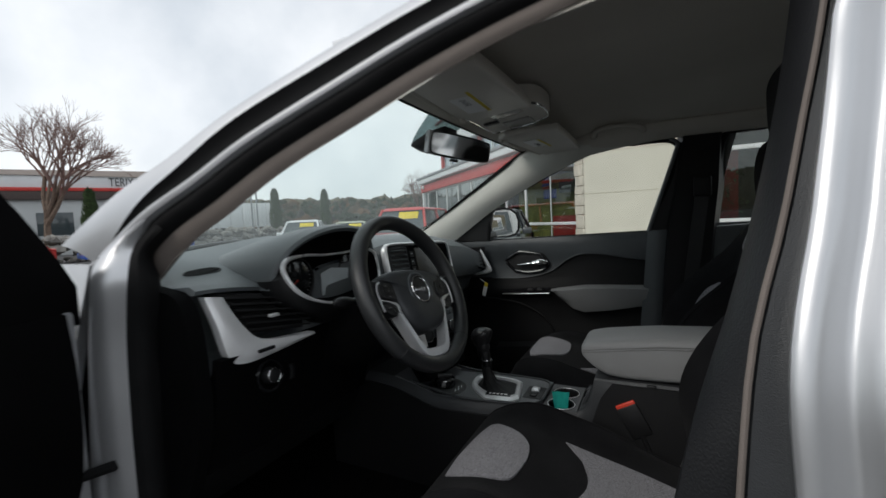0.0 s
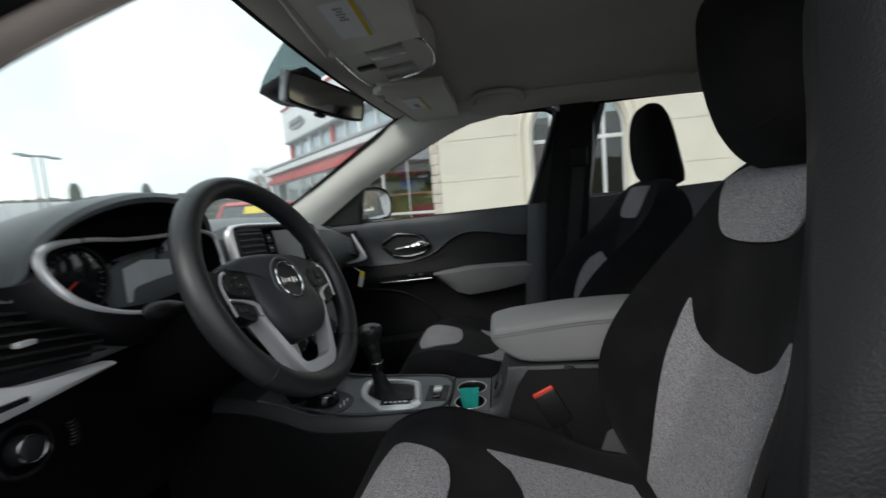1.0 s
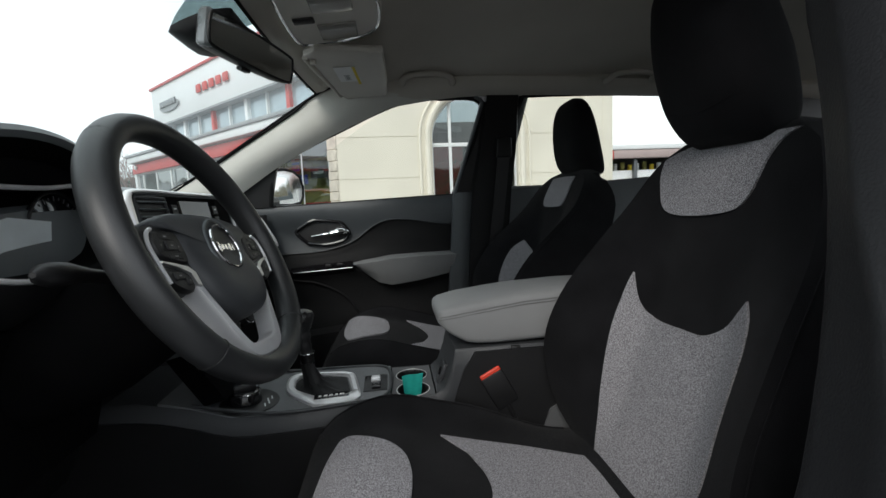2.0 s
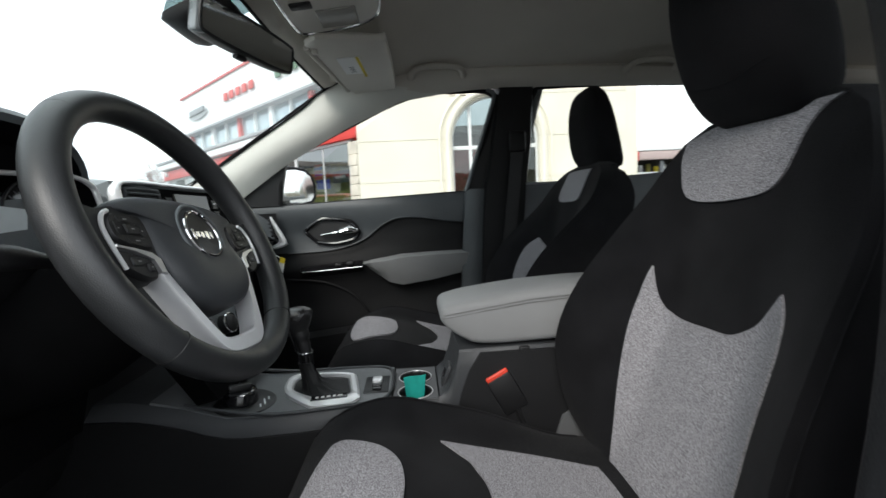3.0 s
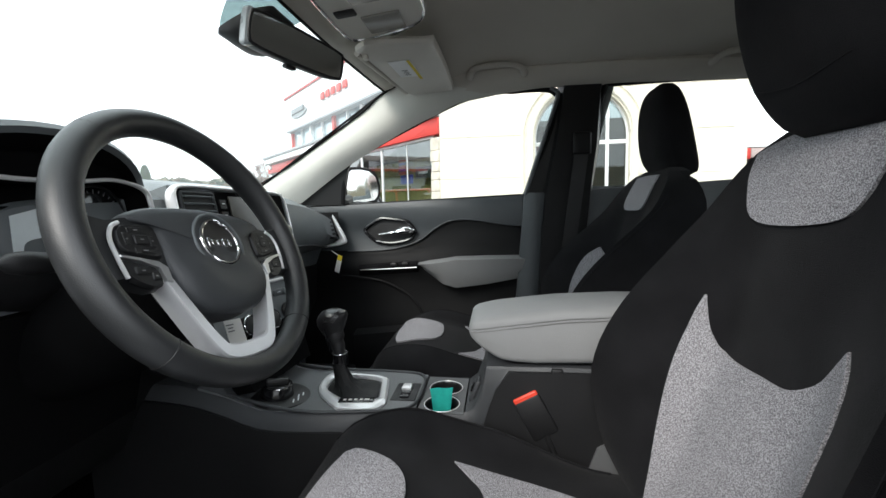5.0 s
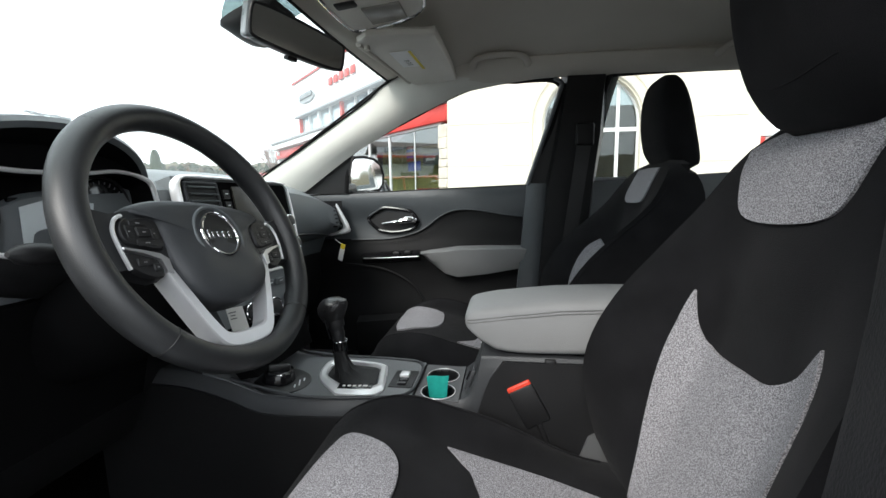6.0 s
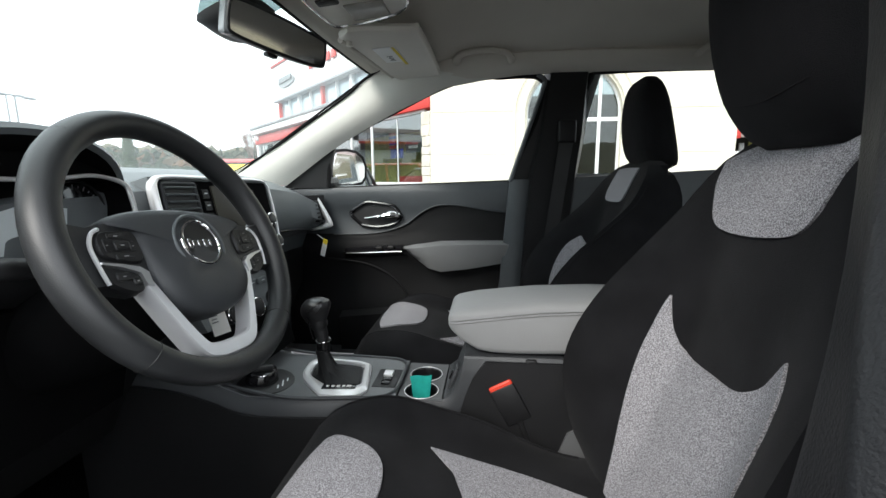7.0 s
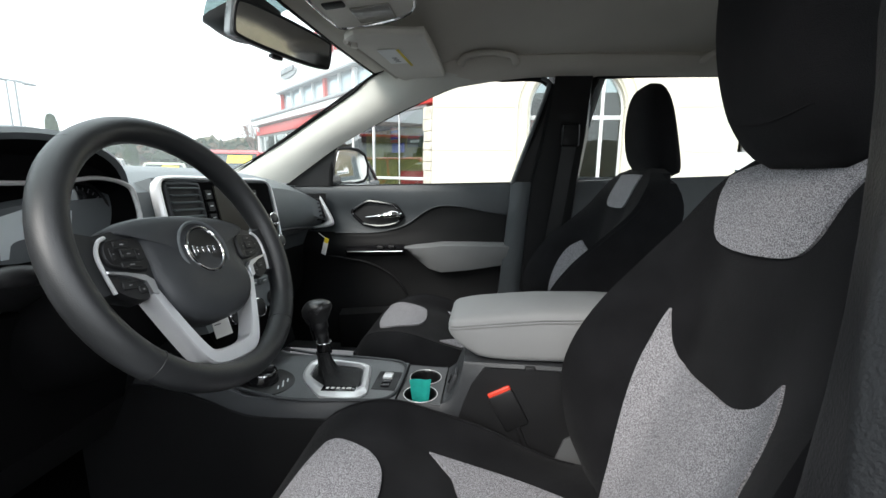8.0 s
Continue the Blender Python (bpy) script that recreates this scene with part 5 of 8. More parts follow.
    # outer vent by the driver's door
    tl, tr, br, bl = Vector((-0.776, -0.690, 1.095)), Vector((-0.735, -0.485, 1.064)), Vector((-0.722, -0.50, 0.986)), Vector((-0.742, -0.648, 1.006))
    q = lambda a, b: lerp(lerp(tl, tr, a), lerp(bl, br, a), b)
    vent = put("air_vent", sheet(bmesh.new(), lambda a, b: q(a, b) + Vector((-0.03, 0, 0)), 4, 4, lambda a, b: q(a, b) + Vector((-0.05, 0, 0))), HARD, "black louvred air vent")
    for k in range(6):
        b = (k + 0.7) / 6.4
        bm = bmesh.new()
        sheet(bm, lambda u, v: q(lerp(0.04, 0.96, u), b) + Vector((-0.028 + 0.03 * v, 0, 0.004 * v)), 6, 1, lambda u, v: q(lerp(0.04, 0.96, u), b) + Vector((-0.028 + 0.03 * v, 0, 0.004 * v - 0.004)))
        put("slat", bm, HARD, "", None)
    bm = bmesh.new()
    rbox(bm, (0.012, 0.022, 0.007), Matrix.Translation(q(0.42, 0.55) + Vector((0.008, 0, 0))), 0.002)
    put("vent_tab", bm, SATIN)
    bm = bmesh.new()
    outl = [(-0.778, -0.719, 1.094), (-0.757, -0.711, 1.036), (-0.742, -0.701, 0.972), (-0.734, -0.672, 0.956), (-0.726, -0.603, 0.960), (-0.716, -0.505, 0.972)]
    inl = [(-0.778, -0.680, 1.088), (-0.757, -0.668, 1.044), (-0.742, -0.646, 1.006), (-0.734, -0.618, 0.990), (-0.726, -0.578, 0.984), (-0.716, -0.503, 0.979)]
    ribbon(bm, outl, inl, (0.006, 0, 0), (-0.02, 0.0, 0.0), 6, 4)
    put("vent_trim", bm, SATIN, "satin silver vent surround")
    bm = bmesh.new()
    rbox(bm, (0.008, 0.040, 0.007), Matrix.Translation((-0.722, -0.632, 0.974)), 0.002)
    put("lock_button", bm, GLOSSY)
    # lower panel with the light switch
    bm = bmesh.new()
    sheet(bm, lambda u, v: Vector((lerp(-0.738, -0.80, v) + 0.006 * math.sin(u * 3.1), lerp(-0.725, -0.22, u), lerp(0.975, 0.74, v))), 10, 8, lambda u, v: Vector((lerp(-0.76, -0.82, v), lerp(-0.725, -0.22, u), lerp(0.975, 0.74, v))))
    # near-black colour here stands for the shade of the footwell
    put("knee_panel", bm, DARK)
    m = pose(-0.740, -0.618, 0.912, 0, 82, 0)
    put("switch_bezel", tube(bmesh.new(), [m @ Vector((0.031 * math.cos(t), 0.031 * math.sin(t), 0.006)) for t in [k * math.tau / 28 for k in range(28)]], 0.004, 8, True, up=(1, 0, 0)), GLOSSY)
    put("light_switch", disc(bmesh.new(), m, 0.018, 0.022, 28, 0.004, 0.015), HARD, "round headlamp switch")
    put("knob_ring", tube(bmesh.new(), [m @ Vector((0.0155 * math.cos(t), 0.0155 * math.sin(t), 0.0205)) for t in [k * math.tau / 28 for k in range(28)]], 0.0009, 6, True, up=(1, 0, 0)), CHROME)
    bm = bmesh.new()
    for k in range(7):
        rbox(bm, (0.008, 0.012, 0.003), Matrix.Translation((-0.742 + 0.003 * math.sin(k / 6 * 3.14), -0.552, 0.884 + 0.005 * k)), 0.001, 1)
    put("dimmer_wheel", bm, HARD)
    # passenger corner vent
    bm = bmesh.new()
    L = smooth_path([(-0.770, 0.69, 1.078), (-0.743, 0.69, 1.02), (-0.728, 0.69, 0.99), (-0.738, 0.69, 0.971), (-0.788, 0.682, 0.957)], 6)
    R = smooth_path([(-0.762, 0.705, 1.082), (-0.722, 0.708, 1.015), (-0.704, 0.708, 0.975), (-0.710, 0.70, 0.952), (-0.788, 0.688, 0.944)], 6)
    ribbon(bm, [tuple(p) for p in L[::4]], [tuple(lerp(o, p, 0.62)) for o, p in zip(L[::4], R[::4])], (0.004, -0.003, 0), (-0.015, 0.012, 0), 4, 4)
    put("vent_trim", bm, SATIN, "satin silver vent surround")
    bm = bmesh.new()
    loft(bm, [[(-0.80, 0.655, z + 0.0), (-0.745, 0.708, z), (-0.80, 0.715, z)] for z in (0.99, 1.03, 1.085)])
    put("air_vent", bm, HARD)
    for k in range(6):
        z = 0.985 + 0.015 * k
        put("slat", at_box(bmesh.new(), -0.800, -0.748 - 0.003 * k, 0.662, 0.700, z, z + 0.006, 0.001, 1), HARD)
    # glove box line
    bm = bmesh.new()
    sheet(bm, lambda u, v: Vector((lerp(-0.852, -0.872, v), lerp(0.24, 0.66, u), lerp(0.90, 0.70, v))), 6, 6, lambda u, v: Vector((lerp(-0.87, -0.89, v), lerp(0.24, 0.66, u), lerp(0.90, 0.70, v))))
    put("glove_box", bm, HARD)
    put("dash_seam", tube(bmesh.new(), smooth_path([(-0.742, 0.20, 0.985), (-0.756, 0.35, 0.985), (-0.764, 0.5, 0.975), (-0.79, 0.66, 0.952)], 6), 0.004, 8), HARD)
    nest(dash, {"gauge_ring": "gauge", "gauge_marks": "gauge", "needle": "gauge", "slat": "air_vent", "vent_tab": "air_vent", "knob_ring": "light_switch"})
    return dash


build_dash()


# ---- centre stack ----
STACK = [(0.0, (-0.757, -0.150, 1.153), (-0.702, 0.188, 1.142)), (0.30, (-0.738, -0.152, 1.05), (-0.682, 0.188, 1.04)), (0.58, (-0.712, -0.142, 0.93), (-0.660, 0.172, 0.925)), (0.8, (-0.67, -0.135, 0.83), (-0.635, 0.145, 0.83)), (1.0, (-0.62, -0.115, 0.73), (-0.60, 0.122, 0.73))]


def stack_at(a, b, off=0.0):
    """A place on the centre stack: a across from 0 to 1, b down from 0 to 1."""
    for (p, l0, r0), (q, l1, r1) in zip(STACK, STACK[1:]):
        if b <= q + 1e-9:
            t = (b - p) / (q - p)
            return lerp(lerp(Vector(l0), Vector(l1), t), lerp(Vector(r0), Vector(r1), t), a) + Vector((0.95, -0.13, 0.25)) * off
    return Vector(STACK[-1][1])


def build_stack():
    st = thing("centre_stack", "dark centre stack with screen, vents and silver frame", "centre stack", (-0.7, 0, 0.7))
    put = lambda name, bm, mat, label="": lift(part(name, bm, mat, None, label), st)
    put("fascia", sheet(bmesh.new(), lambda a, b: stack_at(a, b * 0.78), 12, 20, lambda a, b: stack_at(a, b * 0.78, -0.06)), SOFT)
    # shallow sheet coloured near black for the shade inside the cubby
    put("lower_cubby", sheet(bmesh.new(), lambda a, b: stack_at(lerp(0.03, 0.97, a), lerp(0.785, 1.0, b), -0.012), 8, 4, lambda a, b: stack_at(lerp(0.03, 0.97, a), lerp(0.785, 1.0, b), -0.06)), DARK, "black recess under the controls")
    edge = [stack_at(0.5, 0.0, 0.004), stack_at(0.12, 0.0, 0.004), stack_at(0.02, 0.03, 0.004), stack_at(0.0, 0.12, 0.004), stack_at(0.0, 0.35, 0.004), stack_at(0.02, 0.5, 0.004), stack_at(0.10, 0.565, 0.004), stack_at(0.5, 0.575, 0.004), stack_at(0.90, 0.565, 0.004), stack_at(0.98, 0.5, 0.004), stack_at(1.0, 0.35, 0.004), stack_at(1.0, 0.12, 0.004), stack_at(0.98, 0.03, 0.004), stack_at(0.88, 0.0, 0.004)]
    edge = smooth_path(edge, 5, True)
    put("frame", tube(bmesh.new(), edge, [0.0042 + 0.0058 * (1 - step(p.y, -0.165, -0.125)) - 0.0018 * step(p.y, 0.12, 0.18) for p in edge], 10, True, up=(1, 0, 0), flat=1.3), SATIN, "satin silver frame")
    put("surround", sheet(bmesh.new(), lambda a, b: stack_at(lerp(0.03, 0.97, a), lerp(0.02, 0.55, b), 0.003), 8, 8, lambda a, b: stack_at(lerp(0.03, 0.97, a), lerp(0.02, 0.55, b), -0.004)), DARK, "black panel")
    for a0, a1 in ((0.06, 0.29),):
        put("air_vent", sheet(bmesh.new(), lambda a, b: stack_at(lerp(a0, a1, a), lerp(0.04, 0.30, b), 0.0045), 4, 4, lambda a, b: stack_at(lerp(a0, a1, a), lerp(0.04, 0.30, b), -0.003)), HARD, "black louvred vent")
        for k in range(6):
            b0 = 0.055 + 0.042 * k
            put("slat", sheet(bmesh.new(), lambda a, b: stack_at(lerp(a0 + 0.012, a1 - 0.012, a), b0 + 0.012 * b, 0.006 + 0.009 * b), 4, 1, lambda a, b: stack_at(lerp(a0 + 0.012, a1 - 0.012, a), b0 + 0.012 * b + 0.006, 0.004 + 0.008 * b)), SOFT)
        bm = bmesh.new()
        c = [stack_at(a0, 0.04, 0.006), stack_at(a1, 0.04, 0.006), stack_at(a1, 0.30, 0.006), stack_at(a0, 0.30, 0.006)]
        put("vent_rim", tube(bm, smooth_path([lerp(c[i], c[(i + 1) % 4], t) for i in range(4) for t in (0.1, 0.9)], 3, True), 0.004, 8, True, up=(1, 0, 0)), CONSOLE)
        bm = bmesh.new()
        rbox(bm, (0.012, 0.026, 0.006), Matrix.Translation(stack_at((a0 + a1) / 2, 0.275, 0.016)), 0.002)
        put("vent_tab", bm, SATIN)
    put("display", sheet(bmesh.new(), lambda a, b: stack_at(lerp(0.42, 0.72, a), lerp(0.05, 0.36, b), 0.007), 2, 2, lambda a, b: stack_at(lerp(0.42, 0.72, a), lerp(0.05, 0.36, b), 0.001)), surf("grey_brown_screen", (0.06, 0.055, 0.045), 0.12, var=0.1, bump=0.0), "small touch screen")
    for a in (0.36, 0.78):
        for k in range(4):
            bm = bmesh.new()
            sheet(bm, lambda u, v: stack_at(a + 0.05 * (u - 0.5), 0.075 + 0.075 * k + 0.055 * v, 0.008), 1, 1, lambda u, v: stack_at(a + 0.05 * (u - 0.5), 0.075 + 0.075 * k + 0.055 * v, 0.002))
            put("button", bm, HARD)
            p = stack_at(a, 0.10 + 0.075 * k, 0.0086)
            bm = bmesh.new()
            rbox(bm, (0.001, 0.009, 0.0025), Matrix.Translation(p), 0)
            put("button_mark", bm, FILM)
    for a, b, r in ((0.90, 0.30, 0.015), (0.94, 0.44, 0.014), (0.25, 0.75, 0.021), (0.5, 0.76, 0.021), (0.76, 0.75, 0.021)):
        p = stack_at(a, b, 0.0)
        m = Matrix.Translation(p) @ Vector((0.95, -0.13, 0.28)).to_track_quat("Z", "Y").to_matrix().to_4x4()
        put("knob", disc(bmesh.new(), m, r, 0.022, 24, 0.003, r * 0.9), HARD)
        put("knob_ring", tube(bmesh.new(), [m @ Vector((r * math.cos(t), r * math.sin(t), 0.018)) for t in [k * math.tau / 24 for k in range(24)]], 0.0018, 6, True, up=(0.3, 0.9, 0.1)), CHROME)
    for k in range(6):
        p = stack_at(0.2 + 0.12 * k, 0.64, 0.004)
        bm = bmesh.new()
        rbox(bm, (0.008, 0.032, 0.016), Matrix.Translation(p), 0.002)
        put("button", bm, SOFT)
        bm = bmesh.new()
        rbox(bm, (0.001, 0.012, 0.002), Matrix.Translation(p + Vector((0.0046, 0, 0.001))), 0)
        put("button_mark", bm, FILM)
    nest(st, {"slat": "air_vent", "vent_rim": "air_vent", "vent_tab": "air_vent", "button_mark": "button", "knob_ring": "knob"})


build_stack()


# ---- centre console ----
def build_console():
    con = thing("centre_console", "charcoal centre console between the front seats", "centre console", (-0.3, 0, 0.4))
    put = lambda name, bm, mat, label="": lift(part(name, bm, mat, None, label), con)
    rows = [(-1.02, 0.112, 0.74), (-0.80, 0.115, 0.735), (-0.70, 0.118, 0.715), (-0.62, 0.120, 0.690), (-0.50, 0.118, 0.688), (-0.40, 0.112, 0.690), (-0.30, 0.098, 0.690), (-0.198, 0.092, 0.690), (-0.18, 0.09, 0.705), (-0.165, 0.088, 0.745), (-0.155, 0.087, 0.785), (0.0, 0.086, 0.785), (0.30, 0.086, 0.78)]
    wells = [(x, curve1(x, [(r[0], r[1]) for r in rows]), curve1(x, [(r[0], r[2]) for r in rows])) for x in sorted([r[0] for r in rows] + [-0.301, -0.297, -0.203, -0.199])]
    bm = bmesh.new()
    loft(bm, [[(x, -w * 1.02, 0.39), (x, -w * 1.06, z - 0.09), (x, -w * 1.05, z - 0.035), (x, -w * 0.985, z - 0.006), (x, -w * 0.93, z), (x, -w * 0.90, z - d), (x, w * 0.90, z - d), (x, w * 0.93, z), (x, w * 0.985, z - 0.006), (x, w * 1.05, z - 0.035), (x, w * 1.06, z - 0.09), (x, w * 1.02, 0.39)] for x, w, z in wells for d in (0.065 if -0.298 < x < -0.202 else 0.0,)])
    put("body", bm, CONSOLE)
    w_at, z_at = (lambda x: curve1(x, [(r[0], r[1]) for r in rows])), (lambda x: curve1(x, [(r[0], r[2]) for r in rows]))
    for q in (-1, 1):   # lower flanks below the grey lip, blackened to stand for shade
        flank = lambda off: (lambda u, v: Vector((lerp(-1.02, -0.215, u), q * (w_at(lerp(-1.02, -0.215, u)) * lerp(1.06, 1.02, max(0.0, v - 0.15)) + off), lerp(z_at(lerp(-1.02, -0.215, u)) - 0.032, 0.40, v))))
        put("side_panel", sheet(bmesh.new(), flank(0.004), 24, 6, flank(-0.004)), HARD, "lower flank, shade put into its black colour")
    side_black = bmesh.new()
    for q in (-1, 1):   # black side cheeks of the storage box
        cheek = lambda off: (lambda u, v: Vector((lerp(lerp(-0.112, -0.215, v ** 0.6), 0.30, u), q * (0.0935 + 0.002 * v + off), lerp(0.778, 0.42, v))))
        sheet(side_black, cheek(0.0), 10, 10, cheek(-0.012))
    put("side_cheek", side_black, HARD, "black box side")
    # paler than the body: window sheen on the top is put into its colour
    put("top_cover", sheet(bmesh.new(), lambda u, v: Vector((lerp(-0.76, -0.301, u), lerp(-0.93, 0.93, v) * curve1(lerp(-0.76, -0.301, u), [(r[0], r[1]) for r in rows]), curve1(lerp(-0.76, -0.301, u), [(r[0], r[2]) for r in rows]) + 0.003)), 24, 6, lambda u, v: Vector((lerp(-0.76, -0.301, u), lerp(-0.93, 0.93, v) * curve1(lerp(-0.76, -0.301, u), [(r[0], r[1]) for r in rows]), curve1(lerp(-0.76, -0.301, u), [(r[0], r[2]) for r in rows]) - 0.004))), surf("console_plastic_with_sheen", (0.15, 0.156, 0.162), 0.36, var=0.12, scale=7, fine=800, bump=0.3, spec=0.6))
    rimp = smooth_path([(-0.70, -0.10, 0.718), (-0.55, -0.113, 0.694), (-0.40, -0.105, 0.694), (-0.315, -0.085, 0.695), (-0.30, 0.0, 0.696), (-0.315, 0.085, 0.695), (-0.40, 0.105, 0.694), (-0.55, 0.113, 0.694), (-0.70, 0.10, 0.718)], 5)
    put("top_rim", tube(bmesh.new(), rimp, 0.0038, 8), CONSOLE)
    bez = [(-0.539, -0.002), (-0.545, 0.050), (-0.538, 0.066), (-0.515, 0.072), (-0.430, 0.064), (-0.395, 0.052), (-0.384, 0.034), (-0.366, -0.064), (-0.369, -0.082), (-0.382, -0.098), (-0.420, -0.103), (-0.456, -0.101), (-0.470, -0.092), (-0.520, -0.040)]
    ring_o = smooth_path([(x, y, 0.697) for x, y in bez], 3, True)
    c = Vector((-0.455, -0.006, 0.697))
    bm = bmesh.new()
    inn = [c + Vector(((p.x - c.x) * 0.77, (p.y - c.y) * (0.86 if p.y > c.y else 0.58), 0)) for p in ring_o]
    loft(bm, [[p + Vector((0, 0, -0.006)) for p in ring_o], [p + Vector((0, 0, 0.001)) for p in ring_o], [lerp(p, q, 0.3) + Vector((0, 0, 0.005)) for p, q in zip(ring_o, inn)], [lerp(p, q, 0.8) + Vector((0, 0, 0.004)) for p, q in zip(ring_o, inn)], inn, [p + Vector((0, 0, -0.006)) for p in inn]], cap=False)
    put("shift_bezel", bm, SATIN, "satin silver shifter bezel")
    bm = bmesh.new()
    rbox(bm, (0.074, 0.022, 0.0068), pose(-0.427, -0.074, 0.7000, 0, 0, 6), 0.002)
    put("gear_window", bm, SCREEN)
    bm = bmesh.new()
    for k, w in enumerate((0.006, 0.007, 0.007, 0.006, 0.01)):
        rbox(bm, (w, 0.007, 0.0008), Matrix.Translation((-0.451 + 0.0115 * k, -0.0765 + 0.0012 * k, 0.7035)), 0)
    put("gear_marks", bm, PAPER)
    bm = bmesh.new()
    at_box(bm, -0.362, -0.308, -0.052, 0.036, 0.690, 0.6955, 0.003)
    put("switch_tray", bm, HARD)
    bm = bmesh.new()
    rbox(bm, (0.022, 0.026, 0.010), Matrix.Translation((-0.335, 0.006, 0.698)), 0.003)
    put("switch", bm, SATIN, "silver toggle switch")
    for y in (-0.02, -0.002):
        bm = bmesh.new()
        rbox(bm, (0.020, 0.014, 0.006), Matrix.Translation((-0.333, y - 0.016, 0.697)), 0.002)
        put("switch", bm, GLOSSY)
    # drive mode dial
    m = pose(-0.605, -0.052, 0.694, 0, 6, 0)
    put("dial_plinth", disc(bmesh.new(), m, 0.062, 0.004, 32, 0.002), HARD)
    bm = bmesh.new()
    disc(bm, m @ pose(-0.01, 0.0, 0.003), 0.036, 0.024, 28, 0.005, 0.032)
    put("drive_dial", bm, GLOSSY, "gloss black drive mode dial")
    put("dial_ring", tube(bmesh.new(), [m @ Vector((-0.01 + 0.030 * math.cos(t), 0.030 * math.sin(t), 0.026)) for t in [k * math.tau / 28 for k in range(28)]], 0.0022, 6, True), CHROME)
    bm = bmesh.new()
    rbox(bm, (0.046, 0.014, 0.016), m @ pose(-0.01, 0, 0.032, 0, 0, 30), 0.004)
    put("dial_grip", bm, HARD)
    bm = bmesh.new()
    for k in range(4):
        rbox(bm, (0.003, 0.014, 0.0008), m @ pose(0.038 + 0.005 * (k % 2), -0.02 + 0.012 * k, 0.0046, 0, 0, 20), 0)
    put("dial_marks", bm, FILM)
    # cup holders
    bm = bmesh.new()
    for i in range(38):
        for j in range(72):
            x, y = -0.2975 + 0.0025 * i, -0.090 + 0.0025 * j
            if min(math.hypot(x + 0.00125 + 0.250, y + 0.00125 + 0.050), math.hypot(x + 0.00125 + 0.250, y + 0.00125 - 0.030)) > 0.0362:
                bm.faces.new([bm.verts.new((x + a, y + b, 0.6885)) for a, b in ((0, 0), (0.0025, 0), (0.0025, 0.0025), (0, 0.0025))])
    bmesh.ops.remove_doubles(bm, verts=bm.verts, dist=0.0004)
    bmesh.ops.solidify(bm, geom=bm.faces[:], thickness=0.004)
    put("well_cover", bm, FLAP)
    for y in (-0.050, 0.030):
        ring_ = lambda r, z: [(-0.250 + r * math.cos(t), y + r * math.sin(t), z) for t in [k * math.tau / 32 for k in range(32)]]
        put("cup_holder", loft(bmesh.new(), [ring_(0.0370, 0.627), ring_(0.0385, 0.688), ring_(0.0360, 0.689), ring_(0.034, 0.630)], cap=False), HARD, "black cup well")
        put("cup_ring", tube(bmesh.new(), ring_(0.0370, 0.6895), 0.0010, 6, True), SATIN, "bright cup holder ring")
    bm = bmesh.new()
    rbox(bm, (0.010, 0.040, 0.050), pose(-0.181, -0.030, 0.716, 0, 22, 0), 0.004)
    put("socket_flap", bm, CONSOLE)
    bm = bmesh.new()
    rbox(bm, (0.004, 0.012, 0.018), pose(-0.186, -0.036, 0.722, 0, 22, 0), 0.0015)
    put("flap_tab", bm, GLOSSY)
    nest(con, {"dial_ring": "drive_dial", "dial_grip": "drive_dial", "cup_ring": "cup_holder", "gear_window": "shift_bezel", "gear_marks": "shift_bezel", "switch": "switch_tray"})
    # storage armrest
    arm = thing("console_armrest", "grey padded armrest lid on the console box", "armrest", (0.05, 0.0, 0.785))
    put2 = lambda name, bm, mat, label="": lift(part(name, bm, mat, None, label), arm)
    def lid(rows, name, mat):
        bm = bmesh.new()
        rings = []
        for x, w, lo, hi in rows:
            ring = []
            for k in range(24):
                t = k * math.tau / 24
                e = 0.30
                cx_, sx = math.cos(t), math.sin(t)
                ring.append((x, 0.004 + w * math.copysign(abs(cx_) ** e, cx_), (lo + hi) / 2 + (hi - lo) / 2 * math.copysign(abs(sx) ** e, sx)))
            rings.append(ring)
        put2(name, loft(bm, rings), mat)
    lid([(-0.190, 0.056, 0.850, 0.858), (-0.188, 0.070, 0.842, 0.866), (-0.184, 0.077, 0.836, 0.871), (-0.175, 0.082, 0.827, 0.876), (-0.160, 0.085, 0.814, 0.880), (-0.142, 0.087, 0.802, 0.884), (-0.126, 0.088, 0.793, 0.887), (-0.100, 0.088, 0.788, 0.890), (-0.06, 0.088, 0.786, 0.895), (0.0, 0.088, 0.787, 0.901), (0.12, 0.088, 0.790, 0.906), (0.26, 0.086, 0.792, 0.905)], "lid", GREY_VINYL)
    for dz in (0.0, 0.006):
        put2("stitching", tube(bmesh.new(), [(x, y, z + dz) for x, y, z in ((-0.189, -0.060, 0.848), (-0.183, -0.0735, 0.850), (-0.170, -0.0800, 0.853), (-0.145, -0.0830, 0.857), (-0.09, -0.0843, 0.865), (0.0, -0.0843, 0.876), (0.12, -0.0843, 0.883), (0.26, -0.0823, 0.883))], 0.0012, 5), surf("grey_thread", (0.22, 0.22, 0.22), 0.9) if dz == 0 else bpy.data.materials["grey_thread"])
    bm = bmesh.new()
    rbox(bm, (0.022, 0.01, 0.014), Matrix.Translation((-0.02, -0.088, 0.779)), 0.004)
    put2("latch", bm, HARD)
    # shifter
    sh = thing("gear_shifter", "black leather gear shifter with boot", "gear shifter", (-0.47, 0, 0.697))
    put3 = lambda name, bm, mat, label="": lift(part(name, bm, mat, None, label), sh)
    boot = bmesh.new()
    rings = []
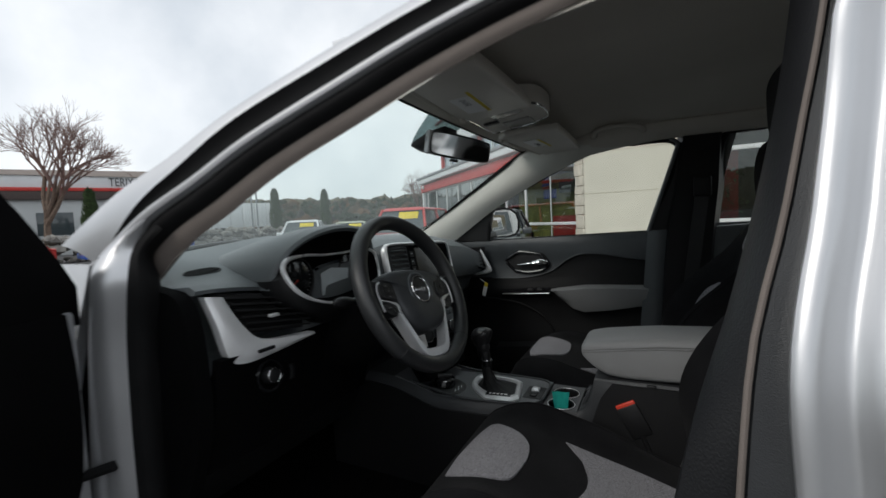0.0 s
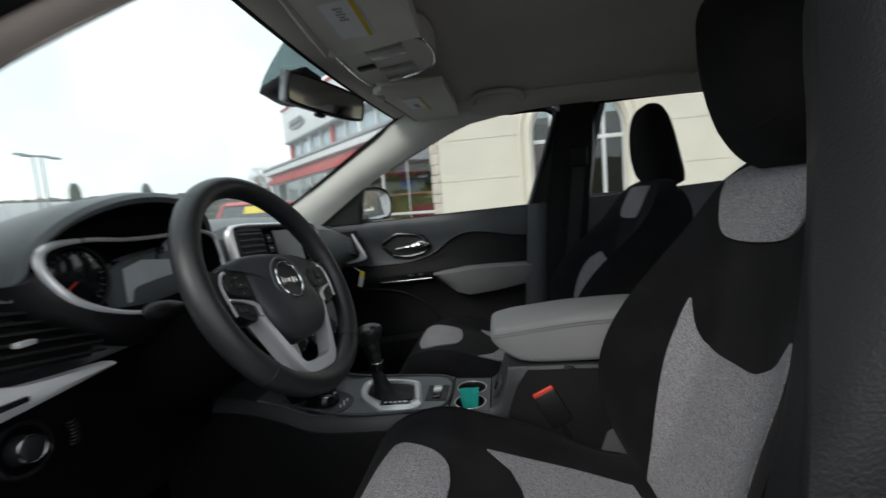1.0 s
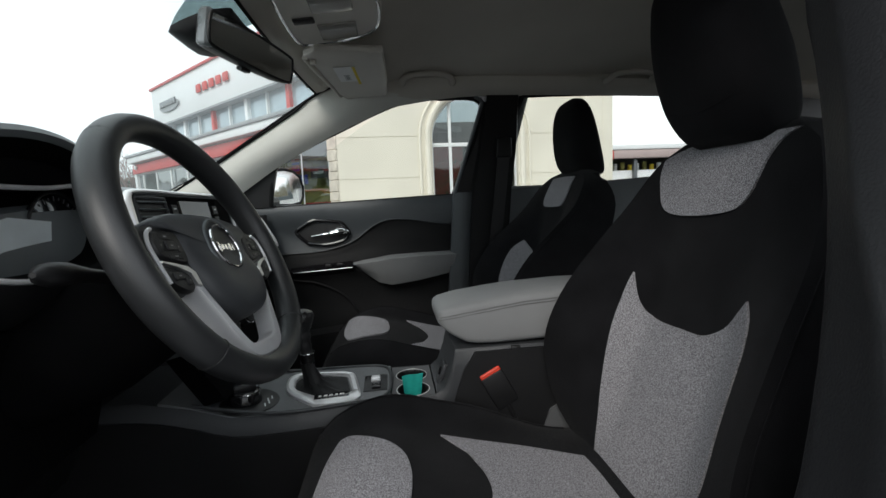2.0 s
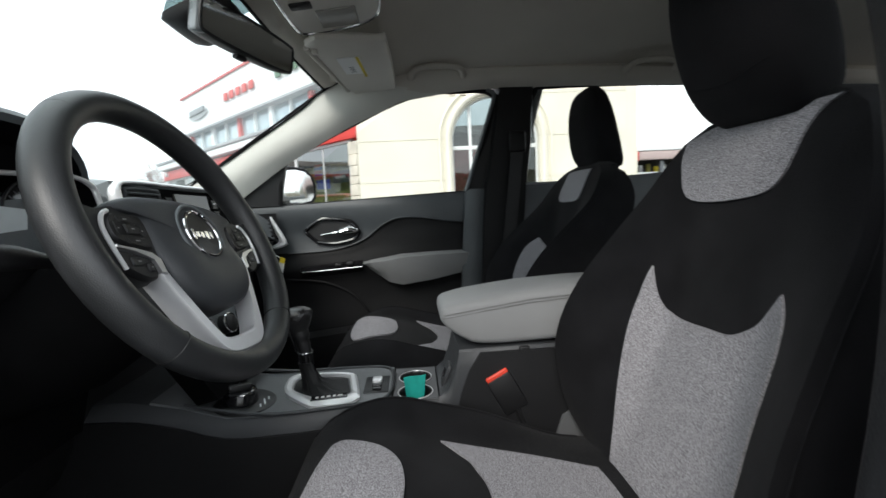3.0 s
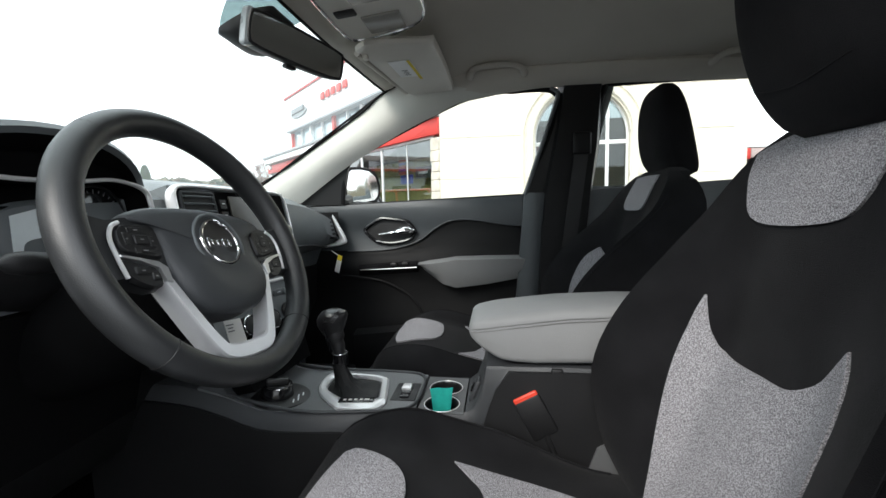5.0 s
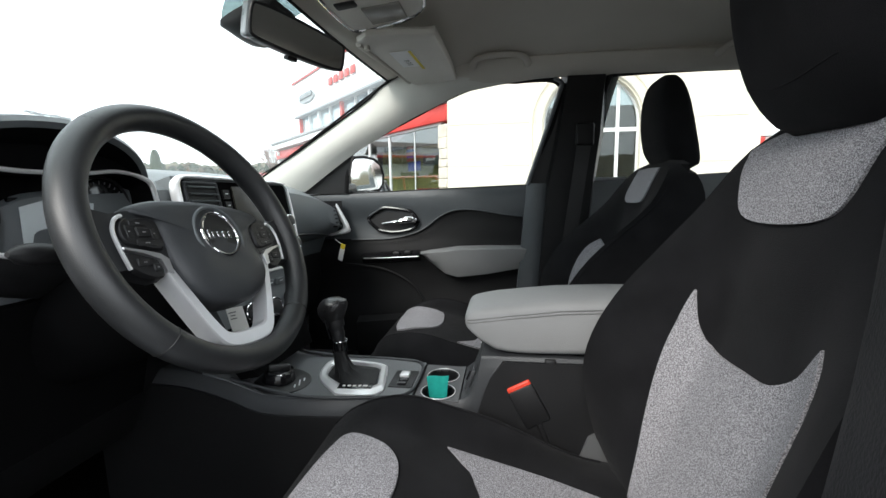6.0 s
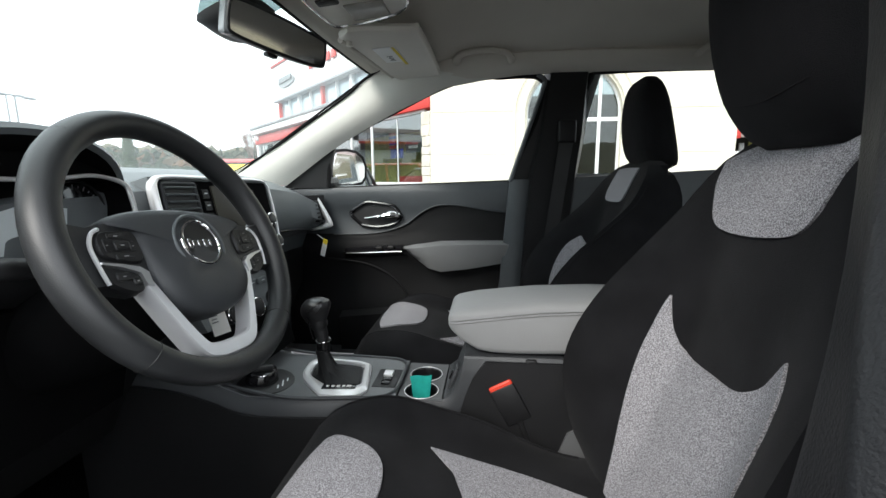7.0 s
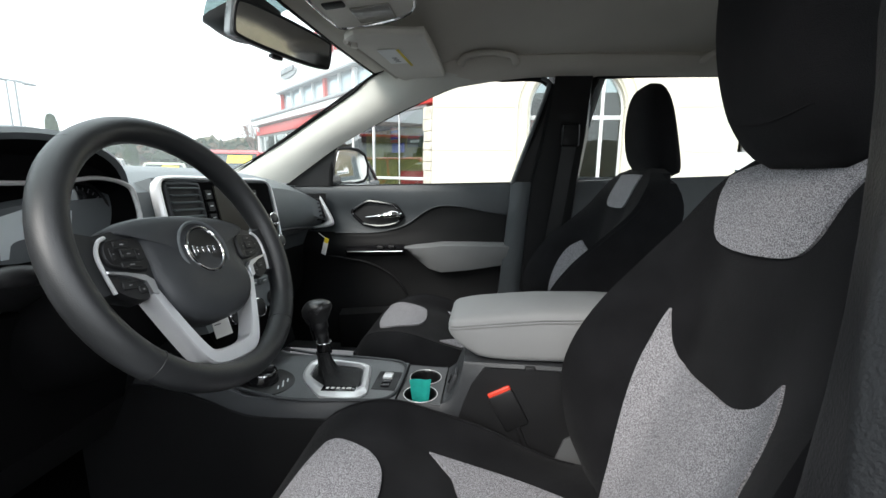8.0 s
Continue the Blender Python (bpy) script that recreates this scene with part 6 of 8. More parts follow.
    for z, k, dx in ((0.693, 0.74, 0), (0.697, 0.72, 0), (0.699, 0.60, -0.002), (0.703, 0.42, -0.012), (0.714, 0.26, -0.022), (0.736, 0.185, -0.029), (0.756, 0.165, -0.034)):
        rings.append([Vector((c.x + dx + (p.x - c.x) * k + 0.004 * math.sin(i * 1.9) * (0.8 - k), c.y + (p.y - c.y) * k, z + 0.003 * math.sin(i * 1.3) * (0.75 - k))) for i, p in enumerate(ring_o)])
    put3("boot", loft(boot, rings), surf("dull_black_boot_leather", (0.0085, 0.0085, 0.009), 0.5, var=0.15, scale=25, fine=500, bump=0.3, spec=0.3), "folded leather boot")
    put3("collar_ring", tube(bmesh.new(), [(-0.487 + 0.0165 * math.cos(t), 0.0165 * math.sin(t), 0.777) for t in [k * math.tau / 20 for k in range(20)]], 0.0015, 6, True), CHROME)
    put3("collar", tube(bmesh.new(), [(-0.486, 0, 0.750), (-0.487, 0, 0.776)], [0.0175, 0.0155], 16), GLOSSY)
    stem = smooth_path([(-0.487, 0, 0.770), (-0.490, 0, 0.79), (-0.494, 0, 0.81), (-0.498, 0, 0.835)], 4)
    bm = bmesh.new()
    tube(bm, stem, [0.0135] * 4 + [0.015] * 4 + [0.019] * 5, 14, up=(0, 1, 0))
    put3("lever", bm, SHIFT_HIDE)
    bm = bmesh.new()
    loft(bm, [[Vector((-0.500 + dx + 0.034 * k * math.cos(t), 0.028 * k * math.sin(t), z)) for t in [j * math.tau / 20 for j in range(20)]] for z, k, dx in ((0.812, 0.50, 0.0), (0.826, 0.72, -0.003), (0.839, 0.92, -0.004), (0.853, 1.0, -0.002), (0.864, 0.96, 0.002), (0.872, 0.80, 0.004), (0.877, 0.45, 0.005))])
    put3("knob", bm, SHIFT_HIDE, "black leather knob")
    put3("knob_trim", tube(bmesh.new(), smooth_path([(-0.512, -0.0245, 0.838), (-0.508, -0.0215, 0.815), (-0.503, -0.0165, 0.785)], 4), 0.0022, 6), GLOSSY)
    # things on the console
    card = thing("teal_card", "folded teal card standing in the cup holder", "card", (-0.27, 0.05, 0.65))
    bm = bmesh.new()
    c_ = lambda off: (lambda u, v: Vector((lerp(lerp(-0.266, -0.274, v), lerp(-0.236, -0.226, v), u), -0.044 + 0.003 * math.sin(u * 6) + off - 0.008 * v, lerp(0.640, 0.722, v) + 0.005 * u * v)))
    sheet(bm, c_(0), 8, 5, c_(-0.0015))
    lift(part("card_sheet", bm, TEAL), card)
    buckle = thing("seat_belt_buckle", "black seat belt buckle with orange-red release button", "seat belt buckle", (-0.07, -0.10, 0.70))
    m = pose(-0.060, -0.088, 0.690, 0, -28, 0)
    bm = bmesh.new()
    rbox(bm, (0.054, 0.024, 0.085), m, 0.006, 2)
    lift(part("buckle_body", bm, HARD), buckle)
    bm = bmesh.new()
    rbox(bm, (0.050, 0.019, 0.018), m @ pose(0, 0, 0.041), 0.004, 3)
    lift(part("release_button", bm, RED_PLASTIC, None, "orange-red button"), buckle)
    lift(part("stalk", tube(bmesh.new(), [m @ Vector((0, 0, -0.04)), (-0.02, -0.09, 0.60), (0.02, -0.09, 0.54)], 0.013, 8, flat=0.6), HARD), buckle)


build_console()


# ---- overhead ----
def build_overhead():
    for s in (1, -1):
        v = thing("sun_visor", "grey-beige sun visor folded against the headliner", "sun visor", (-0.37, s * 0.37, 1.49), "sun visors")
        bm = bmesh.new()
        out = smooth_path([(-0.475, s * 0.165, 0), (-0.30, s * 0.165, 0), (-0.275, s * 0.20, 0), (-0.268, s * 0.52, 0), (-0.285, s * 0.555, 0), (-0.37, s * 0.562, 0), (-0.418, s * 0.545, 0)], 4, True)
        zt = lambda p: 1.484 + 0.11 * (p.x + 0.47) * 0.4 - 0.05 * (abs(p.y) - 0.165) * 0.6
        cx, cy = -0.37, s * 0.36
        loft(bm, [[(cx + (p.x - cx) * k, cy + (p.y - cy) * k, zt(p) + dz) for p in out] for k, dz in ((0.97, 0.020), (1.0, 0.012), (0.995, 0.002), (0.96, -0.003))])
        lift(part("visor_board", bm, OVERHEAD), v)
        bm = bmesh.new()
        m = pose(-0.378, s * 0.335, 1.4795, 180, -2.5, s * -3)
        rbox(bm, (0.060, 0.19, 0.0015), m, 0)
        lift(part("warning_label", bm, surf("bright_label_paper", (0.93, 0.93, 0.92), 0.6, var=0.03, bump=0.0), None, "pale warning label"), v)
        bm = bmesh.new()
        rbox(bm, (0.008, 0.188, 0.0015), m @ Matrix.Translation((0.0235, 0, 0.0008)), 0)
        lift(part("label_band", bm, YELLOW), v)
        bm = bmesh.new()
        for k in range(5):
            rbox(bm, (0.016 - 0.006 * (k % 2), 0.0022, 0.001), m @ Matrix.Translation((-0.004, -0.020 + 0.010 * k, 0.001)), 0)
        lift(part("label_print", bm, INK), v)
        bm = bmesh.new()
        tube(bm, [(-0.472, s * 0.17, 1.482), (-0.425, s * 0.54, 1.478)], 0.008, 8)
        lift(part("hinge_rod", bm, HEADLINER), v)
        lift(part("clip", disc(bmesh.new(), pose(-0.455, s * 0.185, 1.470), 0.008, 0.012, 14, 0.003), OVERHEAD), v)
    o = thing("overhead_console", "grey overhead console with reading lamps in a chrome frame", "overhead console", (-0.38, 0, 1.53))
    put = lambda name, bm, mat, label="": lift(part(name, bm, mat, None, label), o)
    z = lambda x: 1.503 + 0.10 * (x + 0.47)
    out = smooth_path([(-0.478, -0.10, 0), (-0.478, 0.10, 0), (-0.455, 0.145, 0), (-0.36, 0.135, 0), (-0.30, 0.10, 0), (-0.282, 0.04, 0), (-0.282, -0.04, 0), (-0.30, -0.10, 0), (-0.36, -0.135, 0), (-0.455, -0.145, 0)], 4, True)
    bm = bmesh.new()
    loft(bm, [[(-0.38 + (p.x + 0.38) * k, p.y * k, z(p.x) + dz) for p in out] for k, dz in ((1.06, 0.045), (1.06, 0.010), (1.0, 0.0), (0.93, -0.002))])
    put("console_body", bm, OVERHEAD)
    put("chrome_frame", tube(bmesh.new(), [(p.x, p.y, z(p.x) - 0.001) for p in out], 0.004, 8, True), CHROME, "thin chrome frame")
    for s in (-1, 1):
        bm = bmesh.new()
        rbox(bm, (0.085, 0.085, 0.006), pose(-0.375, s * 0.072, z(-0.375) - 0.003, 0, -6, 0), 0.012, 3)
        put("lamp_lens", bm, surf("smoked_lens", (0.36, 0.345, 0.315), 0.12, var=0.05, bump=0.02) if s < 0 else bpy.data.materials["smoked_lens"])
    bm = bmesh.new()
    rbox(bm, (0.045, 0.026, 0.008), pose(-0.44, 0, z(-0.45) - 0.003, 0, -6, 0), 0.004)
    put("microphone", bm, HARD)
    # mirror
    mir = thing("rear_view_mirror", "black framed interior rear-view mirror", "rear-view mirror", (-0.56, 0.02, 1.42))
    M = Matrix.Translation((-0.553, 0.0176, 1.446)) @ Matrix.Rotation(radians(-24.5), 4, "Z") @ Matrix.Rotation(radians(8.5), 4, "Y") @ Matrix.Rotation(radians(-4.5), 4, "X")
    put = lambda name, bm, mat, label="": (bm.transform(M), lift(part(name, bm, mat, None, label), mir))[1]
    out = smooth_path([(0, -0.127, -0.022), (0, -0.127, 0.020), (0, -0.112, 0.033), (0, -0.04, 0.036), (0, 0.06, 0.034), (0, 0.114, 0.030), (0, 0.125, 0.022), (0, 0.126, -0.020), (0, 0.114, -0.031), (0, 0.06, -0.036), (0, -0.04, -0.037), (0, -0.112, -0.034)], 4, True)
    bm = bmesh.new()
    loft(bm, [[Vector((x, p.y * k, p.z * k)) for p in out] for x, k in ((-0.062, 0.35), (-0.052, 0.62), (-0.038, 0.84), (-0.024, 0.955), (-0.010, 1.0), (0.004, 0.995), (0.008, 0.965))])
    put("housing", bm, HARD)
    bm = bmesh.new()
    loft(bm, [[Vector((x, p.y * k, p.z * k * 0.985)) for p in out] for x, k in ((0.006, 0.95), (0.0088, 0.94))])
    bm.transform(M)
    lift(part("mirror_glass", bm, MIRROR, None, "", 12), mir)
    bm = bmesh.new()
    tube(bm, [Vector((0.0075, p.y * 0.962, p.z * 0.945)) for p in out], 0.0036, 8, True, up=(1, 0, 0))
    put("glass_rim", bm, HARD, "black rim round the glass")
    bm = bmesh.new()
    loft(bm, [[Vector((x, -0.127 + (p.y + 0.127) * 0.10 - d, p.z * k)) for p in out] for x, k, d in ((-0.022, 0.90, -0.004), (-0.010, 0.96, 0.0025), (0.004, 0.96, 0.002), (0.0085, 0.90, -0.004))])
    # grey colour stands in for the sky reflected on the rounded end
    put("end_cap", bm, surf("bezel_with_sky_sheen", (0.20, 0.215, 0.225), 0.28, var=0.05, bump=0.0), "rounded end of the mirror, sky sheen in its colour")
    bm = bmesh.new()
    rbox(bm, (0.016, 0.026, 0.008), Matrix.Translation((-0.012, -0.010, -0.042)), 0.002)
    put("tab", bm, HARD)
    lift(part("stem", tube(bmesh.new(), smooth_path([(-0.575, 0.018, 1.452), (-0.605, 0.005, 1.462), (-0.635, -0.005, 1.470)], 4), 0.017, 10), HARD), mir)
    bm = bmesh.new()
    loft(bm, [[Vector((x + 0.35 * d * math.sin(a), -0.014 + w * math.cos(a), zz - d * math.sin(a) ** 0.7)) for a in [math.pi * k / 14 for k in range(15)]] for x, zz, w, d in ((-0.684, 1.4555, 0.050, 0.003), (-0.672, 1.4605, 0.066, 0.022), (-0.652, 1.4685, 0.070, 0.036), (-0.622, 1.4800, 0.072, 0.040), (-0.592, 1.4915, 0.066, 0.034), (-0.572, 1.4995, 0.052, 0.018), (-0.566, 1.5020, 0.045, 0.004))])
    lift(part("sensor_cover", bm, HARD), mir)
    # grab handles
    for x, y in ((-0.128, 0.578), (0.62, 0.572), (0.62, -0.572)):
        g = thing("grab_handle", "grey-beige grab handle on the roof rail", "grab handle", (x, y, 1.52), "grab handles")
        s = math.copysign(1, y)
        bm = bmesh.new()
        tube(bm, smooth_path([(-0.088, 0.014 * s, 0.0), (-0.086, -0.022 * s, 0.006), (-0.066, -0.048 * s, 0.017), (0.0, -0.058 * s, 0.022), (0.066, -0.048 * s, 0.017), (0.086, -0.022 * s, 0.006), (0.088, 0.014 * s, 0.0)], 4), [0.014] * 5 + [0.0115] * 15 + [0.014] * 5, 10, flat=0.8)
        part("grip", bm, HEADLINER, g)
        for e in (-0.088, 0.088):
            bm = bmesh.new()
            rbox(bm, (0.035, 0.022, 0.03), Matrix.Translation((e, 0.012 * s, 0.004)), 0.008, 3)
            part("mount", bm, HEADLINER, g)


build_overhead()


# ---- belts and small things ----
def build_belts():
    for s in (1, -1):
        b = thing("seat_belt", "dark seat belt hanging on the centre pillar", "seat belt", (0.12, s * 0.64, 1.3), "seat belts")
        top, bot = Vector((0.155 if s > 0 else 0.21, s * 0.622, 1.285 if s > 0 else 1.335)), Vector((0.075 if s > 0 else 0.14, s * 0.66, 0.62))
        bm = bmesh.new()
        f = lambda off: (lambda u, v: lerp(top, bot, v) + Vector((lerp(-0.023, 0.023, u), -s * (0.012 * math.sin(v * math.pi) + off), 0)))
        sheet(bm, f(0.004), 2, 12, f(0.002))
        lift(part("webbing", bm, WEBBING), b)
        bm = bmesh.new()
        rbox(bm, (0.06, 0.02, 0.075), Matrix.Translation(top + Vector((0, 0, 0.015))), 0.008, 3)
        lift(part("guide", bm, PILLAR), b)
        bm = bmesh.new()
        rbox(bm, (0.045, 0.012, 0.06), Matrix.Translation(lerp(top, bot, 0.72) + Vector((0, -s * 0.014, 0))), 0.004)
        lift(part("tongue", bm, HARD), b)
    tag = thing("hang_tag", "small white and yellow tag hanging below the dash", "tag", (-0.70, 0.578, 0.91))
    bm = bmesh.new()
    m = pose(-0.705, 0.578, 0.893, 0, 18, -20)
    rbox(bm, (0.020, 0.002, 0.050), m, 0)
    lift(part("tag_card", bm, PAPER), tag)
    bm = bmesh.new()
    rbox(bm, (0.018, 0.003, 0.018), m @ Matrix.Translation((0, 0, 0.030)), 0)
    lift(part("tag_top", bm, YELLOW), tag)
    lift(part("string", tube(bmesh.new(), [m @ Vector((0, 0, 0.035)), (-0.735, 0.60, 0.945)], 0.0012, 5), PAPER), tag)
    slip = thing("paper_slip", "white printed paper slip hanging behind the steering wheel", "paper slip", (-0.60, -0.19, 0.89))
    m = Matrix.Translation((-0.612, -0.186, 0.880)) @ Matrix.Rotation(radians(-8), 4, "X") @ Matrix.Rotation(radians(-20), 4, "Y")
    bm = bmesh.new()
    rbox(bm, (0.001, 0.050, 0.046), m, 0)
    lift(part("paper", bm, PAPER), slip)
    bm = bmesh.new()
    for k, w in enumerate((0.022, 0.014, 0.018)):
        rbox(bm, (0.0006, w, 0.002), m @ Matrix.Translation((0.001, -0.012, 0.014 - 0.006 * k)), 0)
    lift(part("print", bm, INK), slip)
    lift(part("tape", tube(bmesh.new(), [m @ Vector((0, 0, 0.026)), (-0.63, -0.19, 0.94)], 0.002, 5), HARD), slip)


build_belts()


# ---- outside ----
STUCCO = surf("cream_stucco", (0.72, 0.68, 0.58), 0.9, var=0.05, scale=1.2, fine=60, bump=0.25, spec=0.2, depth=0.006)
MOULD = surf("cream_moulding", (0.76, 0.72, 0.62), 0.85, var=0.05, scale=2, fine=60, bump=0.15, spec=0.2)
STONE = surf("tan_ledge_stone", (0.60, 0.55, 0.47), 0.9, var=0.18, scale=5, fine=40, bump=0.6, depth=0.01)
RED = surf("red_fascia_panel", (0.55, 0.045, 0.035), 0.5, var=0.08, scale=1.5, bump=0.05)
WHITE_METAL = surf("white_metal_panel", (0.78, 0.79, 0.80), 0.45, var=0.04, scale=0.8, bump=0.03)
GREY_METAL = surf("grey_metal", (0.30, 0.31, 0.32), 0.5, 0.3, var=0.1, scale=3, bump=0.05)
FRAME = surf("white_window_frame", (0.72, 0.73, 0.73), 0.4, var=0.04, bump=0.02)
SHOP_GLASS = pane_glass("shop_glass", (0.72, 0.78, 0.78), 1.0, 0.17)
ARCH_GLASS = pane_glass("dark_arch_glass", (0.5, 0.55, 0.55), 1.0, 0.08)
# Dimness of the rooms and canopy is put into these walls' colour.
DIM = surf("wall_dimmed_in_colour", (0.10, 0.095, 0.08), 0.8, var=0.4, scale=1.5, bump=0.05)
OLIVE = surf("olive_display_panel", (0.30, 0.28, 0.08), 0.7, var=0.3, scale=2, bump=0.05)
ASPHALT = surf("worn_asphalt", (0.062, 0.062, 0.063), 0.85, var=0.25, scale=0.6, fine=90, bump=0.5, depth=0.004)
CONCRETE = surf("concrete_walk", (0.36, 0.35, 0.33), 0.85, var=0.12, scale=1, fine=60, bump=0.3)
ROCK = surf("grey_boulder", (0.22, 0.21, 0.19), 0.9, var=0.4, scale=3, fine=20, bump=0.8, depth=0.02)
BARK = surf("brown_bark", (0.14, 0.10, 0.075), 0.9, var=0.3, scale=8, fine=60, bump=0.5)
TWIG = surf("reddish_twig_bark", (0.20, 0.125, 0.105), 0.9, var=0.15, scale=3)
CYPRESS = surf("dark_green_foliage", (0.045, 0.075, 0.025), 0.9, var=0.45, scale=6, fine=30, bump=0.5)
WOODS = surf("far_autumn_woods", (0.060, 0.072, 0.050), 1.0, var=0.5, scale=0.16, fine=0.55, bump=0.0, speck=(0.105, 0.085, 0.055), warm=(0.085, 0.080, 0.045))
CAR_RED = surf("red_car_paint", (0.55, 0.03, 0.025), 0.3, var=0.05, bump=0.0, coat=0.7)
CAR_WHITE = surf("white_car_paint", (0.75, 0.76, 0.77), 0.3, var=0.04, bump=0.0, coat=0.6)
CAR_CREAM = surf("pale_olive_car_paint", (0.45, 0.47, 0.36), 0.3, var=0.04, bump=0.0, coat=0.6)
CAR_DARK = surf("dark_grey_car_paint", (0.06, 0.065, 0.07), 0.3, var=0.05, bump=0.0, coat=0.7)
CAR_GLASS = surf("tinted_car_glass", (0.05, 0.065, 0.07), 0.08, var=0.1, bump=0.0, spec=0.7)
TYRE = surf("black_tyre", (0.02, 0.02, 0.02), 0.8, var=0.2, bump=0.2)
LAMP = surf("clear_lamp", (0.6, 0.6, 0.58), 0.15, 0.3, var=0.05, bump=0.0)
BLUE = surf("blue_sign_board", (0.03, 0.06, 0.45), 0.5, var=0.1, bump=0.0)
LEAF = surf("green_pot_leaves", (0.06, 0.12, 0.03), 0.8, var=0.4, scale=12, bump=0.2)


def block(name, parent, material, x0, x1, y0, y1, z0, z1, m=None, r=0.0, label=""):
    bm = at_box(bmesh.new(), x0, x1, y0, y1, z0, z1, r)
    if m is not None:
        bm.transform(m)
    return part(name, bm, material, parent, label)


def build_ground():
    g = bmesh.new()
    sheet(g, lambda u, v: Vector((lerp(-900, 900, u), lerp(-900, 900, v), 0.0)), 12, 12, lambda u, v: Vector((lerp(-900, 900, u), lerp(-900, 900, v), -0.3)))
    tagged(part("ground", g, ASPHALT), "worn grey asphalt car park", "ground", kind="structure")
    walk_ = bmesh.new()
    at_box(walk_, -3.5, 9.0, 7.2, 9.0, 0.0, 0.15, 0.02)
    tagged(part("pavement", walk_, CONCRETE), "raised concrete walk along the showroom", "pavement", kind="structure")


WALL_Y = 9.0


def build_showroom():
    hall = thing("showroom_tower", "cream stucco showroom front with arched windows", "building", (1.7, WALL_Y, 0), kind="structure")
    put = lambda name, bm, mat, label="": lift(part(name, bm, mat, None, label), hall)
    # wall with an arched opening, in courses between reveal joints
    x0, x1, a0, a1, spring = -1.42, 4.82, 0.72, 2.74, 2.55
    ac, ar = (a0 + a1) / 2, (a1 - a0) / 2
    joints = [0.0, 0.74, 1.675, 2.60, 3.55, 4.5, 5.6]
    for lo, hi in zip(joints, joints[1:]):
        zl, zh = lo + 0.008, hi - 0.008
        for side in (0, 1):
            bm = bmesh.new()
            n = 12
            left = [(x0 if side == 0 else x1, lerp(zl, zh, k / n)) for k in range(n + 1)]
            def inner(z):
                if z <= spring:
                    return a0 if side == 0 else a1
                if z < spring + ar:
                    d = math.sqrt(max(0, ar * ar - (z - spring) ** 2))
                    return ac - d if side == 0 else ac + d
                return ac
            sheet(bm, lambda u, v: Vector((lerp(left[0][0], inner(lerp(zl, zh, v)), u), WALL_Y, lerp(zl, zh, v))), 3, n, lambda u, v: Vector((lerp(left[0][0], inner(lerp(zl, zh, v)), u), WALL_Y + 0.35, lerp(zl, zh, v))))
            put("wall_panel", bm, STUCCO)
    bm = bmesh.new()
    sheet(bm, lambda u, v: Vector((lerp(x0, x1, u), WALL_Y + 0.02, lerp(3.57, 5.6, v))), 2, 2, lambda u, v: Vector((lerp(x0, x1, u), WALL_Y + 0.3, lerp(3.57, 5.6, v))))
    put("wall_core", bm, MOULD)
    for xx0, xx1 in ((x0, a0 - 0.02), (a1 + 0.02, x1)):
        put("wall_core", at_box(bmesh.new(), xx0, xx1, WALL_Y + 0.015, WALL_Y + 0.3, 0, 3.57, 0), MOULD)
    for off, w in ((0.10, 0.07), (0.28, 0.03)):
        path = [(a0 - off, WALL_Y - 0.02, 0.16)] + [(ac - (ar + off) * math.cos(t), WALL_Y - 0.02, spring + (ar + off) * math.sin(t)) for t in [math.pi * k / 24 for k in range(25)]] + [(a1 + off, WALL_Y - 0.02, 0.16)]
        put("arch_moulding", tube(bmesh.new(), path, w, 8, up=(0, 1, 0)), MOULD)
    put("return_wall", at_box(bmesh.new(), x1 - 0.02, x1 + 0.28, WALL_Y + 0.02, WALL_Y + 8, 0, 5.6, 0.01), STUCCO)
    put("parapet", at_box(bmesh.new(), x0 - 0.1, x1 + 0.35, WALL_Y - 0.12, WALL_Y + 0.5, 5.6, 5.85, 0.03), MOULD)
    # arched window
    win = thing("arched_window", "white framed arched shop window with dark glass", "window", (ac, WALL_Y + 0.25, 0))
    put = lambda name, bm, mat, label="": lift(part(name, bm, mat, None, label), win)
    yb = WALL_Y + 0.22
    bm = bmesh.new()
    pts = [(a0 + 0.0, 0.16), (a0, spring)] + [(ac - ar * math.cos(t), spring + ar * math.sin(t)) for t in [math.pi * k / 20 for k in range(1, 20)]] + [(a1, spring), (a1, 0.16)]
    loft(bm, [[(x, yb + d, z) for x, z in pts] for d in (0.0, 0.012)])
    put("pane", bm, ARCH_GLASS).visible_shadow = False
    put("frame", tube(bmesh.new(), [(x, yb - 0.02, z) for x, z in pts], 0.04, 6, up=(0, 1, 0)), FRAME)
    for x in (a0 + 0.44, a1 - 0.44):
        put("mullion", at_box(bmesh.new(), x - 0.035, x + 0.035, yb - 0.05, yb + 0.0, 0.16, 3.4, 0.006), FRAME)
    for z in (2.41, 0.95):
        put("transom", at_box(bmesh.new(), a0, a1, yb - 0.045, yb + 0.0, z - 0.045, z + 0.045, 0.006), FRAME)
    # angled showroom wing
    # local x runs along the glass front, away from the tower; local y points indoors
    W = Matrix(((-0.7071, 0.7071, 0, -1.42), (0.7071, 0.7071, 0, WALL_Y), (0, 0, 1, 0), (0, 0, 0, 1)))
    wing = thing("showroom_wing", "angled glass showroom with red fascia and white upper storey", "building", (-6, 13.5, 0), kind="structure")
    def wput(name, bm, mat, label=""):
        bm.transform(W)
        return lift(part(name, bm, mat, None, label), wing)
    box_ = lambda name, mat, x0, x1, y0, y1, z0, z1, r=0.0, label="": wput(name, at_box(bmesh.new(), x0, x1, y0, y1, z0, z1, r), mat, label)
    rng = random.Random(3)
    z = 0.0
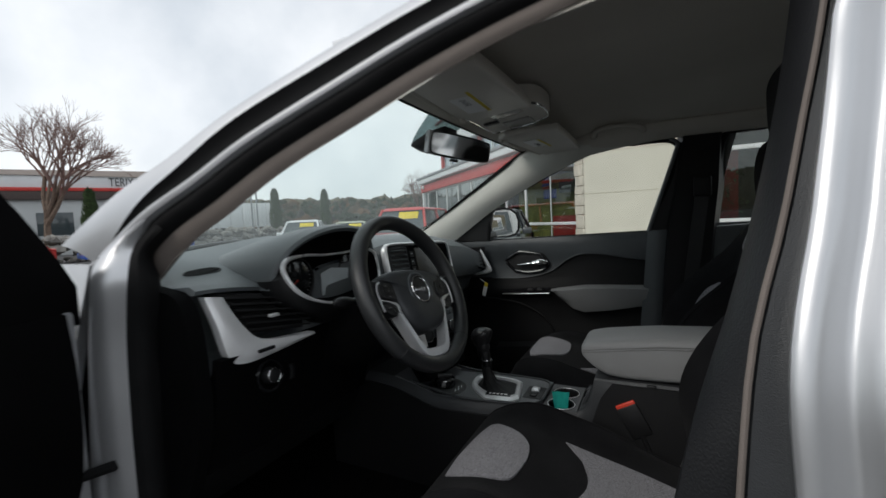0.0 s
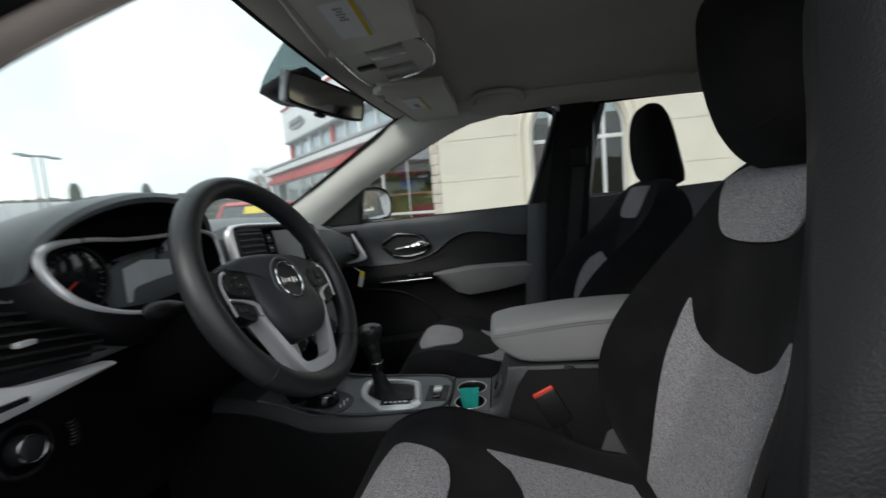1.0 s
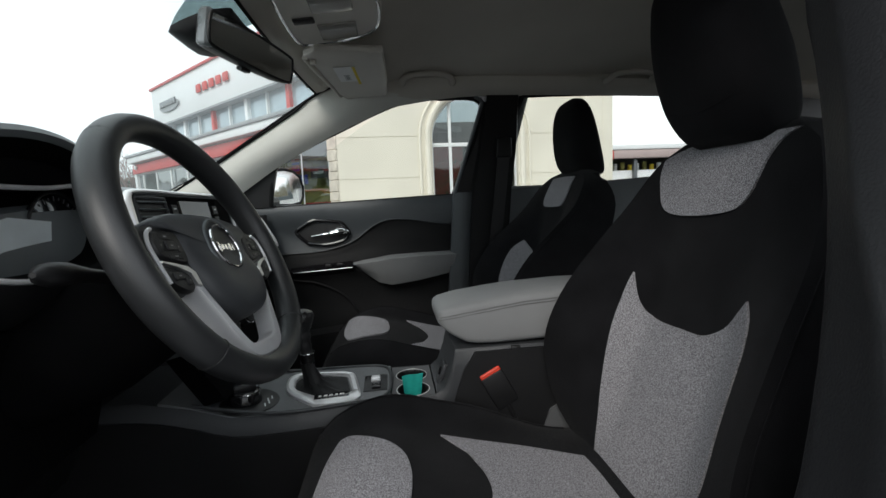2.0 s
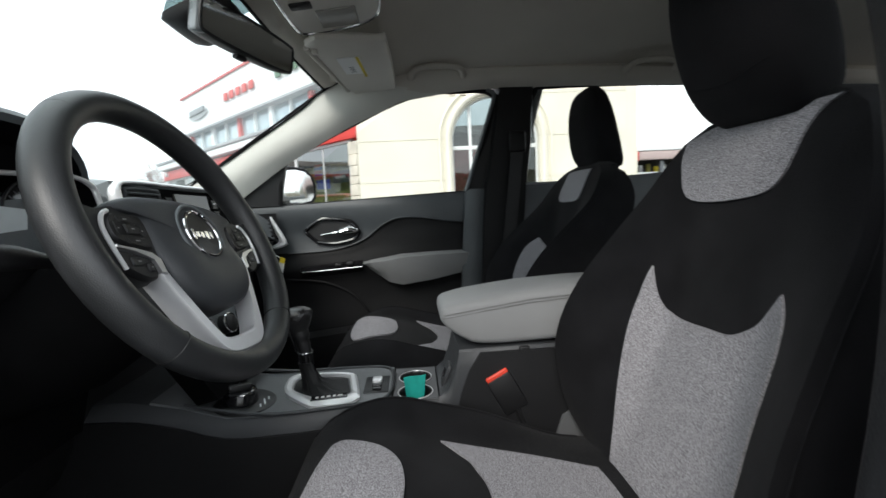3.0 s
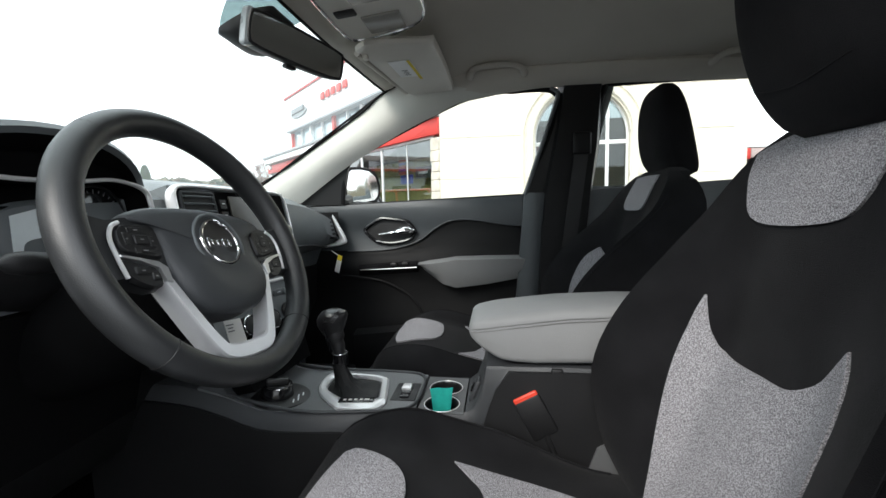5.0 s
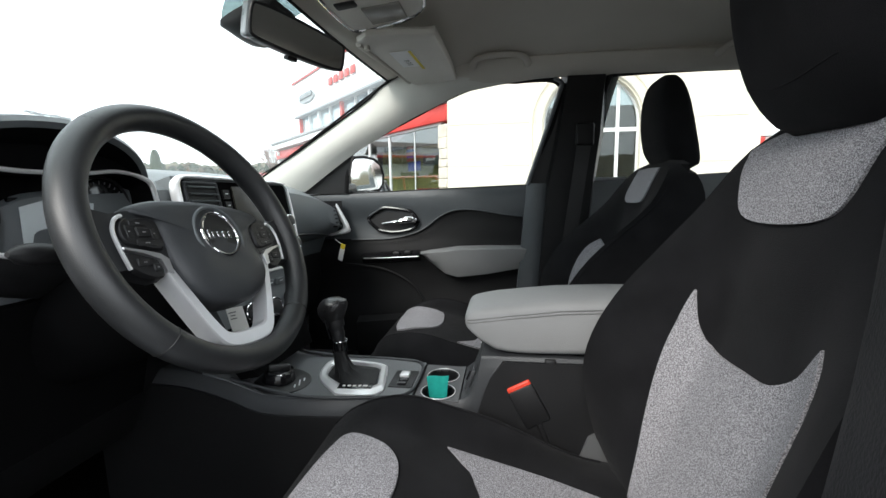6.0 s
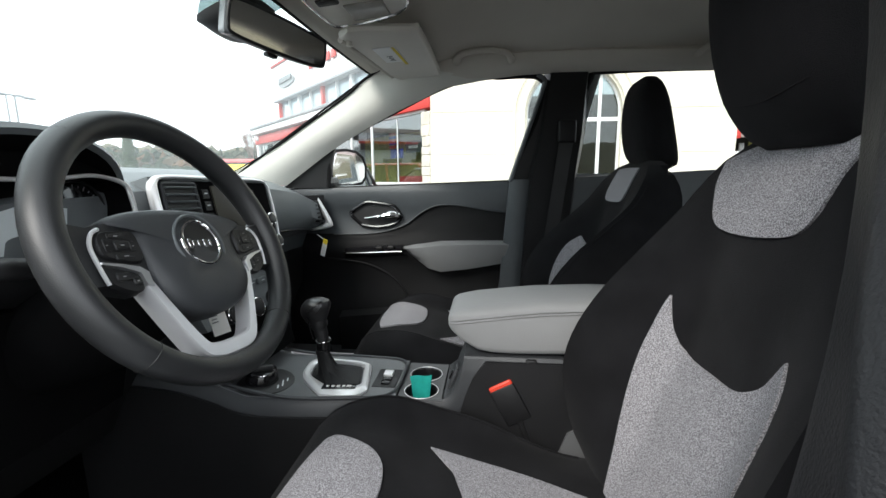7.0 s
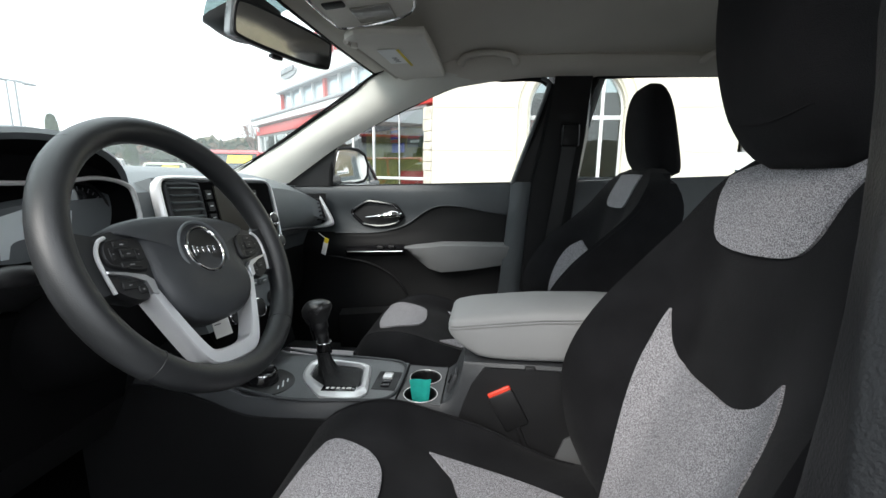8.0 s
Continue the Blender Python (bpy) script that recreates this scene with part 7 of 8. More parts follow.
    while z < 2.5:   # stacked ledge stone at the joint
        h = rng.uniform(0.18, 0.34)
        bm = at_box(bmesh.new(), 0.0, rng.uniform(0.26, 0.33), -rng.uniform(0.02, 0.06), 0.3, z + 0.006, z + h, 0.015, 1)
        wput("stone", bm, STONE)
        z += h
    box_("red_fascia", RED, 0.0, 13.1, -0.05, 0.25, 2.72, 3.08, 0.01, "red fascia band")
    box_("canopy", WHITE_METAL, -0.02, 13.1, -0.22, 0.3, 3.12, 3.34, 0.02, "white metal canopy")
    box_("canopy_edge", GREY_METAL, -0.02, 13.12, -0.27, -0.17, 3.34, 3.44, 0.01)
    box_("upper_wall", WHITE_METAL, 0.1, 11.2, 0.45, 0.75, 3.3, 3.55, 0.0)
    box_("sign_band", WHITE_METAL, 0.1, 11.25, 0.30, 0.70, 4.40, 5.78, 0.01, "white sign band")
    box_("band_cap", RED, 0.05, 11.3, 0.24, 0.74, 5.72, 5.80, 0.01, "red coping")
    box_("band_soffit", GREY_METAL, 0.1, 11.3, 0.28, 0.8, 4.34, 4.40, 0.0)
    for k in range(6):
        xx = 0.3 + k * 2.18
        box_("pier", RED if k % 2 else WHITE_METAL, xx - 0.07, xx + 0.09, 0.48, 0.72, 3.5, 4.36, 0.0)
    k = 0.3
    while k < 11.1:
        box_("upper_mullion", FRAME, k - 0.025, k + 0.025, 0.50, 0.60, 3.5, 4.36, 0.0)
        k += 1.09
    g = at_box(bmesh.new(), 0.2, 11.1, 0.585, 0.595, 3.5, 4.36, 0.0)
    # pale blue-grey base colour holds part of the sky's reflection
    wput("upper_glazing", g, surf("glass_with_sky_in_colour", (0.34, 0.41, 0.45), 0.08, 0.3, var=0.2, scale=0.7, bump=0.0, spec=0.8), "grey upper glazing")
    box_("end_wall", WHITE_METAL, 10.95, 11.2, 0.6, 6.0, 3.3, 5.75, 0.0)
    box_("end_wall", WHITE_METAL, 12.9, 13.1, 0.0, 6.0, 0.0, 3.2, 0.0)
    box_("wing_roof", GREY_METAL, 0.0, 13.1, 0.3, 9.0, 3.2, 3.34, 0.0)
    # glass front
    posts = [0.40, 1.52, 2.79, 4.0, 5.4, 6.8, 8.2, 9.6, 11.0, 12.4, 13.0]
    for x in posts:
        w = 0.012 if x == 1.52 else 0.03
        box_("mullion", FRAME, x - w, x + w, 0.10 - w, 0.10 + w, 0.1, 2.72, 0.006)
    for z0, z1 in ((0.99, 1.06), (2.66, 2.74), (0.08, 0.18)):
        box_("rail", FRAME, 0.3, 13.0, 0.05, 0.15, z0, z1, 0.006)
    gp = at_box(bmesh.new(), 0.3, 13.0, 0.10, 0.11, 0.1, 2.72, 0.0)
    wput("glazing", gp, SHOP_GLASS).visible_shadow = False
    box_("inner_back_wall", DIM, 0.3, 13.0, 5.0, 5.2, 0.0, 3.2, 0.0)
    box_("inner_floor", CONCRETE, 0.3, 13.0, 0.2, 5.0, 0.0, 0.1, 0.0)
    box_("display_panel", OLIVE, 1.3, 5.2, 1.20, 1.26, 0.1, 2.45, 0.0, "olive panel")
    box_("display_panel", CAR_DARK, 1.60, 2.33, 0.90, 0.94, 1.86, 2.18, 0.0, "dark hanging sign")
    box_("sign_print", FRAME, 1.74, 2.18, 0.888, 0.898, 1.98, 2.05, 0.0, "white bar of print")
    for k in range(4):
        box_("sign_print", BLUE, 2.50 + 0.17 * k, 2.62 + 0.17 * k, 0.90, 0.93, 1.74, 2.0, 0.0, "blue bar of print")
    for k in range(5):
        box_("banner_stripe", BLUE if k % 2 else RED, 2.86, 3.20, 0.90, 0.93, 2.03 + 0.09 * k, 2.10 + 0.09 * k, 0.0)
    box_("display_panel", RED, 1.3, 2.6, 0.85, 0.95, 0.1, 1.22, 0.0, "low red panel")
    # badge shapes on the sign band
    bm = bmesh.new()
    plate(bm, [(0.85 * math.cos(t), 0.19 * math.sin(t)) for t in [k * math.tau / 32 for k in range(32)]], Matrix(((1, 0, 0, 9.6), (0, 0, -1, 0.29), (0, 1, 0, 4.93), (0, 0, 0, 1))), 0.05, 0.01)
    wput("badge_shape", bm, GREY_METAL, "grey oval badge")
    bm = bmesh.new()
    for k in range(7):
        rbox(bm, (0.17, 0.05, 0.20), Matrix.Translation((9.0 + 0.2 * k, 0.22, 5.02)), 0.01)
    wput("badge_bars", bm, CAR_DARK)
    for k in range(5):
        bm = bmesh.new()
        rbox(bm, (0.30, 0.06, 0.26), Matrix.Translation((5.25 + 0.46 * k, 0.24, 5.05)), 0.03)
        wput("sign_bar", bm, RED)
    for k in range(4):
        bm = bmesh.new()
        rbox(bm, (0.28, 0.06, 0.32), Matrix.Translation((2.3 + 0.44 * k, 0.24, 5.05)), 0.03)
        wput("sign_bar", bm, surf("green_sign_paint", (0.05, 0.14, 0.06), 0.5) if k == 0 else bpy.data.materials["green_sign_paint"])
    wput("flood_lamp", disc(bmesh.new(), Matrix(((1, 0, 0, 12.6), (0, 0, -1, -0.06), (0, 1, 0, 2.95), (0, 0, 0, 1))), 0.09, 0.08, 16, 0.02), FRAME)
    # inside the tower
    inn = thing("showroom_interior", "dim showroom interior behind the arched window", "room", (1.7, 12, 0), kind="structure")
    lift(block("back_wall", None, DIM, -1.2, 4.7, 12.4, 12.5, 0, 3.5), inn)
    lift(block("inner_floor", None, CONCRETE, -1.2, 4.7, 9.36, 12.4, 0, 0.12), inn)
    lift(block("display_panel", None, RED, 1.0, 1.9, 11.8, 11.9, 0.8, 2.7), inn)
    plant = thing("potted_plant", "leafy green plant behind the arched window", "plant", (1.35, 10.1, 0.12))
    lift(part("pot", disc(bmesh.new(), pose(1.35, 10.1, 0.12), 0.2, 0.4, 16, 0.02, 0.26), CAR_DARK), plant)
    bm = bmesh.new()
    r2 = random.Random(8)
    for _ in range(240):
        p = Vector((1.35 + r2.gauss(0, 0.22), 10.1 + r2.gauss(0, 0.22), r2.uniform(0.5, 2.1)))
        a = r2.uniform(0, math.tau)
        d, w = Vector((math.cos(a), math.sin(a), r2.uniform(-0.4, 0.6))) * 0.16, Vector((-math.sin(a), math.cos(a), 0)) * 0.035
        v = [bm.verts.new(q) for q in (p, p + d * 0.5 + w, p + d, p + d * 0.5 - w)]
        bm.faces.new(v)
    lift(part("leaves", bm, LEAF), plant)
    # canopy building beyond the tower's far end
    far = thing("service_canopy", "low service building with red band and white roof", "building", (8, 17, 0), kind="structure")
    put = lambda name, bm, mat: lift(part(name, bm, mat), far)
    put("roof", at_box(bmesh.new(), 5.3, 22, 16.0, 26, 2.90, 3.10, 0.02), WHITE_METAL)
    put("red_band", at_box(bmesh.new(), 5.32, 8.9, 16.0, 16.3, 2.50, 2.88, 0.02), RED)
    put("grey_band", at_box(bmesh.new(), 8.92, 22, 16.02, 16.3, 2.55, 2.88, 0.02), surf("rosy_grey_panel", (0.42, 0.33, 0.32), 0.6, var=0.1, scale=2))
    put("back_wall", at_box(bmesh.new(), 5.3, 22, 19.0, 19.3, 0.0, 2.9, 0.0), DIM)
    put("low_wall", at_box(bmesh.new(), 5.4, 22, 16.5, 16.7, 0.0, 2.08, 0.01), WHITE_METAL)
    for k in range(8):
        put("post", at_box(bmesh.new(), 5.5 + 2.2 * k, 5.66 + 2.2 * k, 16.2, 16.36, 0.0, 2.52, 0.02), CAR_DARK)
    for k in range(24):
        put("shelf_item", at_box(bmesh.new(), 7.0 + 0.34 * k, 7.16 + 0.34 * k, 16.9, 17.02, 2.10, 2.34 + 0.06 * (k % 3), 0.02), (YELLOW, FRAME, OLIVE)[k % 3])
    return hall


def build_car(name, label, x, y, yaw, paint, kind="saloon", banner=None):
    L, Wd, H = {"saloon": (4.5, 1.78, 1.45), "hatchback": (4.1, 1.74, 1.58), "suv": (4.0, 1.85, 1.70), "van": (4.2, 1.85, 1.88)}[kind]
    car = thing(name, label, "car", (x, y, 0), "parked cars")
    car.rotation_euler = (0, 0, radians(yaw))
    boxy = kind in ("suv", "van")
    belt = 0.62 * H if not boxy else 0.60 * H
    hood = 0.27 if not boxy else 0.26
    prof = [(-0.5, 0.30), (-0.5, 0.62 * belt), (-0.47, 0.80 * belt), (-0.5 + hood, 0.94 * belt), (0.38, belt), (0.5, 0.92 * belt if not boxy else belt), (0.5, 0.30)]
    ring = lambda yy, k: [(p * L, yy, 0.25 + (z - 0.25) * k) for p, z in prof]
    part("body", loft(bmesh.new(), [ring(-Wd / 2 + 0.06, 0.97), ring(-Wd / 2, 0.93), ring(-Wd / 2, 0.9), ring(-Wd * 0.42, 1.0), ring(Wd * 0.42, 1.0), ring(Wd / 2, 0.9), ring(Wd / 2, 0.93), ring(Wd / 2 - 0.06, 0.97)]), paint, car)
    a, b, c, d = (-0.5 + hood - 0.01) * L, (-0.5 + hood + (0.17 if not boxy else 0.10)) * L, (0.26 if not boxy else 0.45) * L, (0.44 if not boxy else 0.495) * L
    cab = [[(a, s * Wd * 0.46, belt * 0.93), (d, s * Wd * 0.46, belt * 0.98), (c, s * Wd * 0.36, H - 0.05), (b, s * Wd * 0.36, H - 0.05)] for s in (-1, 1)]
    part("glasshouse", loft(bmesh.new(), cab), CAR_GLASS, car)
    roof = bmesh.new()
    loft(roof, [[(b - 0.08, s * Wd * k, H - 0.09), (b, s * Wd * k, H - dz), (c, s * Wd * k, H - dz), (c + 0.06, s * Wd * k, H - 0.09)] for s, k, dz in ((-1, 0.385, 0.06), (-1, 0.30, 0.0), (1, 0.30, 0.0), (1, 0.385, 0.06))])
    part("roof", roof, paint, car)
    for s in (-1, 1):
        for p0, p1 in (((a, 0.462, belt * 0.95), (b, 0.365, H - 0.05)), (((a + d) / 2, 0.467, belt * 0.97), ((b + c) / 2, 0.37, H - 0.05)), ((d, 0.462, belt * 0.98), (c, 0.365, H - 0.05))):
            part("pillar", tube(bmesh.new(), [(p0[0], s * Wd * p0[1], p0[2]), (p1[0], s * Wd * p1[1], p1[2])], 0.045, 6), paint, car)
        part("headlamp", rbox(bmesh.new(), (0.10, 0.34, 0.15), Matrix.Translation((-0.48 * L, s * Wd * 0.36, 0.70 * belt)), 0.03), LAMP, car)
        part("wing_mirror", rbox(bmesh.new(), (0.10, 0.20, 0.14), Matrix.Translation((a + 0.35, s * (Wd * 0.5 + 0.08), belt + 0.03)), 0.03), paint, car)
    part("grille", rbox(bmesh.new(), (0.04, 0.7, 0.22), Matrix.Translation((-0.5 * L, 0, 0.58 * belt)), 0.02), CAR_DARK, car)
    part("bumper", rbox(bmesh.new(), (0.14, Wd * 0.94, 0.22), Matrix.Translation((-0.49 * L, 0, 0.42)), 0.05), paint if not boxy else CAR_DARK, car)
    for px in (-0.31, 0.30):
        for s in (-1, 1):
            part("tyre", disc(bmesh.new(), Matrix.Translation((px * L, s * (Wd / 2 - 0.20 if s > 0 else Wd / 2), 0.335)) @ Matrix.Rotation(radians(-90), 4, "X"), 0.335, 0.20, 22, 0.03), TYRE, car)
            part("rim", disc(bmesh.new(), Matrix.Translation((px * L, s * (Wd / 2 + 0.004) - (0.02 if s > 0 else -0.0), 0.335)) @ Matrix.Rotation(radians(-90), 4, "X"), 0.22, 0.02, 18, 0.004), SATIN, car)
    if banner:
        bm = bmesh.new()
        e = Vector((b - a, 0, H - 0.05 - belt * 0.93)).normalized()
        m = Matrix(((0, e.x, -e.z, lerp(a, b, 0.72)), (1, 0, 0, 0.0), (0, e.z, e.x, lerp(belt * 0.93, H - 0.05, 0.72)), (0, 0, 0, 1)))
        rbox(bm, (Wd * 0.34, 0.24, 0.03), m @ Matrix.Translation((-Wd * 0.12, 0, 0)), 0.004)
        part("windscreen_banner", bm, banner, car, "yellow windscreen banner")
    nest(car, {"rim": "tyre"})
    return car


def build_own_wheels():
    body = bpy.data.objects["car_body"]
    for x in (-1.58, 1.12):
        for s in (-1, 1):
            turn = lambda out: Matrix.Translation((x, s * 0.72 + (out - 0.22 if s > 0 else -out), 0.36)) @ Matrix.Rotation(radians(-90), 4, "X")
            tyre = part("wheel", disc(bmesh.new(), turn(0.10), 0.36, 0.22, 32, 0.04), TYRE, body, "black tyre on a silver rim")
            part("rim", disc(bmesh.new(), turn(0.106), 0.235, 0.22, 28, 0.01), SATIN, tyre)


def build_cypress(x, y, h, seed, w=0.5):
    t = thing("cypress", "narrow dark green columnar evergreen tree", "tree", (x, y, 0), "evergreen trees")
    part("trunk", tube(bmesh.new(), [(0, 0, 0), (0.02, 0, h * 0.5)], [0.10, 0.05], 8), BARK, t)
    bm, r = bmesh.new(), random.Random(seed)
    for _ in range(2200):
        v = r.random()
        z = h * (0.05 + 0.88 * v)
        rad = w * (0.72 + 0.28 * math.sin(math.pi * min(1.0, v + 0.2))) * math.sqrt(max(0.0, 1 - v ** 8)) * (0.93 + 0.07 * math.sin(v * 13 + seed)) * math.sqrt(r.uniform(0.35, 1.0))
        a = r.uniform(0, math.tau)
        p = Vector((rad * math.cos(a), rad * math.sin(a), z))
        d = Vector((math.cos(a) * 0.35, math.sin(a) * 0.35, 1)).normalized() * r.uniform(0.18, 0.34)
        s = Vector((-math.sin(a), math.cos(a), 0)) * r.uniform(0.04, 0.09)
        bm.faces.new([bm.verts.new(q) for q in (p - s, p + s, p + d)])
    part("crown", bm, CYPRESS, t)
    return t


def build_bare_tree(x, y, h, seed):
    t = thing("bare_tree", "leafless tree with fine spreading twigs", "tree", (x, y, 0), "bare trees")
    r = random.Random(seed)
    bm, twigs = bmesh.new(), bmesh.new()
    def grow(p, d, length, rad, depth):
        mid = p + d * length * 0.5 + Vector((r.gauss(0, 0.03), r.gauss(0, 0.03), 0)) * length
        q = p + d * length
        tube(bm if depth < 2 else twigs, [p, mid, q], [rad, rad * 0.85, rad * 0.65], 6 if depth < 2 else 4)
        if depth >= 6:
            return
        for _ in range(3 if depth else 6):
            a, tilt = r.uniform(0, math.tau), radians(r.uniform(16, 38) if depth else r.uniform(12, 34))
            side = d.orthogonal().normalized()
            side = Matrix.Rotation(a, 3, d) @ side
            nd = (d * math.cos(tilt) + side * math.sin(tilt) + Vector((0, 0, 0.10))).normalized()
            grow(p + d * length * r.uniform(0.7, 1.0), nd, length * r.uniform(0.62, 0.82), rad * 0.56, depth + 1)
    grow(Vector((0, 0, 0)), Vector((0.02, 0.02, 1)).normalized(), h * 0.30, h * 0.020, 0)
    part("trunk", bm, BARK, t)
    part("twig_crown", twigs, TWIG, t)
    return t


def build_distance():
    # low wooded hills; the unseen arc behind is added to darken glass reflections
    for k, (dist, h, name) in enumerate(((420, 40, "wooded_hill"), (300, 26, "wooded_hill"))):
        bm, r = bmesh.new(), random.Random(k + 5)
        n = 1260
        tops = []
        for i in range(n + 1):
            a = radians(lerp(-180, 180, i / n))
            z = h * (0.75 + 0.35 * noise.noise(Vector((i * 0.012, k * 7, 0))) + 0.10 * noise.noise(Vector((i * 0.15, k, 0)))) + r.uniform(0, 4.6) * (0.55 + noise.noise(Vector((i * 0.3, k, 5))))
            tops.append((Vector((-math.sin(a), math.cos(a), 0)), z))
        sheet(bm, lambda u, v: tops[round(u * n)][0] * (dist + 60 * v) + Vector((0, 0, tops[round(u * n)][1] * v ** 0.6)), n, 6, lambda u, v: tops[round(u * n)][0] * (dist + 70 + 60 * v) + Vector((0, 0, tops[round(u * n)][1] * v ** 0.6 - 1)))
        tagged(part(name, bm, WOODS), "low hill covered in autumn woods", "hill", kind="structure")
    # trees along the foot of the hills
    woods = bpy.data.materials.new("mixed_autumn_trees")
    woods.use_nodes = True
    n, l = woods.node_tree.nodes, woods.node_tree.links
    own, ramp, grain, tone = n.new("ShaderNodeNewGeometry"), n.new("ShaderNodeValToRGB"), n.new("ShaderNodeTexNoise"), n.new("ShaderNodeMix")
    ramp.color_ramp.interpolation = "CONSTANT"
    ramp.color_ramp.elements[0].color, ramp.color_ramp.elements[1].color = (0.035, 0.052, 0.028, 1), (0.055, 0.062, 0.036, 1)
    ramp.color_ramp.elements[1].position = 0.4
    for at, c in ((0.62, (0.105, 0.080, 0.052, 1)), (0.86, (0.15, 0.085, 0.042, 1)), (0.93, (0.09, 0.085, 0.075, 1))):
        ramp.color_ramp.elements.new(at).color = c
    grain.inputs["Scale"].default_value, grain.inputs["Detail"].default_value = 0.7, 6
    tone.data_type, tone.blend_type, tone.inputs[0].default_value = "RGBA", "MULTIPLY", 0.75
    l.new(own.outputs["Random Per Island"], ramp.inputs[0])
    l.new(ramp.outputs[0], tone.inputs[6])
    l.new(grain.outputs["Fac"], tone.inputs[7])
    l.new(tone.outputs[2], n["Principled BSDF"].inputs["Base Color"])
    n["Principled BSDF"].inputs["Roughness"].default_value = 1.0
    r, verts, faces = random.Random(21), [], []
    for _ in range(1700):
        a, dist = radians(r.uniform(-30, 100)), r.uniform(170, 330)
        x, y, z0 = -math.sin(a) * dist, math.cos(a) * dist, max(0.0, (dist - 190) * 0.115) + r.uniform(-1.5, 1.0)
        tall, wide, fir = r.uniform(4.0, 7.5), r.uniform(2.4, 4.8), r.random() < 0.12
        base, rows, sides = len(verts), 6, 7
        for k in range(rows):
            v = k / (rows - 1)
            w = wide * ((1 - v) ** 0.8 * 0.8 + 0.04 if fir else math.sin(math.pi * (0.12 + 0.86 * v)) ** 0.7)
            for j in range(sides):
                t = j * math.tau / sides + r.uniform(-0.3, 0.3)
                q = w * r.uniform(0.65, 1.25)
                verts.append((x + q * math.cos(t), y + q * math.sin(t), z0 + tall * v * (1.25 if fir else 1.0) + r.uniform(-0.35, 0.35)))
        for k in range(rows - 1):
            for j in range(sides):
                b = base + k * sides
                faces.append((b + j, b + (j + 1) % sides, b + sides + (j + 1) % sides, b + sides + j))
    me = bpy.data.meshes.new("far_woods")
    me.from_pydata(verts, [], faces)
    me.materials.append(woods)
    tagged(new("far_woods", me), "distant belt of mixed autumn trees", "trees", kind="stuff")
    # boulder bank beyond the lot
    bank = thing("boulder_bank", "long bank of stacked grey boulders", "boulder wall", (-34, 16, 0), kind="stuff")
    bm, r = bmesh.new(), random.Random(4)
    for i in range(620):
        t = r.random()
        p = lerp(Vector((-28.0, 2, 0)), Vector((-29.5, 36, 0)), t) + Vector((r.uniform(-1.0, 1.0), 0, r.uniform(0.0, 1.35)))
        s = r.uniform(0.18, 0.46)
        q = bmesh.new()
        bmesh.ops.create_icosphere(q, subdivisions=1, radius=s)
        for v in q.verts:
            v.co *= r.uniform(0.75, 1.15)
            v.co.z *= 0.7
            v.co += p
        me = bpy.data.meshes.new("tmp")
        q.to_mesh(me)
        q.free()
        bm.from_mesh(me)
        bpy.data.meshes.remove(me)
    part("boulders", bm, ROCK, None, "").parent = None
    bpy.data.objects["boulders"].parent = bank
    bpy.data.objects["boulders"].matrix_parent_inverse = Matrix.Translation((34, -16, 0))
    # restaurant across the road
    rest = thing("restaurant", "low white restaurant with brown roof and red awning line", "building", (-42, 12, 0), kind="structure")
    T = Matrix.Translation((-43.7, 13.2, 0)) @ Matrix.Rotation(radians(65.2), 4, "Z")
    def rput(name, bm, mat, label=""):
        bm.transform(T)
        return lift(part(name, bm, mat, None, label), rest)
    bx = lambda name, mat, x0, x1, y0, y1, z0, z1, label="": rput(name, at_box(bmesh.new(), x0, x1, y0, y1, z0, z1, 0.02), mat, label)
    bx("wall", surf("pale_plaster", (0.50, 0.52, 0.52), 0.85, var=0.08, scale=0.5), -24, 9.8, 0, 10, 0, 5.0)
    bx("fascia", WHITE_METAL, -24.2, 10.0, -0.25, 0.3, 5.35, 6.3, "white sign fascia")
    bx("red_line", RED, -24.2, 10.05, -0.35, 0.3, 5.08, 5.35)
    bx("eave", surf("dark_eave", (0.08, 0.06, 0.055), 0.8), -24.1, 9.9, -0.3, 0.3, 4.4, 5.08)
    bm = bmesh.new()
    loft(bm, [[(x, -0.4, 6.28), (x, 4.5, 7.2 + dz), (x, 10.5, 6.28)] for x, dz in ((-24.4, -0.5), (10.2, 0.2))])
    rput("roof", bm, surf("brown_grey_roof", (0.17, 0.14, 0.12), 0.85, var=0.15, scale=2), "brown-grey roof")
    for k in range(9):
        bx("window", CAR_GLASS, -22.0 + 3.4 * k, -19.8 + 3.4 * k, -0.04, 0.02, 1.6, 3.4)
    cu = bpy.data.curves.new("sign_text", "FONT")
    cu.body, cu.size, cu.extrude, cu.align_x = "TERIYAKI", 1.0, 0.03, "LEFT"
    cu.materials.append(CAR_DARK)
    txt = new("sign_text", cu)
    txt.matrix_world = T @ Matrix.Translation((6.45, -0.29, 5.50)) @ Matrix.Rotation(radians(90), 4, "X") @ Matrix.Diagonal((0.66, 1.0, 1.0, 1.0))
    wm = txt.matrix_world.copy()
    txt.parent = rest
    txt.matrix_parent_inverse = Matrix.Translation(-rest.location)
    txt.matrix_basis = wm
    # pale site fence
    fence = thing("panel_fence", "pale metal panel fence behind the boulders", "fence", (-37, 22, 0), kind="structure")
    for k in range(7):
        p = lerp(Vector((-39.2, 25.5, 0)), Vector((-34.9, 32.0, 0)), k / 7)
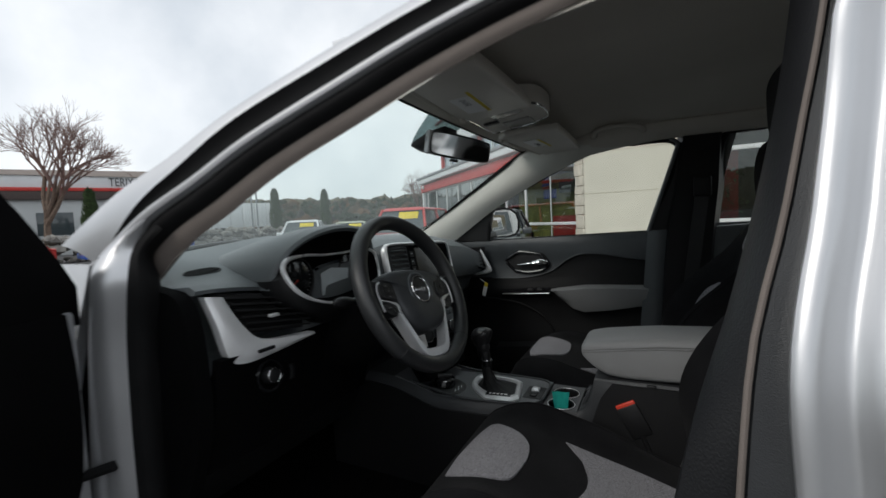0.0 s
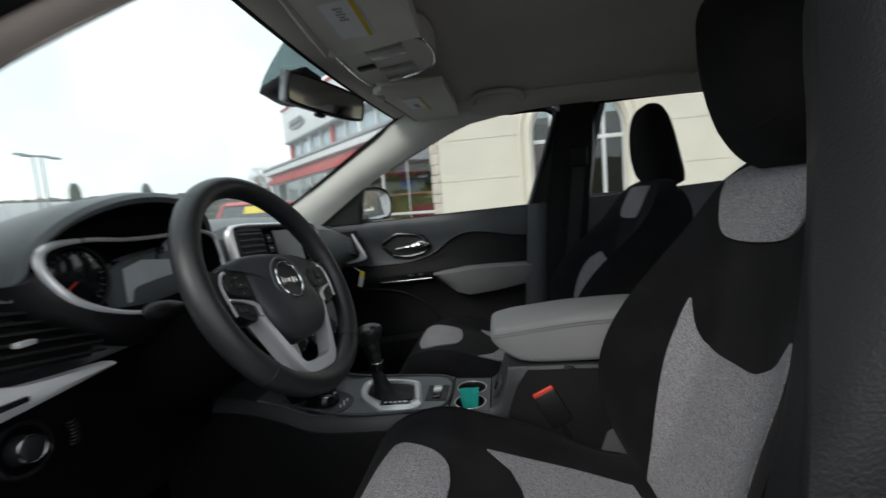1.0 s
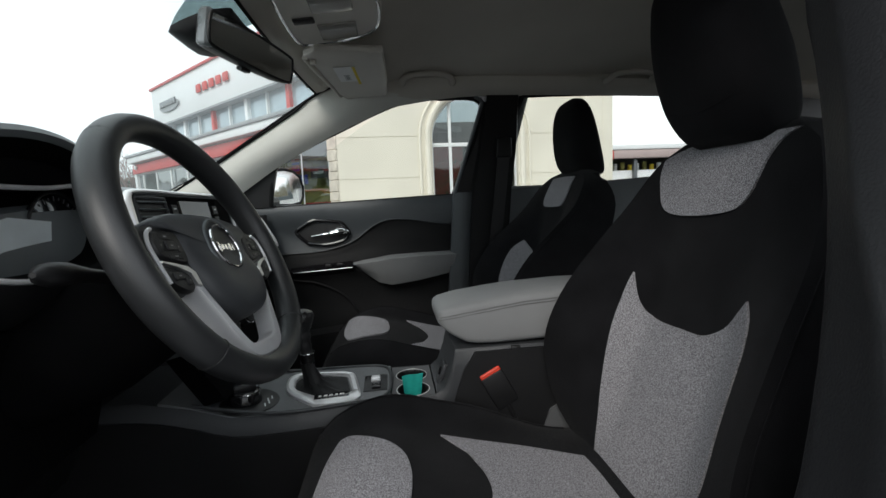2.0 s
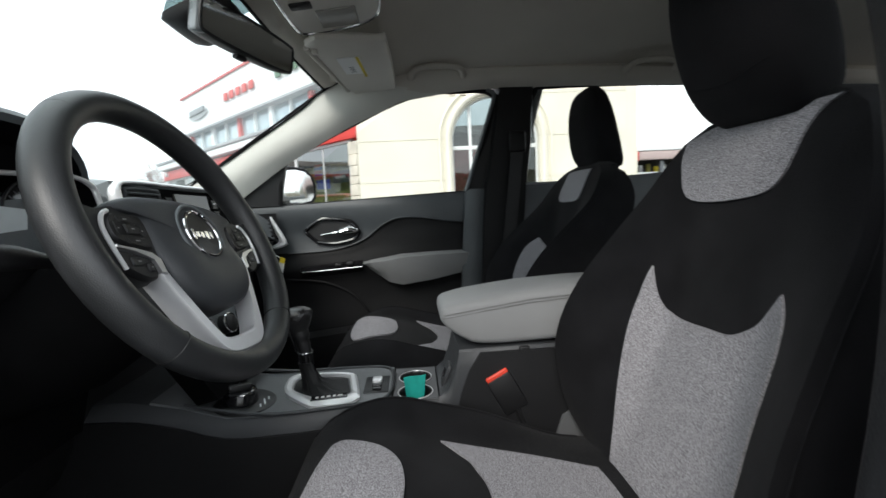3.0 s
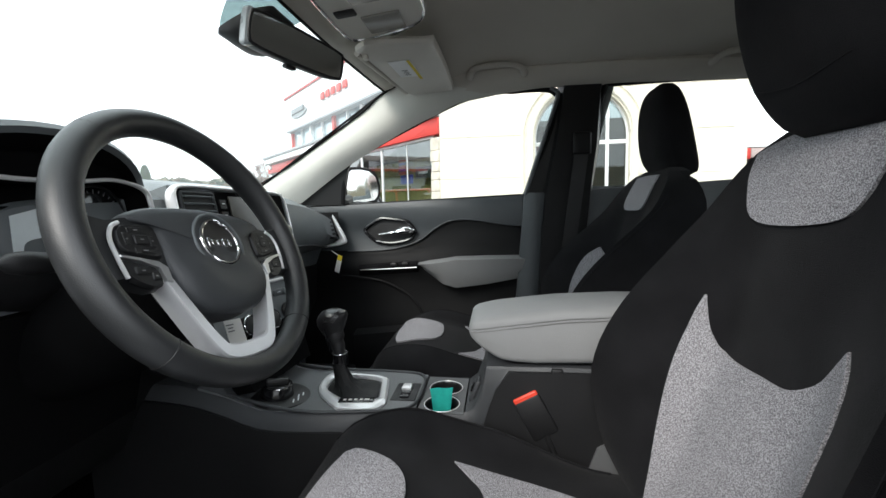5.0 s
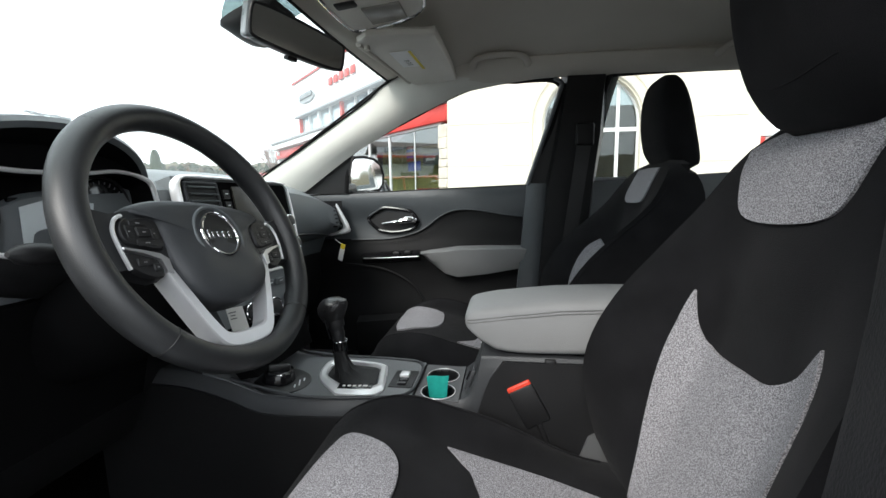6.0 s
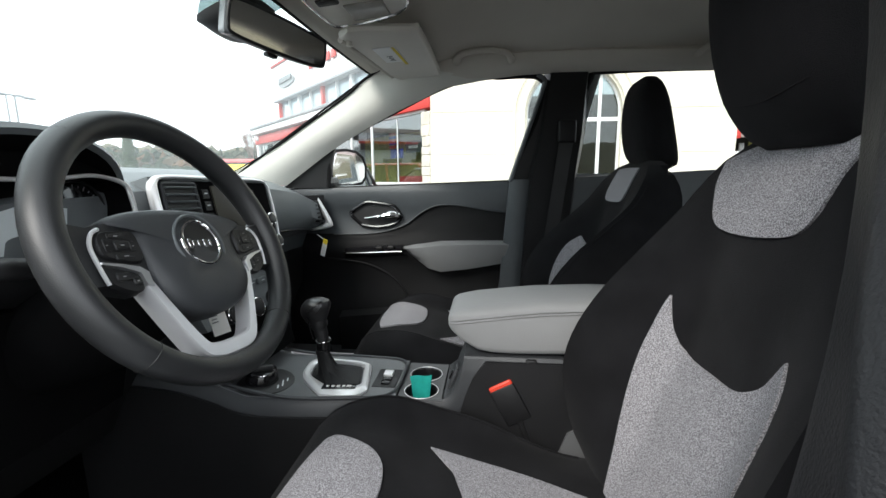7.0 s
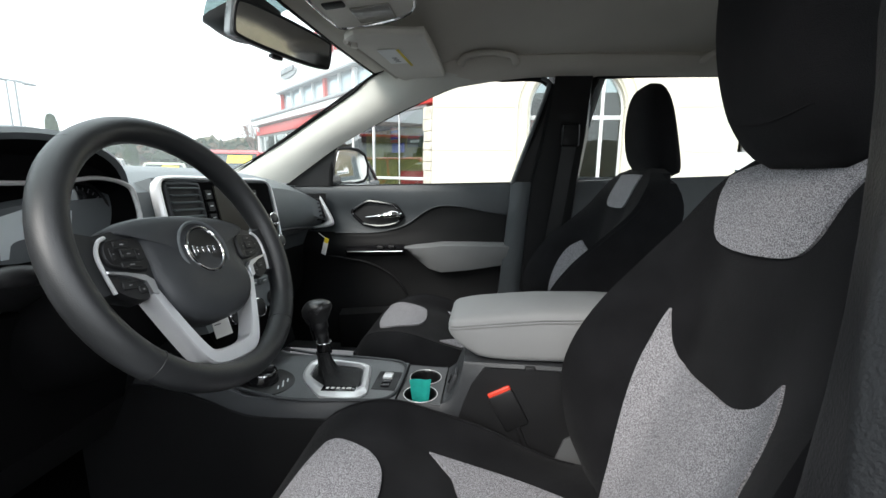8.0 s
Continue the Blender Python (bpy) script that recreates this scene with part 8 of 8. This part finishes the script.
        lift(part("fence_panel", rbox(bmesh.new(), (0.06, 1.09, 2.4), Matrix.Translation(p + Vector((0, 0, 2.8))) @ Matrix.Rotation(radians(-33.5), 4, "Z"), 0.01), WHITE_METAL), fence)
    # lamp posts
    for x, y, h, arm in ((-30.6, 25.0, 6.6, 1), (-34.7, 27.9, 7.4, 1)):
        lp = thing("street_lamp", "grey lot lamp post with flat box head", "street lamp", (x, y, 0), "lamp posts")
        part("post", tube(bmesh.new(), [(0, 0, 0), (0, 0, h)], [0.09, 0.06], 8), GREY_METAL, lp)
        part("arm", tube(bmesh.new(), [(0, -0.9, h), (0, 0.9, h)], 0.04, 6), GREY_METAL, lp)
        for s in (-1, 1):
            part("lamp_head", rbox(bmesh.new(), (0.35, 0.7, 0.14), Matrix.Translation((0, s * 0.9, h)), 0.03), GREY_METAL, lp)
        part("base", disc(bmesh.new(), pose(0, 0, 0), 0.25, 0.6, 12, 0.03), CONCRETE, lp)
    build_cypress(-34.5, 14.6, 4.8, 1, 0.62)
    build_cypress(-33.1, 29.3, 5.4, 2, 0.65)
    build_cypress(-29.7, 32.5, 5.2, 3, 0.6)
    build_bare_tree(-28, 9.6, 9.4, 11)
    build_bare_tree(-29.3, 51, 9.0, 12)


def build_lot():
    build_car("parked_suv", "red boxy off-road vehicle with yellow windscreen banner", -7.05, 10.7, 100, CAR_RED, "suv", YELLOW)
    build_car("parked_car", "white car with yellow windscreen banner", -14.2, 13.4, 125, CAR_WHITE, "hatchback", YELLOW)
    build_car("parked_car", "pale olive car with yellow windscreen banner", -13.5, 15.9, 125, CAR_CREAM, "saloon", YELLOW)
    build_car("parked_car", "dark grey car in front of the showroom glass", -3.6, 8.6, 100, CAR_DARK, "saloon")
    build_car("parked_car", "white car further along the lot", 6.5, 12.0, 60, CAR_WHITE, "saloon")
    build_car("parked_car", "white car in the row behind", 9.5, 3.5, 20, CAR_WHITE, "saloon")
    build_car("parked_suv", "dark off-road vehicle in the row behind", 9.0, 6.6, 20, CAR_DARK, "suv")
    build_car("parked_car", "red car along the boulder bank", -26, 6.6, 75, CAR_RED, "saloon")
    build_car("parked_car", "bright blue car along the boulder bank", -23.0, 11.2, 75, surf("blue_car_paint", (0.02, 0.10, 0.45), 0.3, var=0.05, bump=0.0, coat=0.7), "saloon")
    build_car("parked_car", "white car along the boulder bank", -24, 3.2, 75, CAR_WHITE, "saloon")


build_ground()
build_own_wheels()
build_showroom()
build_distance()
build_lot()
